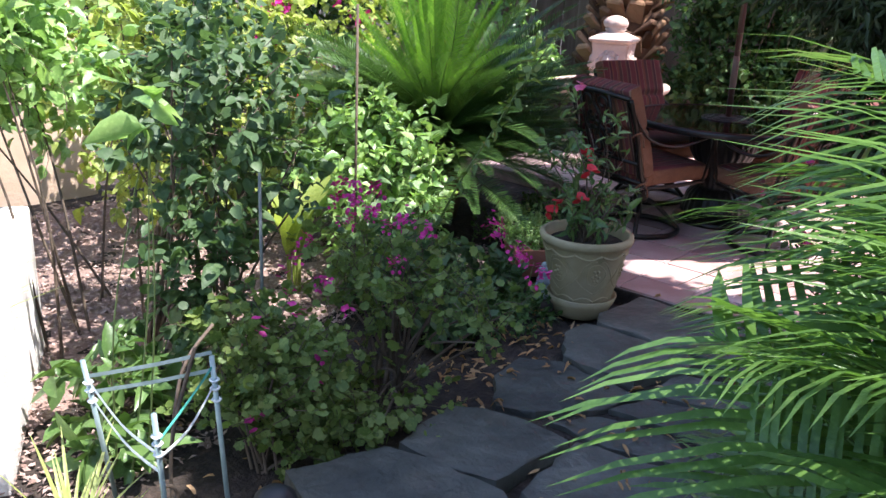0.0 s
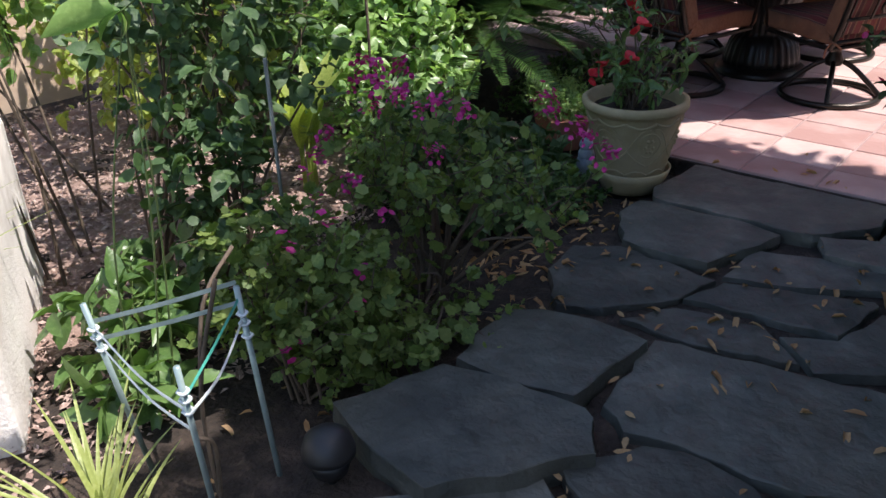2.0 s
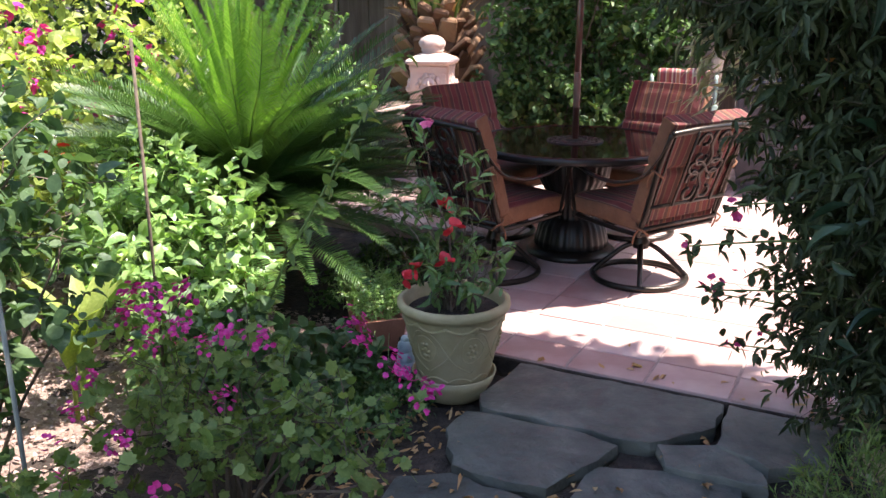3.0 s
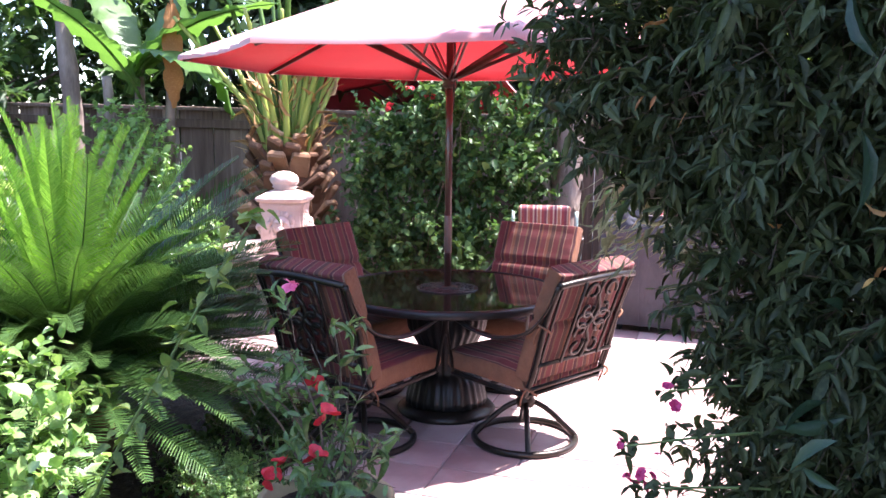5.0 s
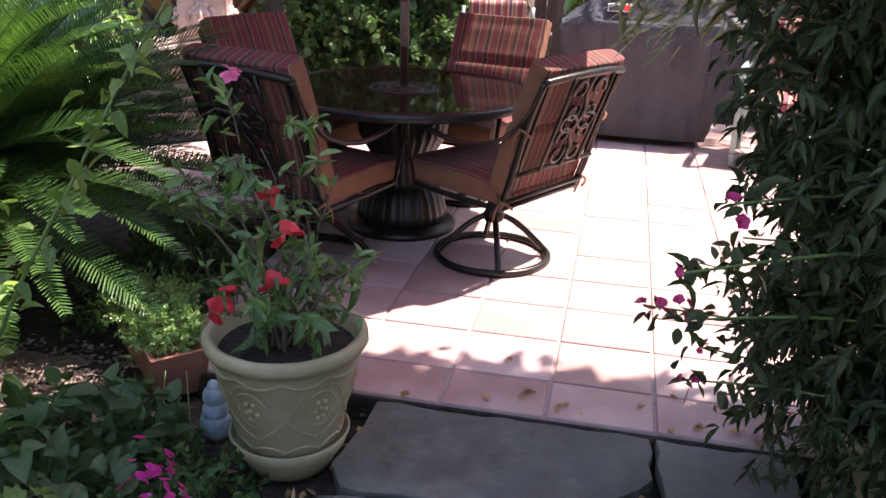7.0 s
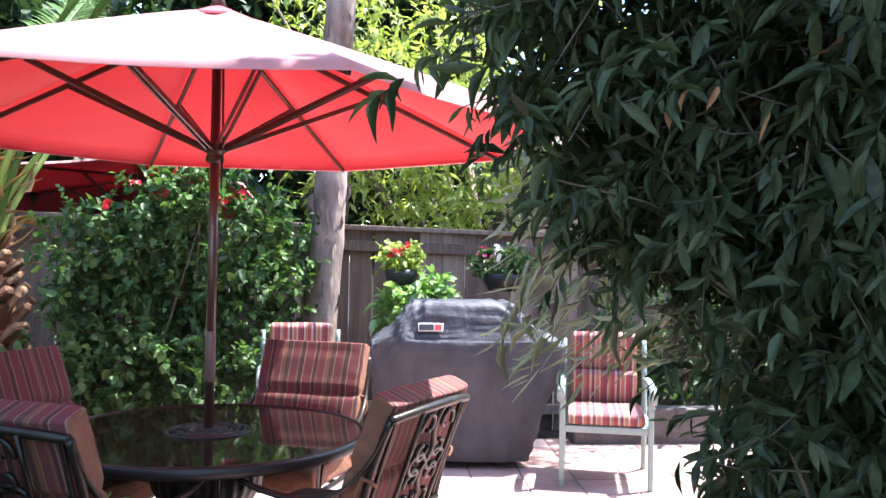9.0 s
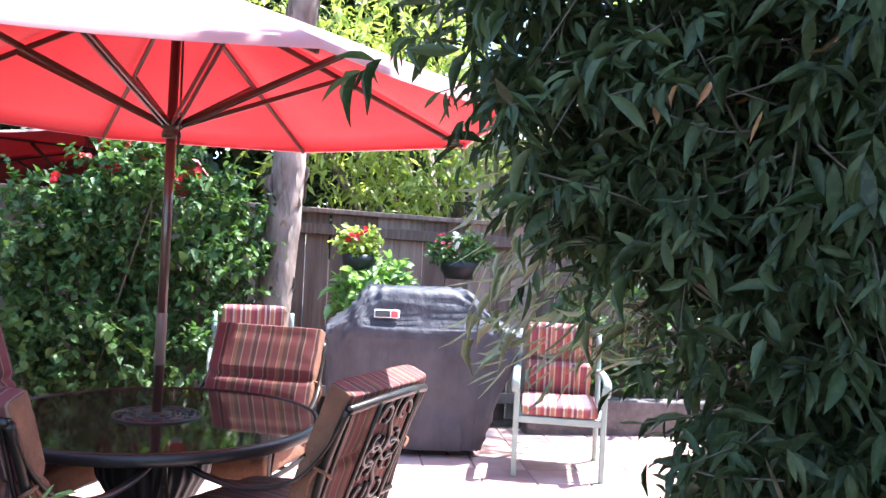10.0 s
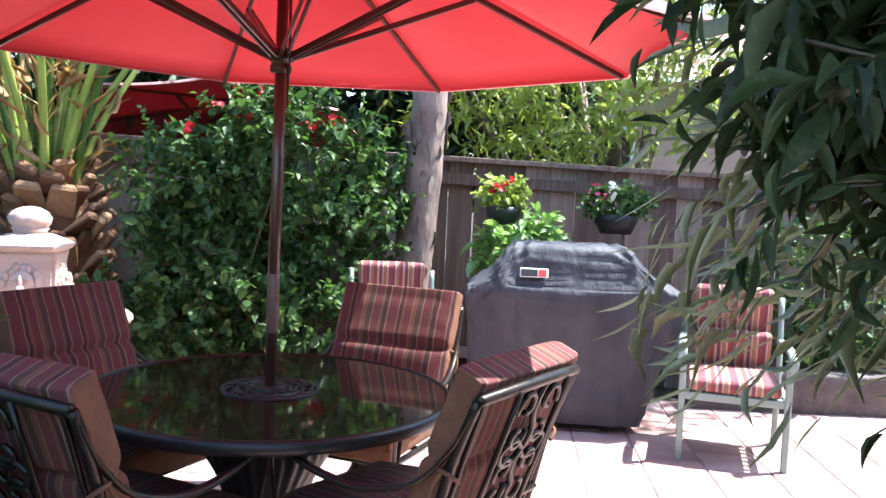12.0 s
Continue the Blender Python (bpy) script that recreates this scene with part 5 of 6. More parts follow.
def clump_palm(at):
    top = thing("clumping_palm", "arching green palm clump with narrow drooping leaflets by the path", "palm", at=at)
    for k in range(9):
        a = k * 0.7
        x, y = 0.10 * math.cos(a), 0.10 * math.sin(a)
        bm = bmesh.new()
        tube(bm, curve([(x, y, -0.05), (x * 1.2, y * 1.2, 0.4), (x * 1.6, y * 1.6, 0.86)], 4), [0.022 - 0.0012 * j for j in range(9)], 7)
        part("cane", bm, PETIOLE, top, "", True)
    kinds = [frond_mesh("frond", 1.0, 36, 0.44, 0.0115, rs, fl, 0.22, CLUMP_LEAF, 0.2, 0.7, dr * 0.5, rachis=0.006, hang=0.34) for rs, fl, dr in ((0.6, 0.6, 0.2), (0.5, 0.68, 0.3), (0.7, 0.55, 0.12), (0.55, 0.75, 0.25))]
    placed, k = 0, 0
    while placed < 140 and k < 16000:
        k += 1
        az = rng.uniform(0, 360) if k % 5 < 2 else rng.normal(80, 34)
        tilt = rng.uniform(0, 72)
        m = Matrix.Translation((rng.normal(0, 0.07), rng.normal(0, 0.07), rng.uniform(0.05, 1.05) if k % 3 else rng.uniform(0.85, 1.2))) @ pose(0, 0, 0, 0, 0, az) @ pose(0, 0, 0, tilt, 0, 0) @ pose(0, 0, 0, 0, rng.normal(0, 38), 0) @ Matrix.Scale(rng.uniform(0.42, 0.85), 4)
        me = kinds[k % 4]
        v = np.array([q.co for q in me.vertices]) @ np.array(m.to_3x3()).T + np.array(m.translation) + np.array(at)
        # the clump keeps clear of the walked line
        if np.mean(v[:, 0] < 0.722 - 0.1555 * (v[:, 1] + 3.452)) > 0.05 or np.any((v[:, 1] < -3.4) & (v[:, 0] < 1.2)) or v[:, 2].min() < -0.05 or v[:, 2].max() > 1.49:
            continue
        share("frond", me, top, m)
        placed += 1


clump_palm((1.17, -2.9, -0.08))


# ---- dark shrub beside the path, and trees added for shade ----
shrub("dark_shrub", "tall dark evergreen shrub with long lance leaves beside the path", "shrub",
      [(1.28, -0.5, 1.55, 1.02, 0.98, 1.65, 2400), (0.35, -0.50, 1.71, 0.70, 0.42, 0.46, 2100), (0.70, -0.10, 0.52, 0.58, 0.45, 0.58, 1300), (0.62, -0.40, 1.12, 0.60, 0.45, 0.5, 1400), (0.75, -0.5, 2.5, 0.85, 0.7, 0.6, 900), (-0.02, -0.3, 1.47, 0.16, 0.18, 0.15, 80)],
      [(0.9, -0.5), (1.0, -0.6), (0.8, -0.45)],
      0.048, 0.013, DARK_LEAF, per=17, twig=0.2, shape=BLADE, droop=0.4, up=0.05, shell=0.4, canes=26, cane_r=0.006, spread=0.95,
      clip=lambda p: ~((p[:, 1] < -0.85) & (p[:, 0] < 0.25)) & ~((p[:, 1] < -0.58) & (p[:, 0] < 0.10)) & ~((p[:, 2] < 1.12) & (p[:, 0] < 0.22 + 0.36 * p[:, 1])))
dark = bpy.data.objects["dark_shrub"]
p, o = in_blobs([(1.2, -0.5, 1.5, 1.0, 0.95, 1.4, 900), (0.48, -0.52, 1.75, 0.66, 0.4, 0.44, 200)], 0.6)
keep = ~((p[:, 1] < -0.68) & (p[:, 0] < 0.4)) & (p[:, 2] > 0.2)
p, o = p[keep], o[keep]
sel = rng.random(len(p)) < 0.6
big = p[sel] + o[sel] * 0.12 + rng.normal(0, 0.05, (sel.sum(), 3))
bo = o[sel]
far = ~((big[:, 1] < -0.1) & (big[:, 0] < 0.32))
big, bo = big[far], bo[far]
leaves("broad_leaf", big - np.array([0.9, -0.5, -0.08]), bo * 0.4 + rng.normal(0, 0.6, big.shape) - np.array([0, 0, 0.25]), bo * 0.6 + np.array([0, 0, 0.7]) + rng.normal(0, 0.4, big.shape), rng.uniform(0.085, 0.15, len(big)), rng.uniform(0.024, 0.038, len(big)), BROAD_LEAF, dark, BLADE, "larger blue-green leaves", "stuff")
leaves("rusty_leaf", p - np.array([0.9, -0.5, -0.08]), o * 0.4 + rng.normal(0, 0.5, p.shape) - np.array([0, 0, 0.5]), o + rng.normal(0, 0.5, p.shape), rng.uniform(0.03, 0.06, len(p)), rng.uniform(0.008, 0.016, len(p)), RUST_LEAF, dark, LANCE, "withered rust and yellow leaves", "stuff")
# low flowering sprigs that reach out over the tiles
tips = [(-0.09, -0.12, 0.46), (-0.02, -0.5, 0.6), (-0.06, -0.74, 0.8), (0.02, -0.3, 0.35), (0.1, 0.0, 0.3), (0.03, -0.6, 0.9), (0.06, 0.08, 0.52), (0.12, -0.2, 0.7)]
sb, sa = [], []
for q in tips:
    root = Vector((0.75, -0.35, q[2] - 0.12))
    bm = bmesh.new()
    c = curve([root, root.lerp(Vector(q), 0.5) + Vector((0, 0, 0.07)), Vector(q)], 6)
    tube(bm, [v - Vector((0.9, -0.5, -0.08)) for v in c], [0.006 - 0.0003 * j for j in range(len(c))], 5)
    part("sprig", bm, GREEN_STEM, dark, "", True)
    for v in c[3:]:
        for _ in range(4):
            sb.append(np.array(v) + rng.normal(0, 0.015, 3))
            sa.append(np.array([-0.4, 0.2, -0.1]) + rng.normal(0, 0.7, 3))
leaves("sprig_leaf", np.array(sb) - np.array([0.9, -0.5, -0.08]), sa, np.array([0, 0, 1.0]) + rng.normal(0, 0.4, (len(sb), 3)), 0.048, 0.027, DARK_LEAF, dark, OVAL, "", "stuff")
# long pale dry leaves on the outer branches
n = 520
b = np.stack([rng.uniform(-0.22, 0.22, n), rng.uniform(-0.26, 0.18, n), rng.uniform(1.15, 1.68, n)], 1)
leaves("pale_leaf", b - np.array([0.9, -0.5, -0.08]), np.stack([rng.uniform(-1.0, -0.2, n), rng.normal(0, 0.35, n), rng.uniform(-0.9, -0.1, n)], 1), rng.normal(0, 1, (n, 3)), rng.uniform(0.04, 0.10, n), rng.uniform(0.003, 0.006, n), PALE_LEAF, dark, LANCE, "pale dry strap leaves", "stuff")
mag = flower_mesh("flower", PINK_RED, 5, 0.015, 0.5, 2, 0.01)
put_flowers(dark, mag, [(-0.09, -0.12, 0.46), (-0.05, -0.2, 0.5), (-0.03, -0.5, 0.6), (-0.07, -0.74, 0.8), (-0.03, -0.45, 0.62), (0.02, -0.3, 0.35), (0.03, -0.6, 0.9), (0.02, -0.15, 0.56), (0.1, 0.0, 0.3)], "flower", (0.7, 1.2), "small magenta flower")

# unseen tree, its crown placed and clipped so the shadow covers the path
shrub("shade_tree", "unseen broad-crowned tree added to shade the path from above", "tree",
      [(1.33, -0.18, 3.9, 1.4, 1.45, 0.8, 3200), (1.86, 0.0, 5.2, 1.3, 1.3, 0.7, 1200), (1.36, -1.55, 4.2, 0.55, 0.45, 0.4, 130), (0.66, -1.1, 4.2, 0.55, 0.4, 0.4, 130)], [(2.5, 0.15)], 0.14, 0.07, DARK_LEAF, stem_mat=BARK, per=9, twig=0.3, shape=SIMPLE, droop=0.25, shell=0.1, canes=22, cane_r=0.05,
      clip=lambda p: p[:, 1] < 0.98 + 0.19 * (p[:, 2] - 3.9))
# added tree: shade from the side and a dark ground behind the shrub
shrub("house_side_tree", "leafy tree added on the house side for shade and dark backdrop", "tree",
      [(2.95, -1.95, 2.6, 1.2, 2.4, 1.9, 900)], [(3.2, -1.6)], 0.13, 0.05, DARK_LEAF, stem_mat=BARK, per=9, twig=0.3, shape=SIMPLE, droop=0.25, shell=0.3, canes=16, cane_r=0.05)

# rosemary and pot at the foot of the dark shrub
shrub("rosemary", "grey-green rosemary bush with needle leaves at the path edge", "shrub", [(0.48, -1.0, 0.14, 0.2, 0.24, 0.3, 420)], [(0.5, -1.0)], 0.03, 0.005, GERANIUM_LEAF, per=16, twig=0.13, shape=SIMPLE, up=0.9, spread=0.7, canes=10, cane_r=0.004)


def round_pot(name, label, at, r, h, mat, cat="pot", soil=True, saucer=True, relief=False):
    top = thing(name, label, cat, at=at)
    bm = bmesh.new()
    k = r / 0.235
    lathe(bm, [(0.146 * k, 0.0), (0.152 * k, 0.01), (0.186 * k, h * 0.45), (0.212 * k, h * 0.82), (0.216 * k, h * 0.86), (0.228 * k, h * 0.87), (0.236 * k, h * 0.91), (0.235 * k, h * 0.97), (0.222 * k, h),
               (0.208 * k, h * 0.985), (0.200 * k, h * 0.86), (0.19 * k, h * 0.80), (0.05 * k, h * 0.80)], 56, lambda a, z: 1 + (0.006 * math.sin(11 * a) if z > h * 0.86 else 0))
    body = part("pot_body", bm, mat, top, "", True)
    if saucer:
        bm = bmesh.new()
        lathe(bm, [(0.13 * k, -0.085), (0.14 * k, -0.06), (0.166 * k, -0.02), (0.18 * k, 0.016), (0.172 * k, 0.02), (0.166 * k, -0.003), (0.1 * k, -0.003)], 48)
        part("saucer", bm, mat, top, "", True)
    if soil:
        bm = bmesh.new()
        lathe(bm, [(0.198 * k, h * 0.83), (0.19 * k, h * 0.845), (0.08 * k, h * 0.855)], 32, lambda a, z: 1 + 0.01 * math.sin(5 * a))
        part("potting_soil", bm, SOIL, top)
    if relief:
        bm = bmesh.new()
        def on(a, z, lift=0.0):
            rr = float(np.interp(z / h, [0.0, 0.45, 0.82, 0.86], [0.149, 0.186, 0.212, 0.216])) * k + lift
            return (rr * math.cos(a), rr * math.sin(a), z)
        for j in range(6):
            a0 = j * math.pi / 3 + 0.35
            tube(bm, [on(a0 + 0.25 * math.cos(q) * (1 + 0.1 * math.cos(3 * q)), h * (0.5 + 0.17 * math.sin(q))) for q in np.linspace(0, 2 * math.pi, 25)[:-1]], 0.003 * k, 6, closed=True)
            for u, w in ((-0.05, 0.06), (0.05, 0.06), (0.0, 0.0), (-0.09, -0.03), (0.09, -0.03), (-0.04, -0.09), (0.05, -0.09)):
                g = bmesh.ops.create_icosphere(bm, subdivisions=1, radius=0.0095 * k)
                bmesh.ops.translate(bm, vec=on(a0 + u, h * (0.5 + w)), verts=g["verts"])
            for sgn in (1, -1):
                tube(bm, [on(a0 + math.pi / 6 + (t - 0.5) * 1.0, h * (0.45 + sgn * 0.26 * math.sin(math.pi * (t - 0.5)) + 0.03 * math.sin(9 * t))) for t in np.linspace(0, 1, 15)], 0.0032 * k, 6)
        for j in range(10):
            a0 = j * math.pi / 5
            tube(bm, [on(a0 + t * math.pi / 5, h * (0.80 - 0.06 * math.sin(math.pi * t)), 0.002) for t in np.linspace(0, 1, 9)], 0.006 * k, 6)
            tube(bm, [on(a0 + t * math.pi / 5, h * (0.06 + 0.06 * math.sin(math.pi * t))) for t in np.linspace(0, 1, 9)], 0.004 * k, 6)
        part("relief", bm, mat, body, "moulded vine and rosette relief", True)
    return top


round_pot("flower_pot", "round cream pot with moulded relief and saucer at the patio edge", (-1.035, -0.285, 0.015), 0.225, 0.33, POT, relief=True)
round_pot("round_planter", "plain round cream planter half hidden under the dark shrub", (0.56, -0.13, -0.075), 0.17, 0.3, POT)

# plant in the pot
plant = shrub("potted_mandevilla", "thin-stemmed flowering plant growing in the cream pot", "plant",
              [(-1.05, -0.28, 0.45, 0.21, 0.19, 0.10, 48), (-1.12, -0.25, 0.84, 0.17, 0.13, 0.2, 19), (-0.93, -0.3, 0.64, 0.2, 0.15, 0.16, 13), (-1.28, -0.3, 0.72, 0.1, 0.1, 0.12, 7)], [(-1.03, -0.30)], 0.05, 0.021, POT_LEAF, STEM, per=6, twig=0.15, shape=OVAL,
              floor=0.3, canes=18, cane_r=0.006, up=0.3)
red = flower_mesh("flower", RED_PETAL, 5, 0.026, 0.5, 3, 0.016)
pink = flower_mesh("flower", PINK_PETAL, 5, 0.03, 0.3, 1)
put_flowers(plant, red, [(-1.08, -0.25, 0.70), (-1.18, -0.41, 0.44), (-1.13, -0.4, 0.47), (-0.95, -0.42, 0.66), (-1.0, -0.4, 0.52), (-1.06, -0.34, 0.72)], "flower", (0.8, 1.3), "red flower")
put_flowers(plant, pink, [(-1.2, -0.2, 1.0), (-1.19, -0.21, 1.02)], "flower", (0.9, 1.2), "pink flower")


# ---- long planter, figurine ----
def long_planter():
    top = thing("planter_box", "long terracotta planter trough full of bright herbs", "planter", at=(-1.68, 0.125, -0.08), turn=135)
    bm = bmesh.new()
    vs = [[], []]
    for k, (w, d) in enumerate(((0.24, 0.075), (0.27, 0.095))):
        z = 0.0 if k == 0 else 0.16
        for sx, sy in ((-1, -1), (1, -1), (1, 1), (-1, 1)):
            vs[k].append(bm.verts.new((sx * w, sy * d, z)))
    inner = [bm.verts.new((sx * 0.255, sy * 0.08, 0.16)) for sx, sy in ((-1, -1), (1, -1), (1, 1), (-1, 1))]
    deep = [bm.verts.new((sx * 0.25, sy * 0.077, 0.12)) for sx, sy in ((-1, -1), (1, -1), (1, 1), (-1, 1))]
    for a, b in ((vs[0], vs[1]), (vs[1], inner), (inner, deep)):
        for j in range(4):
            bm.faces.new((a[j], a[(j + 1) % 4], b[(j + 1) % 4], b[j]))
    bm.faces.new(vs[0][::-1])
    bm.faces.new(deep)
    part("trough", bm, TERRA, top)


long_planter()
shrub("planter_herbs", "bright green feathery herbs growing in the trough", "herb", [(-1.76, 0.2, 0.11, 0.17, 0.17, 0.10, 260), (-1.60, 0.04, 0.11, 0.13, 0.13, 0.09, 200)], [(-1.68, 0.125)], 0.016, 0.011, BRIGHT_LEAF, GREEN_STEM, per=18, twig=0.08, shape=SIMPLE, floor=0.05, up=0.5, canes=10, cane_r=0.003)


def figurine():
    bm = bmesh.new()
    for z, r, sx in ((0.04, 0.05, 1.0), (0.085, 0.042, 0.95), (0.135, 0.036, 1.0), (0.165, 0.022, 1.0)):
        g = bmesh.ops.create_icosphere(bm, subdivisions=3, radius=r)
        bmesh.ops.transform(bm, matrix=Matrix.Translation((0, 0, z)) @ Matrix.Diagonal((sx, 0.9, 1.1, 1)), verts=g["verts"])
    for v in bm.verts:
        v.co += v.co.normalized() * noise.noise(v.co * 40) * 0.004
    ob = finish("garden_figurine", bm, FIG, None, "", True)
    ob.matrix_world = pose(-1.30, -0.22, -0.085)
    tagged(ob, "small weathered blue-white garden figurine behind the pot", "figurine")


FIG = material("figurine_glaze", [(0.2, 0.25, 0.29), (0.32, 0.37, 0.4), (0.45, 0.48, 0.48)], scale=18, rough=0.4, bump=0.2)
figurine()

shrub("ground_cover", "low dark green ground cover under the sago palm", "ground cover", [(-1.98, 0.8, -0.04, 0.34, 0.65, 0.17, 760), (-1.30, -0.65, -0.05, 0.3, 0.3, 0.1, 320)], [(-1.75, 0.45)], 0.028, 0.02, HEDGE_LEAF, GREEN_STEM, per=9, twig=0.08, shape=SIMPLE, kind="stuff", canes=8, cane_r=0.003)

shrub("bed_plant", "shaded broad-leaved plants filling the bed behind the pot", "plant", [(-1.75, -0.85, 0.12, 0.36, 0.3, 0.24, 130), (-1.45, -0.95, 0.0, 0.3, 0.25, 0.13, 110), (-1.5, -0.5, -0.01, 0.26, 0.26, 0.12, 110)], [(-1.75, -0.75), (-1.5, -0.95)], 0.06, 0.043, ROSE_LEAF, GREEN_STEM, per=8, twig=0.16, canes=15, cane_r=0.005)
# ---- geraniums by the path ----
ger1 = shrub("geranium", "magenta flowering geranium bush spilling to the path", "shrub", [(-1.2, -1.5, 0.38, 0.34, 0.32, 0.25, 120), (-0.82, -1.42, 0.36, 0.26, 0.2, 0.17, 40), (-1.0, -1.75, 0.0, 0.3, 0.26, 0.11, 60)], [(-1.16, -1.45), (-1.12, -1.56)],
             0.031, 0.031, GERANIUM_LEAF, STEM, per=7, twig=0.19, shell=0.25, spread=1.2, shape=LOBED, canes=24, cane_r=0.009)
ger2 = shrub("geranium", "pale green scented geranium with small magenta flowers", "shrub", [(-1.12, -2.12, 0.22, 0.3, 0.26, 0.25, 330), (-0.95, -2.0, 0.02, 0.2, 0.2, 0.12, 80)], [(-1.14, -2.15), (-1.04, -2.2)],
             0.027, 0.027, GERANIUM_LEAF, STEM, per=9, twig=0.15, shell=0.3, spread=1.2, shape=LOBED, canes=14, cane_r=0.006)
head = flower_mesh("flower_head", MAGENTA, 5, 0.0155, 0.35, 20, 0.028)
put_flowers(ger1, head, [(-1.28, -1.59, 0.67), (-1.34, -1.52, 0.7), (-1.2, -1.56, 0.64), (-1.23, -1.66, 0.62), (-1.31, -1.62, 0.73), (-1.25, -1.5, 0.7), (-1.17, -1.62, 0.66), (-1.13, -1.55, 0.6), (-1.37, -1.6, 0.66), (-1.1, -1.5, 0.62), (-1.08, -1.4, 0.56), (-1.36, -1.74, 0.52), (-1.3, -1.85, 0.5), (-1.2, -1.8, 0.42), (-0.56, -1.49, 0.61),
                         (-0.62, -1.43, 0.6), (-0.52, -1.44, 0.55), (-0.75, -1.38, 0.62), (-0.8, -1.33, 0.64), (-1.02, -1.62, 0.50)], "flower_head", (0.45, 0.75), "cluster of magenta flowers")
small = flower_mesh("flower_head", MAGENTA, 5, 0.013, 0.3, 4, 0.014)
put_flowers(ger2, small, [(-1.1, -2.05, 0.47), (-0.98, -2.1, 0.45), (-1.02, -2.2, 0.4), (-0.9, -2.08, 0.3), (-0.86, -2.15, 0.25), (-1.2, -2.0, 0.5), (-0.94, -1.95, 0.42), (-0.98, -2.3, 0.12), (-1.1, -2.25, 0.35)], "flower_head", (0.8, 1.3), "small magenta flowers")

# ---- roses and shrubs of the sunny bed ----
shrub("rose_bush", "tall dark-leaved rose bush on woody canes", "shrub", [(-1.75, -1.85, 0.92, 0.42, 0.42, 0.55, 190), (-2.15, -1.6, 1.0, 0.4, 0.36, 0.42, 140), (-1.55, -2.05, 0.4, 0.25, 0.2, 0.3, 60)],
      [(-1.8, -1.9), (-1.95, -1.7), (-2.1, -2.0)], 0.048, 0.04, ROSE_LEAF, STEM, per=8, twig=0.18, shape=OVAL, canes=22, cane_r=0.009, shell=0.3, up=0.2)
shrub("rose_bush", "sunlit rose bush with bare lower canes by the low wall", "shrub", [(-2.75, -2.15, 1.1, 0.5, 0.4, 0.45, 260), (-2.5, -2.45, 1.3, 0.35, 0.3, 0.3, 120)], [(-2.5, -2.15), (-2.75, -1.85), (-2.35, -2.3)],
      0.058, 0.042, BRIGHT_LEAF, STEM, per=8, twig=0.18, shape=OVAL, canes=7, cane_r=0.008, shell=0.3)
# a near cane with large pale leaves
near = shrub("rose_cane", "arching cane with large pale leaves", "plant", [(-0.88, -2.62, 1.14, 0.06, 0.05, 0.06, 3)], [(-1.35, -2.5)], 0.075, 0.05, BRIGHT_LEAF, GREEN_STEM, per=4, twig=0.06, canes=3, cane_r=0.004)
shrub("lantana", "sunlit leafy shrub between roses and sago palm", "shrub", [(-2.35, -0.45, 0.42, 0.5, 0.42, 0.45, 230), (-1.95, -0.78, 0.34, 0.34, 0.3, 0.36, 90), (-2.75, -0.25, 0.5, 0.4, 0.3, 0.42, 140)], [(-2.3, -0.5), (-2.0, -0.8)], 0.05, 0.036, BRIGHT_LEAF, GREEN_STEM, per=8, twig=0.15, canes=16, cane_r=0.006)
bg1 = shrub("bougainvillea", "yellow-green sunlit shrub with magenta bracts against the wall", "shrub", [(-3.7, -0.6, 0.8, 0.7, 0.8, 0.85, 620), (-3.9, 0.5, 1.0, 0.6, 0.7, 0.9, 420), (-3.3, -1.3, 0.9, 0.55, 0.5, 0.8, 300)], [(-3.7, -0.5), (-3.8, 0.3), (-3.4, -1.2)],
            0.055, 0.04, YELLOW_LEAF, STEM, per=7, twig=0.2, canes=22, cane_r=0.01)
bract = flower_mesh("bract", MAGENTA, 4, 0.03, 0.3, 6, 0.04)
p, o = in_blobs([(-3.8, 0.15, 1.25, 0.55, 0.6, 0.5, 34)], 0.85)
put_flowers(bg1, bract, p, "bract", (0.6, 1.2), "magenta bracts")
orange = flower_mesh("flower", RED_PETAL, 6, 0.03, 0.3, 4, 0.03)
put_flowers(bg1, orange, [(-3.12, 0.02, 0.62), (-3.15, 0.08, 0.58), (-3.05, -0.4, 0.75)], "flower", (0.8, 1.2), "orange-red flower")
shrub("leafy_seedling", "glossy broad-leaved seedlings at the foot of the low wall", "plant", [(-1.62, -2.45, 0.05, 0.22, 0.16, 0.16, 26), (-1.35, -2.55, 0.02, 0.12, 0.1, 0.12, 12), (-1.75, -2.15, 0.08, 0.2, 0.2, 0.18, 26)], [(-1.6, -2.45)], 0.095, 0.048, POT_LEAF, GREEN_STEM, per=6, twig=0.12, canes=8, cane_r=0.005, up=0.8)


top = thing("rose_cane", "single long green rose cane arching over the bed", "plant", at=(-1.95, -0.5, -0.08))
bm = bmesh.new()
c = curve([(0, 0, 0), (0.25, -0.02, 0.5), (0.49, 0, 0.89), (0.62, 0.03, 1.12), (0.78, 0.05, 1.36)], 6)
tube(bm, c, [0.007 - 0.0002 * j for j in range(len(c))], 6)
part("cane", bm, GREEN_STEM, top, "", True)
sb = np.repeat(np.array([tuple(v) for v in c[3:]]), 3, 0)
leaves("leaf_spray", sb + rng.normal(0, 0.02, sb.shape), rng.normal(0, 1, sb.shape) * np.array([1, 1, 0.4]), np.array([0, 0, 1.0]) + rng.normal(0, 0.3, sb.shape), 0.06, 0.036, GERANIUM_LEAF, top, OVAL, "", "stuff")


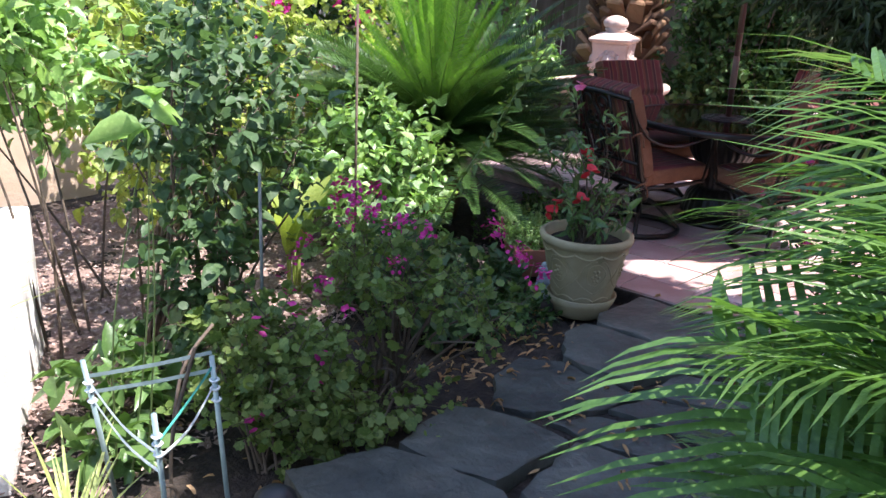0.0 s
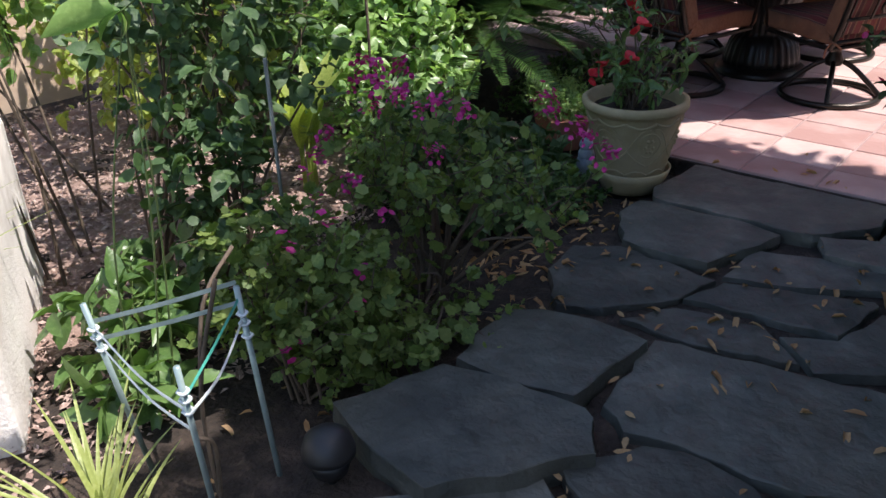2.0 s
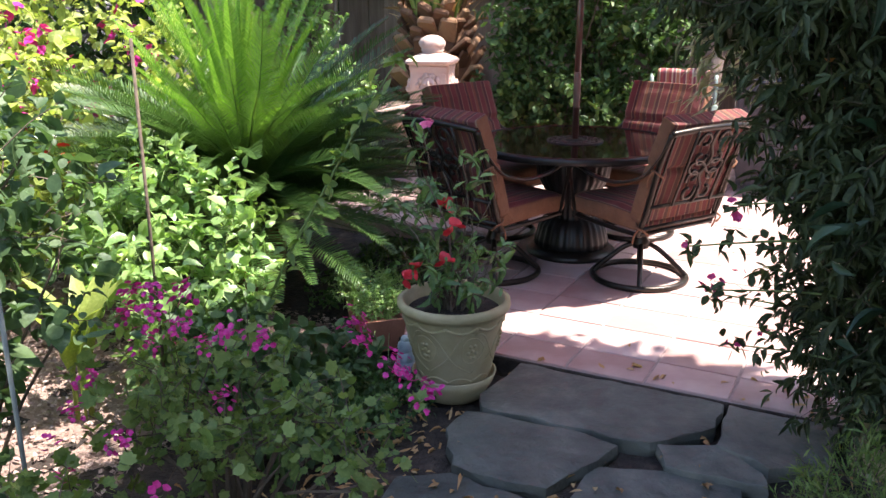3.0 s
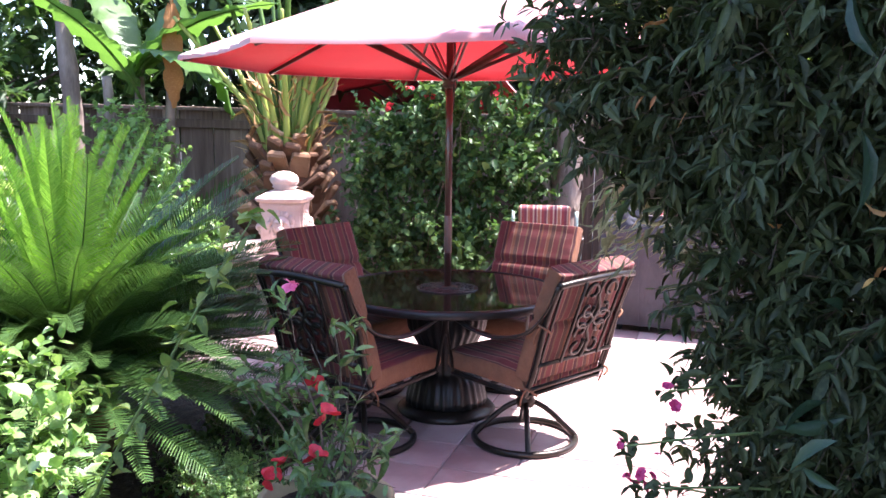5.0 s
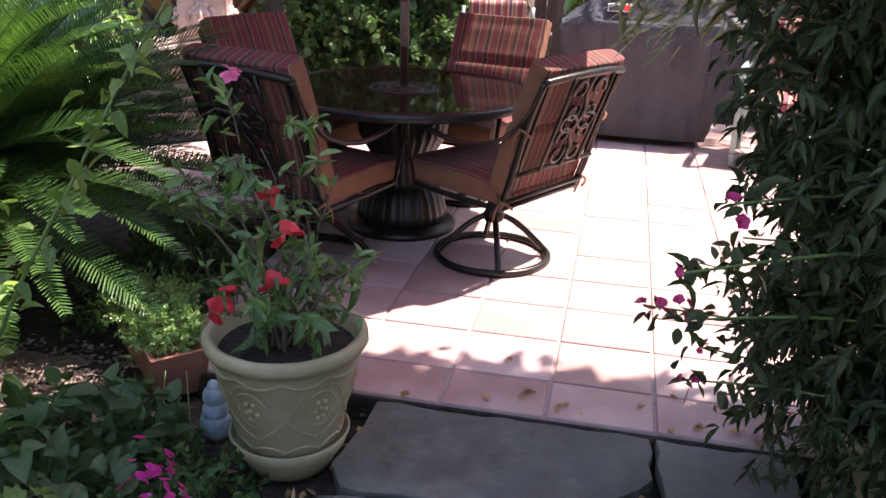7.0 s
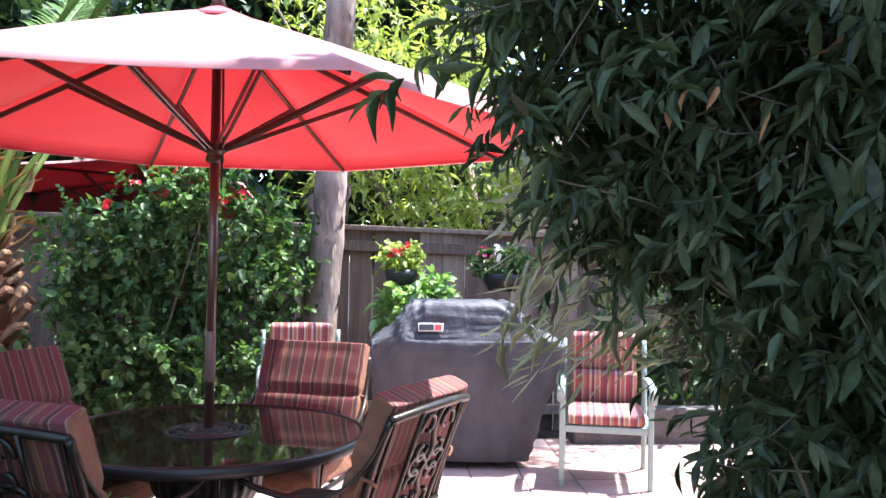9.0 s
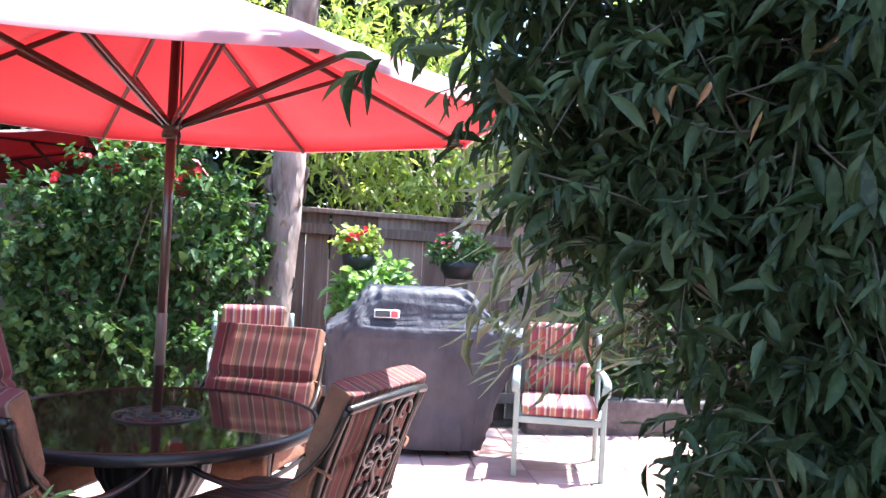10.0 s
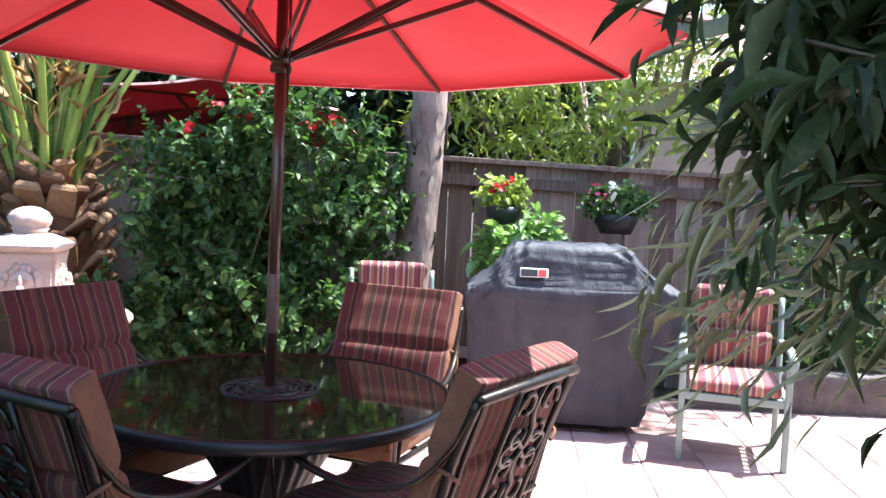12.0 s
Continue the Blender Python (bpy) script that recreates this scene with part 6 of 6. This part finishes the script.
def big_leaf_plant():
    top = thing("canna", "canna with broad bright yellow-green leaves", "plant", at=(-2.22, -1.12, -0.08))
    for k in range(9):
        az = k * 2.4
        n = 9
        ln_ = 0.5 * rng.uniform(0.7, 1.15)
        bm = bmesh.new()
        rows = []
        for i in range(n):
            t = i / (n - 1)
            w = 0.042 * math.sin(math.pi * (0.06 + 0.93 * t ** 0.8)) ** 0.9
            y, z = ln_ * t * (0.15 + 0.35 * t), 0.2 + ln_ * (1.0 * t - 0.25 * t * t)
            rows.append([bm.verts.new((-w, y, z + 0.25 * w)), bm.verts.new((0, y, z)), bm.verts.new((w, y, z + 0.25 * w))])
        for a, b in zip(rows, rows[1:]):
            bm.faces.new((a[0], a[1], b[1], b[0]))
            bm.faces.new((a[1], a[2], b[2], b[1]))
        tube(bm, [(0, 0, 0), (0, 0.004, 0.23)], 0.006, 5)
        ob = part("leaf", bm, YELLOW_LEAF, top, "", True)
        ob.matrix_basis = pose(0.03 * math.cos(az), 0.03 * math.sin(az), 0, 0, 0, math.degrees(az))


big_leaf_plant()


def spiky(at, name="spider_plant", n=34, ln=(0.22, 0.42), label="yellow-green grassy plant with pointed strap leaves"):
    top = thing(name, label, "plant", at=at)
    for k in range(n):
        az, tilt = rng.uniform(0, 360), rng.uniform(8, 65)
        L = rng.uniform(*ln)
        bm = bmesh.new()
        rows = []
        for i in range(8):
            t = i / 7
            w = 0.0095 * (1 - t) ** 0.6 + 0.0006
            y, z = L * t * (0.25 + 0.75 * t * tilt / 70), L * (t - 0.45 * t * t * tilt / 65)
            rows.append([bm.verts.new((-w, y, z)), bm.verts.new((0, y, z - 0.35 * w)), bm.verts.new((w, y, z))])
        for a, b in zip(rows, rows[1:]):
            bm.faces.new((a[0], a[1], b[1], b[0]))
            bm.faces.new((a[1], a[2], b[2], b[1]))
        ob = part("leaf", bm, SPIKE_LEAF, top, "", True)
        ob.matrix_basis = pose(rng.normal(0, 0.02), rng.normal(0, 0.02), 0, 0, 0, az)


spiky((-0.94, -2.90, -0.1), n=46, ln=(0.26, 0.48))
spiky((-2.0, -3.1, -0.1), "grass_clump", 60, (0.5, 0.85), "long grass growing behind the low wall")
spiky((-2.4, -2.9, -0.1), "grass_clump", 60, (0.5, 0.85), "long grass growing behind the low wall")


# ---- plant cage, rods, path light ----
def plant_cage():
    top = thing("plant_cage", "three green metal stakes tied with pale bands round a bare stem", "plant support", at=(0, 0, -0.1))
    feet = [(-1.11, -2.67), (-0.80, -2.69), (-0.83, -2.48)]
    heads = [(-1.09, -2.75, 0.57), (-0.735, -2.75, 0.55), (-0.86, -2.50, 0.58)]
    for f, h in zip(feet, heads):
        bm = bmesh.new()
        tube(bm, [(*f, -0.02), h], 0.0075, 8)
        part("stake", bm, STAKE, top, "", True)
    for i, j, z, mt in ((0, 1, 0.44, WHITE_BAND), (0, 1, 0.50, WHITE_BAND), (0, 2, 0.46, STAKE), (0, 2, 0.51, STAKE), (1, 2, 0.47, TEAL), (1, 2, 0.42, WHITE_BAND)):
        a = Vector((*feet[i], 0)).lerp(Vector(heads[i]), z / 0.56)
        b = Vector((*feet[j], 0)).lerp(Vector(heads[j]), (z + (0.06 if j == 2 else -0.07)) / 0.56)
        bm = bmesh.new()
        pts = curve([a, a.lerp(b, 0.5) - Vector((0, 0, 0.03 if mt is WHITE_BAND else 0.004)), b], 8)
        w = Vector((0, 0, 0.006))
        vs = [[bm.verts.new(p + w), bm.verts.new(p + Vector((0.002, 0.002, 0))), bm.verts.new(p - w), bm.verts.new(p - Vector((0.002, 0.002, 0)))] for p in pts]
        for q, r in zip(vs, vs[1:]):
            for k in range(4):
                bm.faces.new((q[k], q[(k + 1) % 4], r[(k + 1) % 4], r[k]))
        part("band", bm, mt, top)
    for f, h in zip(feet, heads):
        bm = bmesh.new()
        for z in (0.44, 0.475, 0.5):
            c = Vector((*f, 0)).lerp(Vector(h), z / 0.57)
            tube(bm, [c + Vector((0.0115 * math.cos(a), 0.0115 * math.sin(a), 0.002 * math.sin(3 * a))) for a in np.linspace(0, 6.283, 13)[:-1]], 0.004, 5, closed=True)
        part("knot", bm, WHITE_BAND, top, "", True)


WHITE_BAND = material("pale_tie", [(0.5, 0.55, 0.56), (0.66, 0.7, 0.7)], scale=30, rough=0.6)
plant_cage()
bm = bmesh.new()
for a, b, c_ in (((-0.90, -2.62, -0.12), (-0.93, -2.6, 0.2), (-0.86, -2.55, 0.52)), ((-0.90, -2.62, -0.12), (-0.86, -2.63, 0.1), (-0.87, -2.66, 0.14)), ((-0.93, -2.6, 0.2), (-0.98, -2.52, 0.4), (-1.0, -2.4, 0.5))):
    tube(bm, curve([a, b, c_], 6), 0.0055, 6)
tagged(finish("bare_stem", bm, STEM, None, "", True), "bare brown woody stem inside the stakes", "plant")
for x, y, h, mt, lb in ((-1.36, -1.96, 0.82, ROD, "thin grey metal rod pushed into the bed"), (-1.9, -1.0, 1.35, STEM, "thin dark plant stake")):
    bm = bmesh.new()
    tube(bm, [(0, 0, -0.03), (0.01, 0.0, h + 0.1)], 0.006, 8)
    ob = finish("garden_stake", bm, mt, None, "", True)
    ob.matrix_world = pose(x, y, -0.1)
    tagged(ob, lb, "stake")


def path_light():
    top = thing("path_light", "black mushroom-shaped garden path light", "garden light", at=(-0.70, -2.42, -0.1))
    bm = bmesh.new()
    lathe(bm, [(0.012, 0.0), (0.012, 0.06), (0.045, 0.07), (0.055, 0.10), (0.056, 0.115)], 28)
    part("stem", bm, BLACK, top, "", True)
    bm = bmesh.new()
    lathe(bm, [(0.048, 0.112), (0.05, 0.13)], 24)
    part("lens", bm, WHITE, top, "pale light ring", True)
    bm = bmesh.new()
    lathe(bm, [(0.06, 0.122), (0.068, 0.125), (0.068, 0.14), (0.058, 0.172), (0.034, 0.192), (0.01, 0.198)], 32)
    part("cap", bm, BLACK, top, "", True)


path_light()

# ---- plants along the fence ----
hedge = shrub("hedge_shrub", "dense green climbing shrub with red trumpet flowers on the fence", "shrub",
              [(-2.35, 4.4, 0.9, 0.62, 0.42, 0.92, 470), (-2.05, 4.2, 1.75, 0.35, 0.28, 0.3, 60), (-2.65, 4.3, 1.35, 0.4, 0.34, 0.45, 95), (-1.85, 4.5, 1.35, 0.65, 0.4, 0.72, 300), (-2.75, 4.25, 0.35, 0.55, 0.5, 0.42, 190), (-1.65, 4.3, 0.4, 0.5, 0.45, 0.5, 190), (-1.4, 4.75, 1.3, 0.32, 0.3, 0.6, 90), (-2.2, 4.0, 0.6, 0.5, 0.2, 0.5, 50)],
              [(-2.2, 4.45), (-1.9, 4.5), (-2.4, 4.4)], 0.056, 0.038, HEDGE_LEAF, STEM, per=14, twig=0.3, canes=30, cane_r=0.01, shell=0.4)
trump = flower_mesh("flower", RED_PETAL, 5, 0.032, 0.7, 3, 0.02)
put_flowers(hedge, trump, [(-2.3, 4.1, 1.85), (-2.15, 4.15, 1.78), (-1.95, 4.2, 1.9), (-1.75, 4.2, 1.75), (-2.5, 4.15, 1.7), (-1.6, 4.25, 1.8), (-2.05, 4.1, 1.95)], "flower", (0.8, 1.3), "red trumpet flower")
shrub("fence_shrub", "bright leafy shrub beside the fountain", "shrub", [(-4.35, 3.75, 0.42, 0.5, 0.4, 0.45, 420), (-5.2, 4.2, 0.9, 0.6, 0.4, 0.9, 420)], [(-4.35, 3.75)], 0.06, 0.042, BRIGHT_LEAF, GREEN_STEM, per=8, twig=0.16, canes=14, cane_r=0.006)


def date_palm(at):
    top = thing("date_palm", "stout palm with rough cut leaf bases and green upright fronds", "palm", at=at)
    bm = bmesh.new()
    lathe(bm, [(0.30, 0.0), (0.35, 0.3), (0.37, 0.7), (0.34, 1.0), (0.27, 1.3), (0.2, 1.45)], 28)
    part("trunk", bm, PALM_BOOT, top, "", True)
    bm = bmesh.new()
    prof = [(-0.075, 0, 0), (0.075, 0, 0), (0.055, 0.11, 0.12), (-0.055, 0.11, 0.12)]
    back = [(-0.05, -0.03, 0), (0.05, -0.03, 0), (0.045, 0.075, 0.15), (-0.045, 0.075, 0.15)]
    a = [bm.verts.new(p) for p in prof]
    b = [bm.verts.new(p) for p in back]
    bm.faces.new(a)
    bm.faces.new(b[::-1])
    for j in range(4):
        bm.faces.new((a[j], a[(j + 1) % 4], b[(j + 1) % 4], b[j]))
    bmesh.ops.bevel(bm, geom=list(bm.edges), offset=0.012, segments=1, affect="EDGES")
    boot = bpy.data.meshes.new("leaf_base")
    bm.to_mesh(boot)
    bm.free()
    boot.materials.append(PALM_BOOT)
    for k in range(130):
        z = 0.12 + 1.28 * k / 130
        r = float(np.interp(z, [0, 0.3, 0.7, 1.0, 1.3, 1.45], [0.30, 0.35, 0.37, 0.34, 0.27, 0.2])) - 0.01
        az = k * 137.508
        share("leaf_base", boot, top, Matrix.Translation((r * math.cos(radians(az)), r * math.sin(radians(az)), z)) @ pose(0, 0, 0, 0, 0, az - 90) @ pose(0, 0, 0, rng.uniform(-18, 14), rng.normal(0, 12), rng.normal(0, 10)) @ Matrix.Scale(rng.uniform(0.85, 1.6), 4))
    kinds = [frond_mesh("frond", 3.2, 64, 0.45, 0.024, 0.25, fl, 0.25, PALM_LEAF, 0.58, 0.6, 0.05, rachis=0.036) for fl in (0.18, 0.3, 0.42)]
    for k in range(9):
        t = k / 9
        az = k * 137.5 + 20
        share("frond", kinds[k % 3], top, Matrix.Translation((0.15 * math.cos(radians(az + 90)) * (0.4 + t), 0.15 * math.sin(radians(az + 90)) * (0.4 + t), 1.40 - 0.1 * t)) @ pose(0, 0, 0, 0, 0, az) @ pose(0, 0, 0, 80 - 26 * t + rng.normal(0, 3), 0, 0) @ pose(0, 0, 0, 0, rng.normal(0, 20), 0))
    for k in range(15):
        az = k * 2.4
        r = rng.uniform(0.08, 0.2)
        q = rng.uniform(0.15, 0.85)
        bm = bmesh.new()
        tube(bm, curve([(r * math.cos(az), r * math.sin(az), 1.3), ((r + q * 0.25) * math.cos(az), (r + q * 0.25) * math.sin(az), 1.8), ((r + q) * math.cos(az), (r + q) * math.sin(az), 2.6)], 6), [0.04 - 0.002 * j for j in range(13)], 7)
        part("petiole", bm, PETIOLE, top, "yellow-green leaf stalk", True)
    n = 260
    az = rng.uniform(0, 6.28, n)
    r = rng.uniform(0.1, 0.42, n)
    z = rng.uniform(1.35, 2.3, n)
    leaves("spine", np.stack([r * np.cos(az), r * np.sin(az), z], 1), np.stack([np.cos(az + rng.normal(0, 0.9, n)), np.sin(az + rng.normal(0, 0.9, n)), rng.uniform(0.2, 1.6, n)], 1), rng.normal(size=(n, 3)), rng.uniform(0.1, 0.34, n), rng.uniform(0.006, 0.012, n), DRY, top, LANCE, "dry brown spines and fibres")


date_palm((-3.68, 4.55, -0.1))


def eucalyptus(at):
    top = thing("eucalyptus", "tall pale-barked tree trunk standing before the fence", "tree", at=at)
    bm = bmesh.new()
    pts = curve([(0, 0, -0.05), (-0.02, 0, 0.7), (0.04, 0.02, 1.6), (0.07, 0.02, 2.4), (0.12, 0, 3.6), (0.2, 0.05, 5.2), (0.1, 0.1, 7.0)], 6)
    tube(bm, pts, [0.15 - 0.05 * k / (len(pts) - 1) + 0.006 * math.sin(k * 2.2) for k in range(len(pts))], 20)
    for v in bm.verts:
        v.co += Vector((noise.noise(v.co * 5), noise.noise(v.co * 5 + Vector((7, 0, 0))), 0)) * 0.012
    part("trunk", bm, EUC, top, "pale flaking trunk", True)
    n = 110
    az, z = rng.uniform(0, 6.283, n), rng.uniform(0.4, 3.6, n)
    out = np.stack([np.cos(az), np.sin(az), np.zeros(n)], 1)
    mid = np.stack([np.interp(z, [0, 0.7, 1.6, 2.4, 3.6], [0, -0.02, 0.04, 0.07, 0.12]), np.full(n, 0.01), z], 1)
    leaves("bark_flake", mid + out * (0.148 - 0.007 * z)[:, None], np.stack([rng.normal(0, 0.12, n), rng.normal(0, 0.12, n), -np.ones(n)], 1), out, rng.uniform(0.06, 0.26, n), rng.uniform(0.025, 0.075, n), BARK, top, OVAL, "brown flakes of loose bark", "stuff")
    bm = bmesh.new()
    for a, h in ((0.3, 3.8), (0.05, 4.2), (2.2, 4.4), (4.0, 4.9), (5.3, 5.4)):
        tube(bm, curve([(0.13, 0, h), (0.13 + 0.7 * math.cos(a), 0.7 * math.sin(a), h + 0.7), (0.13 + 1.6 * math.cos(a), 1.6 * math.sin(a), h + 1.3)], 5), [0.05 - 0.004 * j for j in range(11)], 8)
    part("limbs", bm, EUC, top, "", True)
    # out-of-view crown patches added to dapple the grill and shade the patio back
    p, o = in_blobs([(0.3, 1.0, 6.4, 1.5, 0.9, 0.9, 260), (3.7, 1.1, 5.5, 1.5, 1.3, 0.6, 420), (2.5, 0.0, 5.2, 1.9, 0.34, 0.28, 60)], 0.1)
    m = np.repeat(p, 8, 0) + rng.normal(0, 0.12, (len(p) * 8, 3))
    leaves("crown", m, rng.normal(0, 0.5, m.shape) - np.array([0, 0, 0.9]), rng.normal(size=m.shape), 0.17, 0.045, HEDGE_LEAF, top, SIMPLE)


eucalyptus((-1.10, 4.92, -0.1))


def hanging_basket(at, r, leaf_mat, blob, flower_me, spots, label, flower_label):
    top = thing("hanging_planter", "black half-round planter hung on the fence", "planter", at=at)
    bm = bmesh.new()
    lathe(bm, [(r * 0.7, -0.09), (r * 0.95, 0.0), (r, 0.05), (r * 0.93, 0.05), (r * 0.85, 0.02), (r * 0.3, 0.02)], 24)
    part("bowl", bm, BLACK, top, "", True)
    bm = bmesh.new()
    tube(bm, curve([(0, 0.0, 0.03), (0, r * 0.7, 0.12), (0, r * 1.1 + 0.25, 0.16)], 5), 0.006, 6)
    part("bracket", bm, BLACK, top, "", True)
    pl = shrub("basket_flowers", label, "plant", [(at[0], at[1], at[2] + 0.12, *blob)], [(at[0], at[1])], 0.045, 0.03, leaf_mat, GREEN_STEM, per=7, twig=0.12, floor=at[2] + 0.02, canes=6, cane_r=0.003, up=0.4)
    put_flowers(pl, flower_me, [(at[0] + x, at[1] + y, at[2] + z) for x, y, z in spots], "flower", (0.8, 1.3), flower_label)


hanging_basket((-0.47, 4.86, 1.24), 0.13, YELLOW_LEAF, (0.17, 0.13, 0.15, 110), red, [(-0.02, -0.13, 0.2), (0.04, -0.12, 0.22), (-0.05, -0.12, 0.17)], "yellow-green basket plant with orange-red flowers", "orange-red flower")
hanging_basket((0.35, 5.05, 1.22), 0.16, HEDGE_LEAF, (0.26, 0.15, 0.14, 130), mag, [(-0.2, -0.15, 0.2), (-0.16, -0.14, 0.25), (-0.1, -0.14, 0.18)], "trailing basket plant with magenta and white flowers", "magenta flower")
white = flower_mesh("flower", WHITE_PETAL, 5, 0.035, 0.2, 3, 0.02)
put_flowers(bpy.data.objects["basket_flowers.001"], white, [(0.28, 4.88, 1.47), (0.3, 4.87, 1.44)], "flower", (0.8, 1.2), "white flower")
shrub("citrus", "young bright-leaved shrub behind the grill", "shrub", [(-0.42, 4.72, 0.95, 0.24, 0.16, 0.22, 60), (-0.25, 4.7, 1.1, 0.16, 0.14, 0.14, 40)], [(-0.4, 4.75)], 0.085, 0.045, BRIGHT_LEAF, GREEN_STEM, per=6, twig=0.18, canes=8, cane_r=0.006)
shrub("bed_shrub", "shaded leafy shrub in the raised bed", "shrub", [(1.9, 5.1, 0.75, 0.8, 0.35, 0.6, 420)], [(1.9, 5.1)], 0.06, 0.04, ROSE_LEAF, GREEN_STEM, per=7, twig=0.18, canes=12, cane_r=0.006)


def banana(at):
    top = thing("banana_plant", "banana plant with torn green leaves and one hanging brown leaf", "banana plant", at=at)
    for k in range(3):
        bm = bmesh.new()
        tube(bm, curve([(0.2 * k - 0.2, 0.1 * k, 0), (0.22 * k - 0.2, 0.1 * k, 1.0), (0.3 * k - 0.28, 0.1 * k, 2.1)], 5), [0.085 - 0.004 * j for j in range(11)], 12)
        part("stem", bm, BARK, top, "", True)

    def blade(m, mat, ln_, w0, sag, lb="", torn=0.1):
        bm = bmesh.new()
        rows = []
        for i in range(22):
            t = i / 21
            w = w0 * math.sin(math.pi * (0.05 + 0.93 * t)) ** 0.6 * (1 + torn * noise.noise(Vector((t * 14 + 40 * (torn > 0.3) * t, w0, 0))))
            y, z = ln_ * t, -sag * t * t
            rows.append([bm.verts.new((-w, y, z - 0.12 * w + (0.03 + 0.12 * w0 * (torn > 0.3)) * math.sin(i * 1.9))), bm.verts.new((-w * 0.5, y, z + 0.06 * w)), bm.verts.new((0, y, z)), bm.verts.new((w * 0.5, y, z + 0.06 * w)), bm.verts.new((w, y, z - 0.12 * w + 0.03 * math.sin(i * 2.3)))])
        for a, b in zip(rows, rows[1:]):
            for j in range(4):
                bm.faces.new((a[j], a[j + 1], b[j + 1], b[j]))
        tube(bm, [(0, ln_ * t, -sag * t * t - 0.012) for t in np.linspace(-0.12, 0.98, 12)], [0.02 - 0.0014 * j for j in range(12)], 6)
        ob = part("leaf", bm, mat, top, lb, True)
        ob.matrix_basis = m
    for az, tl, z, ln_, mt, sag in ((-20, 65, 2.1, 1.5, BANANA, 0.4), (60, 60, 2.2, 1.5, BANANA, 0.5), (-100, 48, 2.1, 1.6, BANANA, 0.9), (170, 55, 2.0, 1.4, BANANA, 0.6), (-60, 15, 2.25, 1.1, BANANA, 0.9), (-120, 25, 2.2, 1.3, BANANA, 0.8)):
        blade(Matrix.Translation((0.05, 0, z)) @ pose(0, 0, 0, 0, 0, az) @ pose(0, 0, 0, tl, 0, 0), mt, ln_, 0.2, sag)
    blade(Matrix.Translation((0.55, -0.1, 2.75)) @ pose(0, 0, 0, 0, 0, -150) @ pose(0, 0, 0, -80, 0, 0), WITHERED, 0.95, 0.10, 0.12, "withered brown leaf hanging down", 0.55)
    blade(Matrix.Translation((0.6, -0.05, 2.8)) @ pose(0, 0, 0, 0, 0, -70) @ pose(0, 0, 0, -70, 30, 0), BANANA, 1.3, 0.17, 0.1)


banana((-5.25, 4.35, -0.1))

# ---- trees beyond the fence ----
for k, (bl, rt, lf, lw, mt, lb) in enumerate((
        ([(0.1, 7.0, 2.6, 1.5, 0.8, 1.2, 520), (1.6, 7.4, 3.4, 1.6, 0.9, 1.4, 330), (-0.9, 7.6, 3.2, 1.2, 0.8, 1.5, 240), (0.4, 8.2, 4.6, 3.2, 1.2, 1.2, 260)], (0.6, 7.3), 0.115, 0.042, YELLOW_LEAF, "drooping yellow-green tree beyond the fence"),
        ([(3.6, 6.8, 2.6, 1.5, 0.9, 1.8, 420)], (3.6, 6.9), 0.14, 0.05, HEDGE_LEAF, "dense green tree beyond the fence corner"),
        ([(-6.4, 7.6, 2.6, 1.9, 1.0, 2.4, 600), (-4.3, 8.0, 2.4, 1.7, 1.0, 2.2, 1000), (-5.4, 8.8, 5.0, 3.0, 1.2, 2.0, 450)], (-5.4, 7.8), 0.22, 0.12, FAR_LEAF, "dark broad tree beyond the fence"),
        ([(-2.6, 9.3, 3.0, 1.8, 1.0, 2.6, 1300), (-0.6, 9.8, 3.6, 1.5, 1.0, 2.6, 900), (-1.6, 10.4, 5.6, 3.0, 1.2, 2.0, 900)], (-2.2, 9.5), 0.22, 0.12, FAR_LEAF, "dark green tree behind the neighbour's umbrella"),
        ([(-7.6, 6.4, 2.4, 1.5, 0.9, 2.2, 600), (-8.3, 4.2, 2.0, 1.4, 1.8, 2.2, 700), (-7.6, 1.2, 1.9, 1.4, 1.8, 1.9, 700), (-7.8, -2.4, 1.9, 1.5, 2.2, 1.9, 700)], (-8.0, 1.6), 0.18, 0.09, HEDGE_LEAF, "tall green hedge trees beyond the side wall"))):
    shrub("tree", lb, "tree", bl, [rt], lf, lw, mt, BARK, per=11, twig=0.45, shape=SIMPLE, droop=0.35 if k == 0 else 0.1, shell=0.35, canes=14, cane_r=0.05, leaf_name="crown")
bm = bmesh.new()
pts = curve([(0, 0, -0.05), (0.05, 0, 1.5), (-0.02, 0, 3.0), (0.1, 0, 5.5)], 6)
tube(bm, pts, [0.105 - 0.002 * k for k in range(len(pts))], 14)
for v in bm.verts:
    v.co += Vector((noise.noise(v.co * 6), noise.noise(v.co * 6 + Vector((3, 0, 0))), 0)) * 0.02
old = thing("old_tree", "rough brown tree standing by the fence corner", "tree", at=(-6.2, 4.6, -0.1))
part("trunk", bm, BARK, old, "", True)
p, o = in_blobs([(0.1, 0, 5.6, 1.6, 1.4, 1.3, 300)], 0.3)
m = np.repeat(p, 9, 0) + rng.normal(0, 0.16, (len(p) * 9, 3))
leaves("crown", m, rng.normal(0, 0.6, m.shape), rng.normal(size=m.shape), 0.16, 0.08, FAR_LEAF, old, SIMPLE)
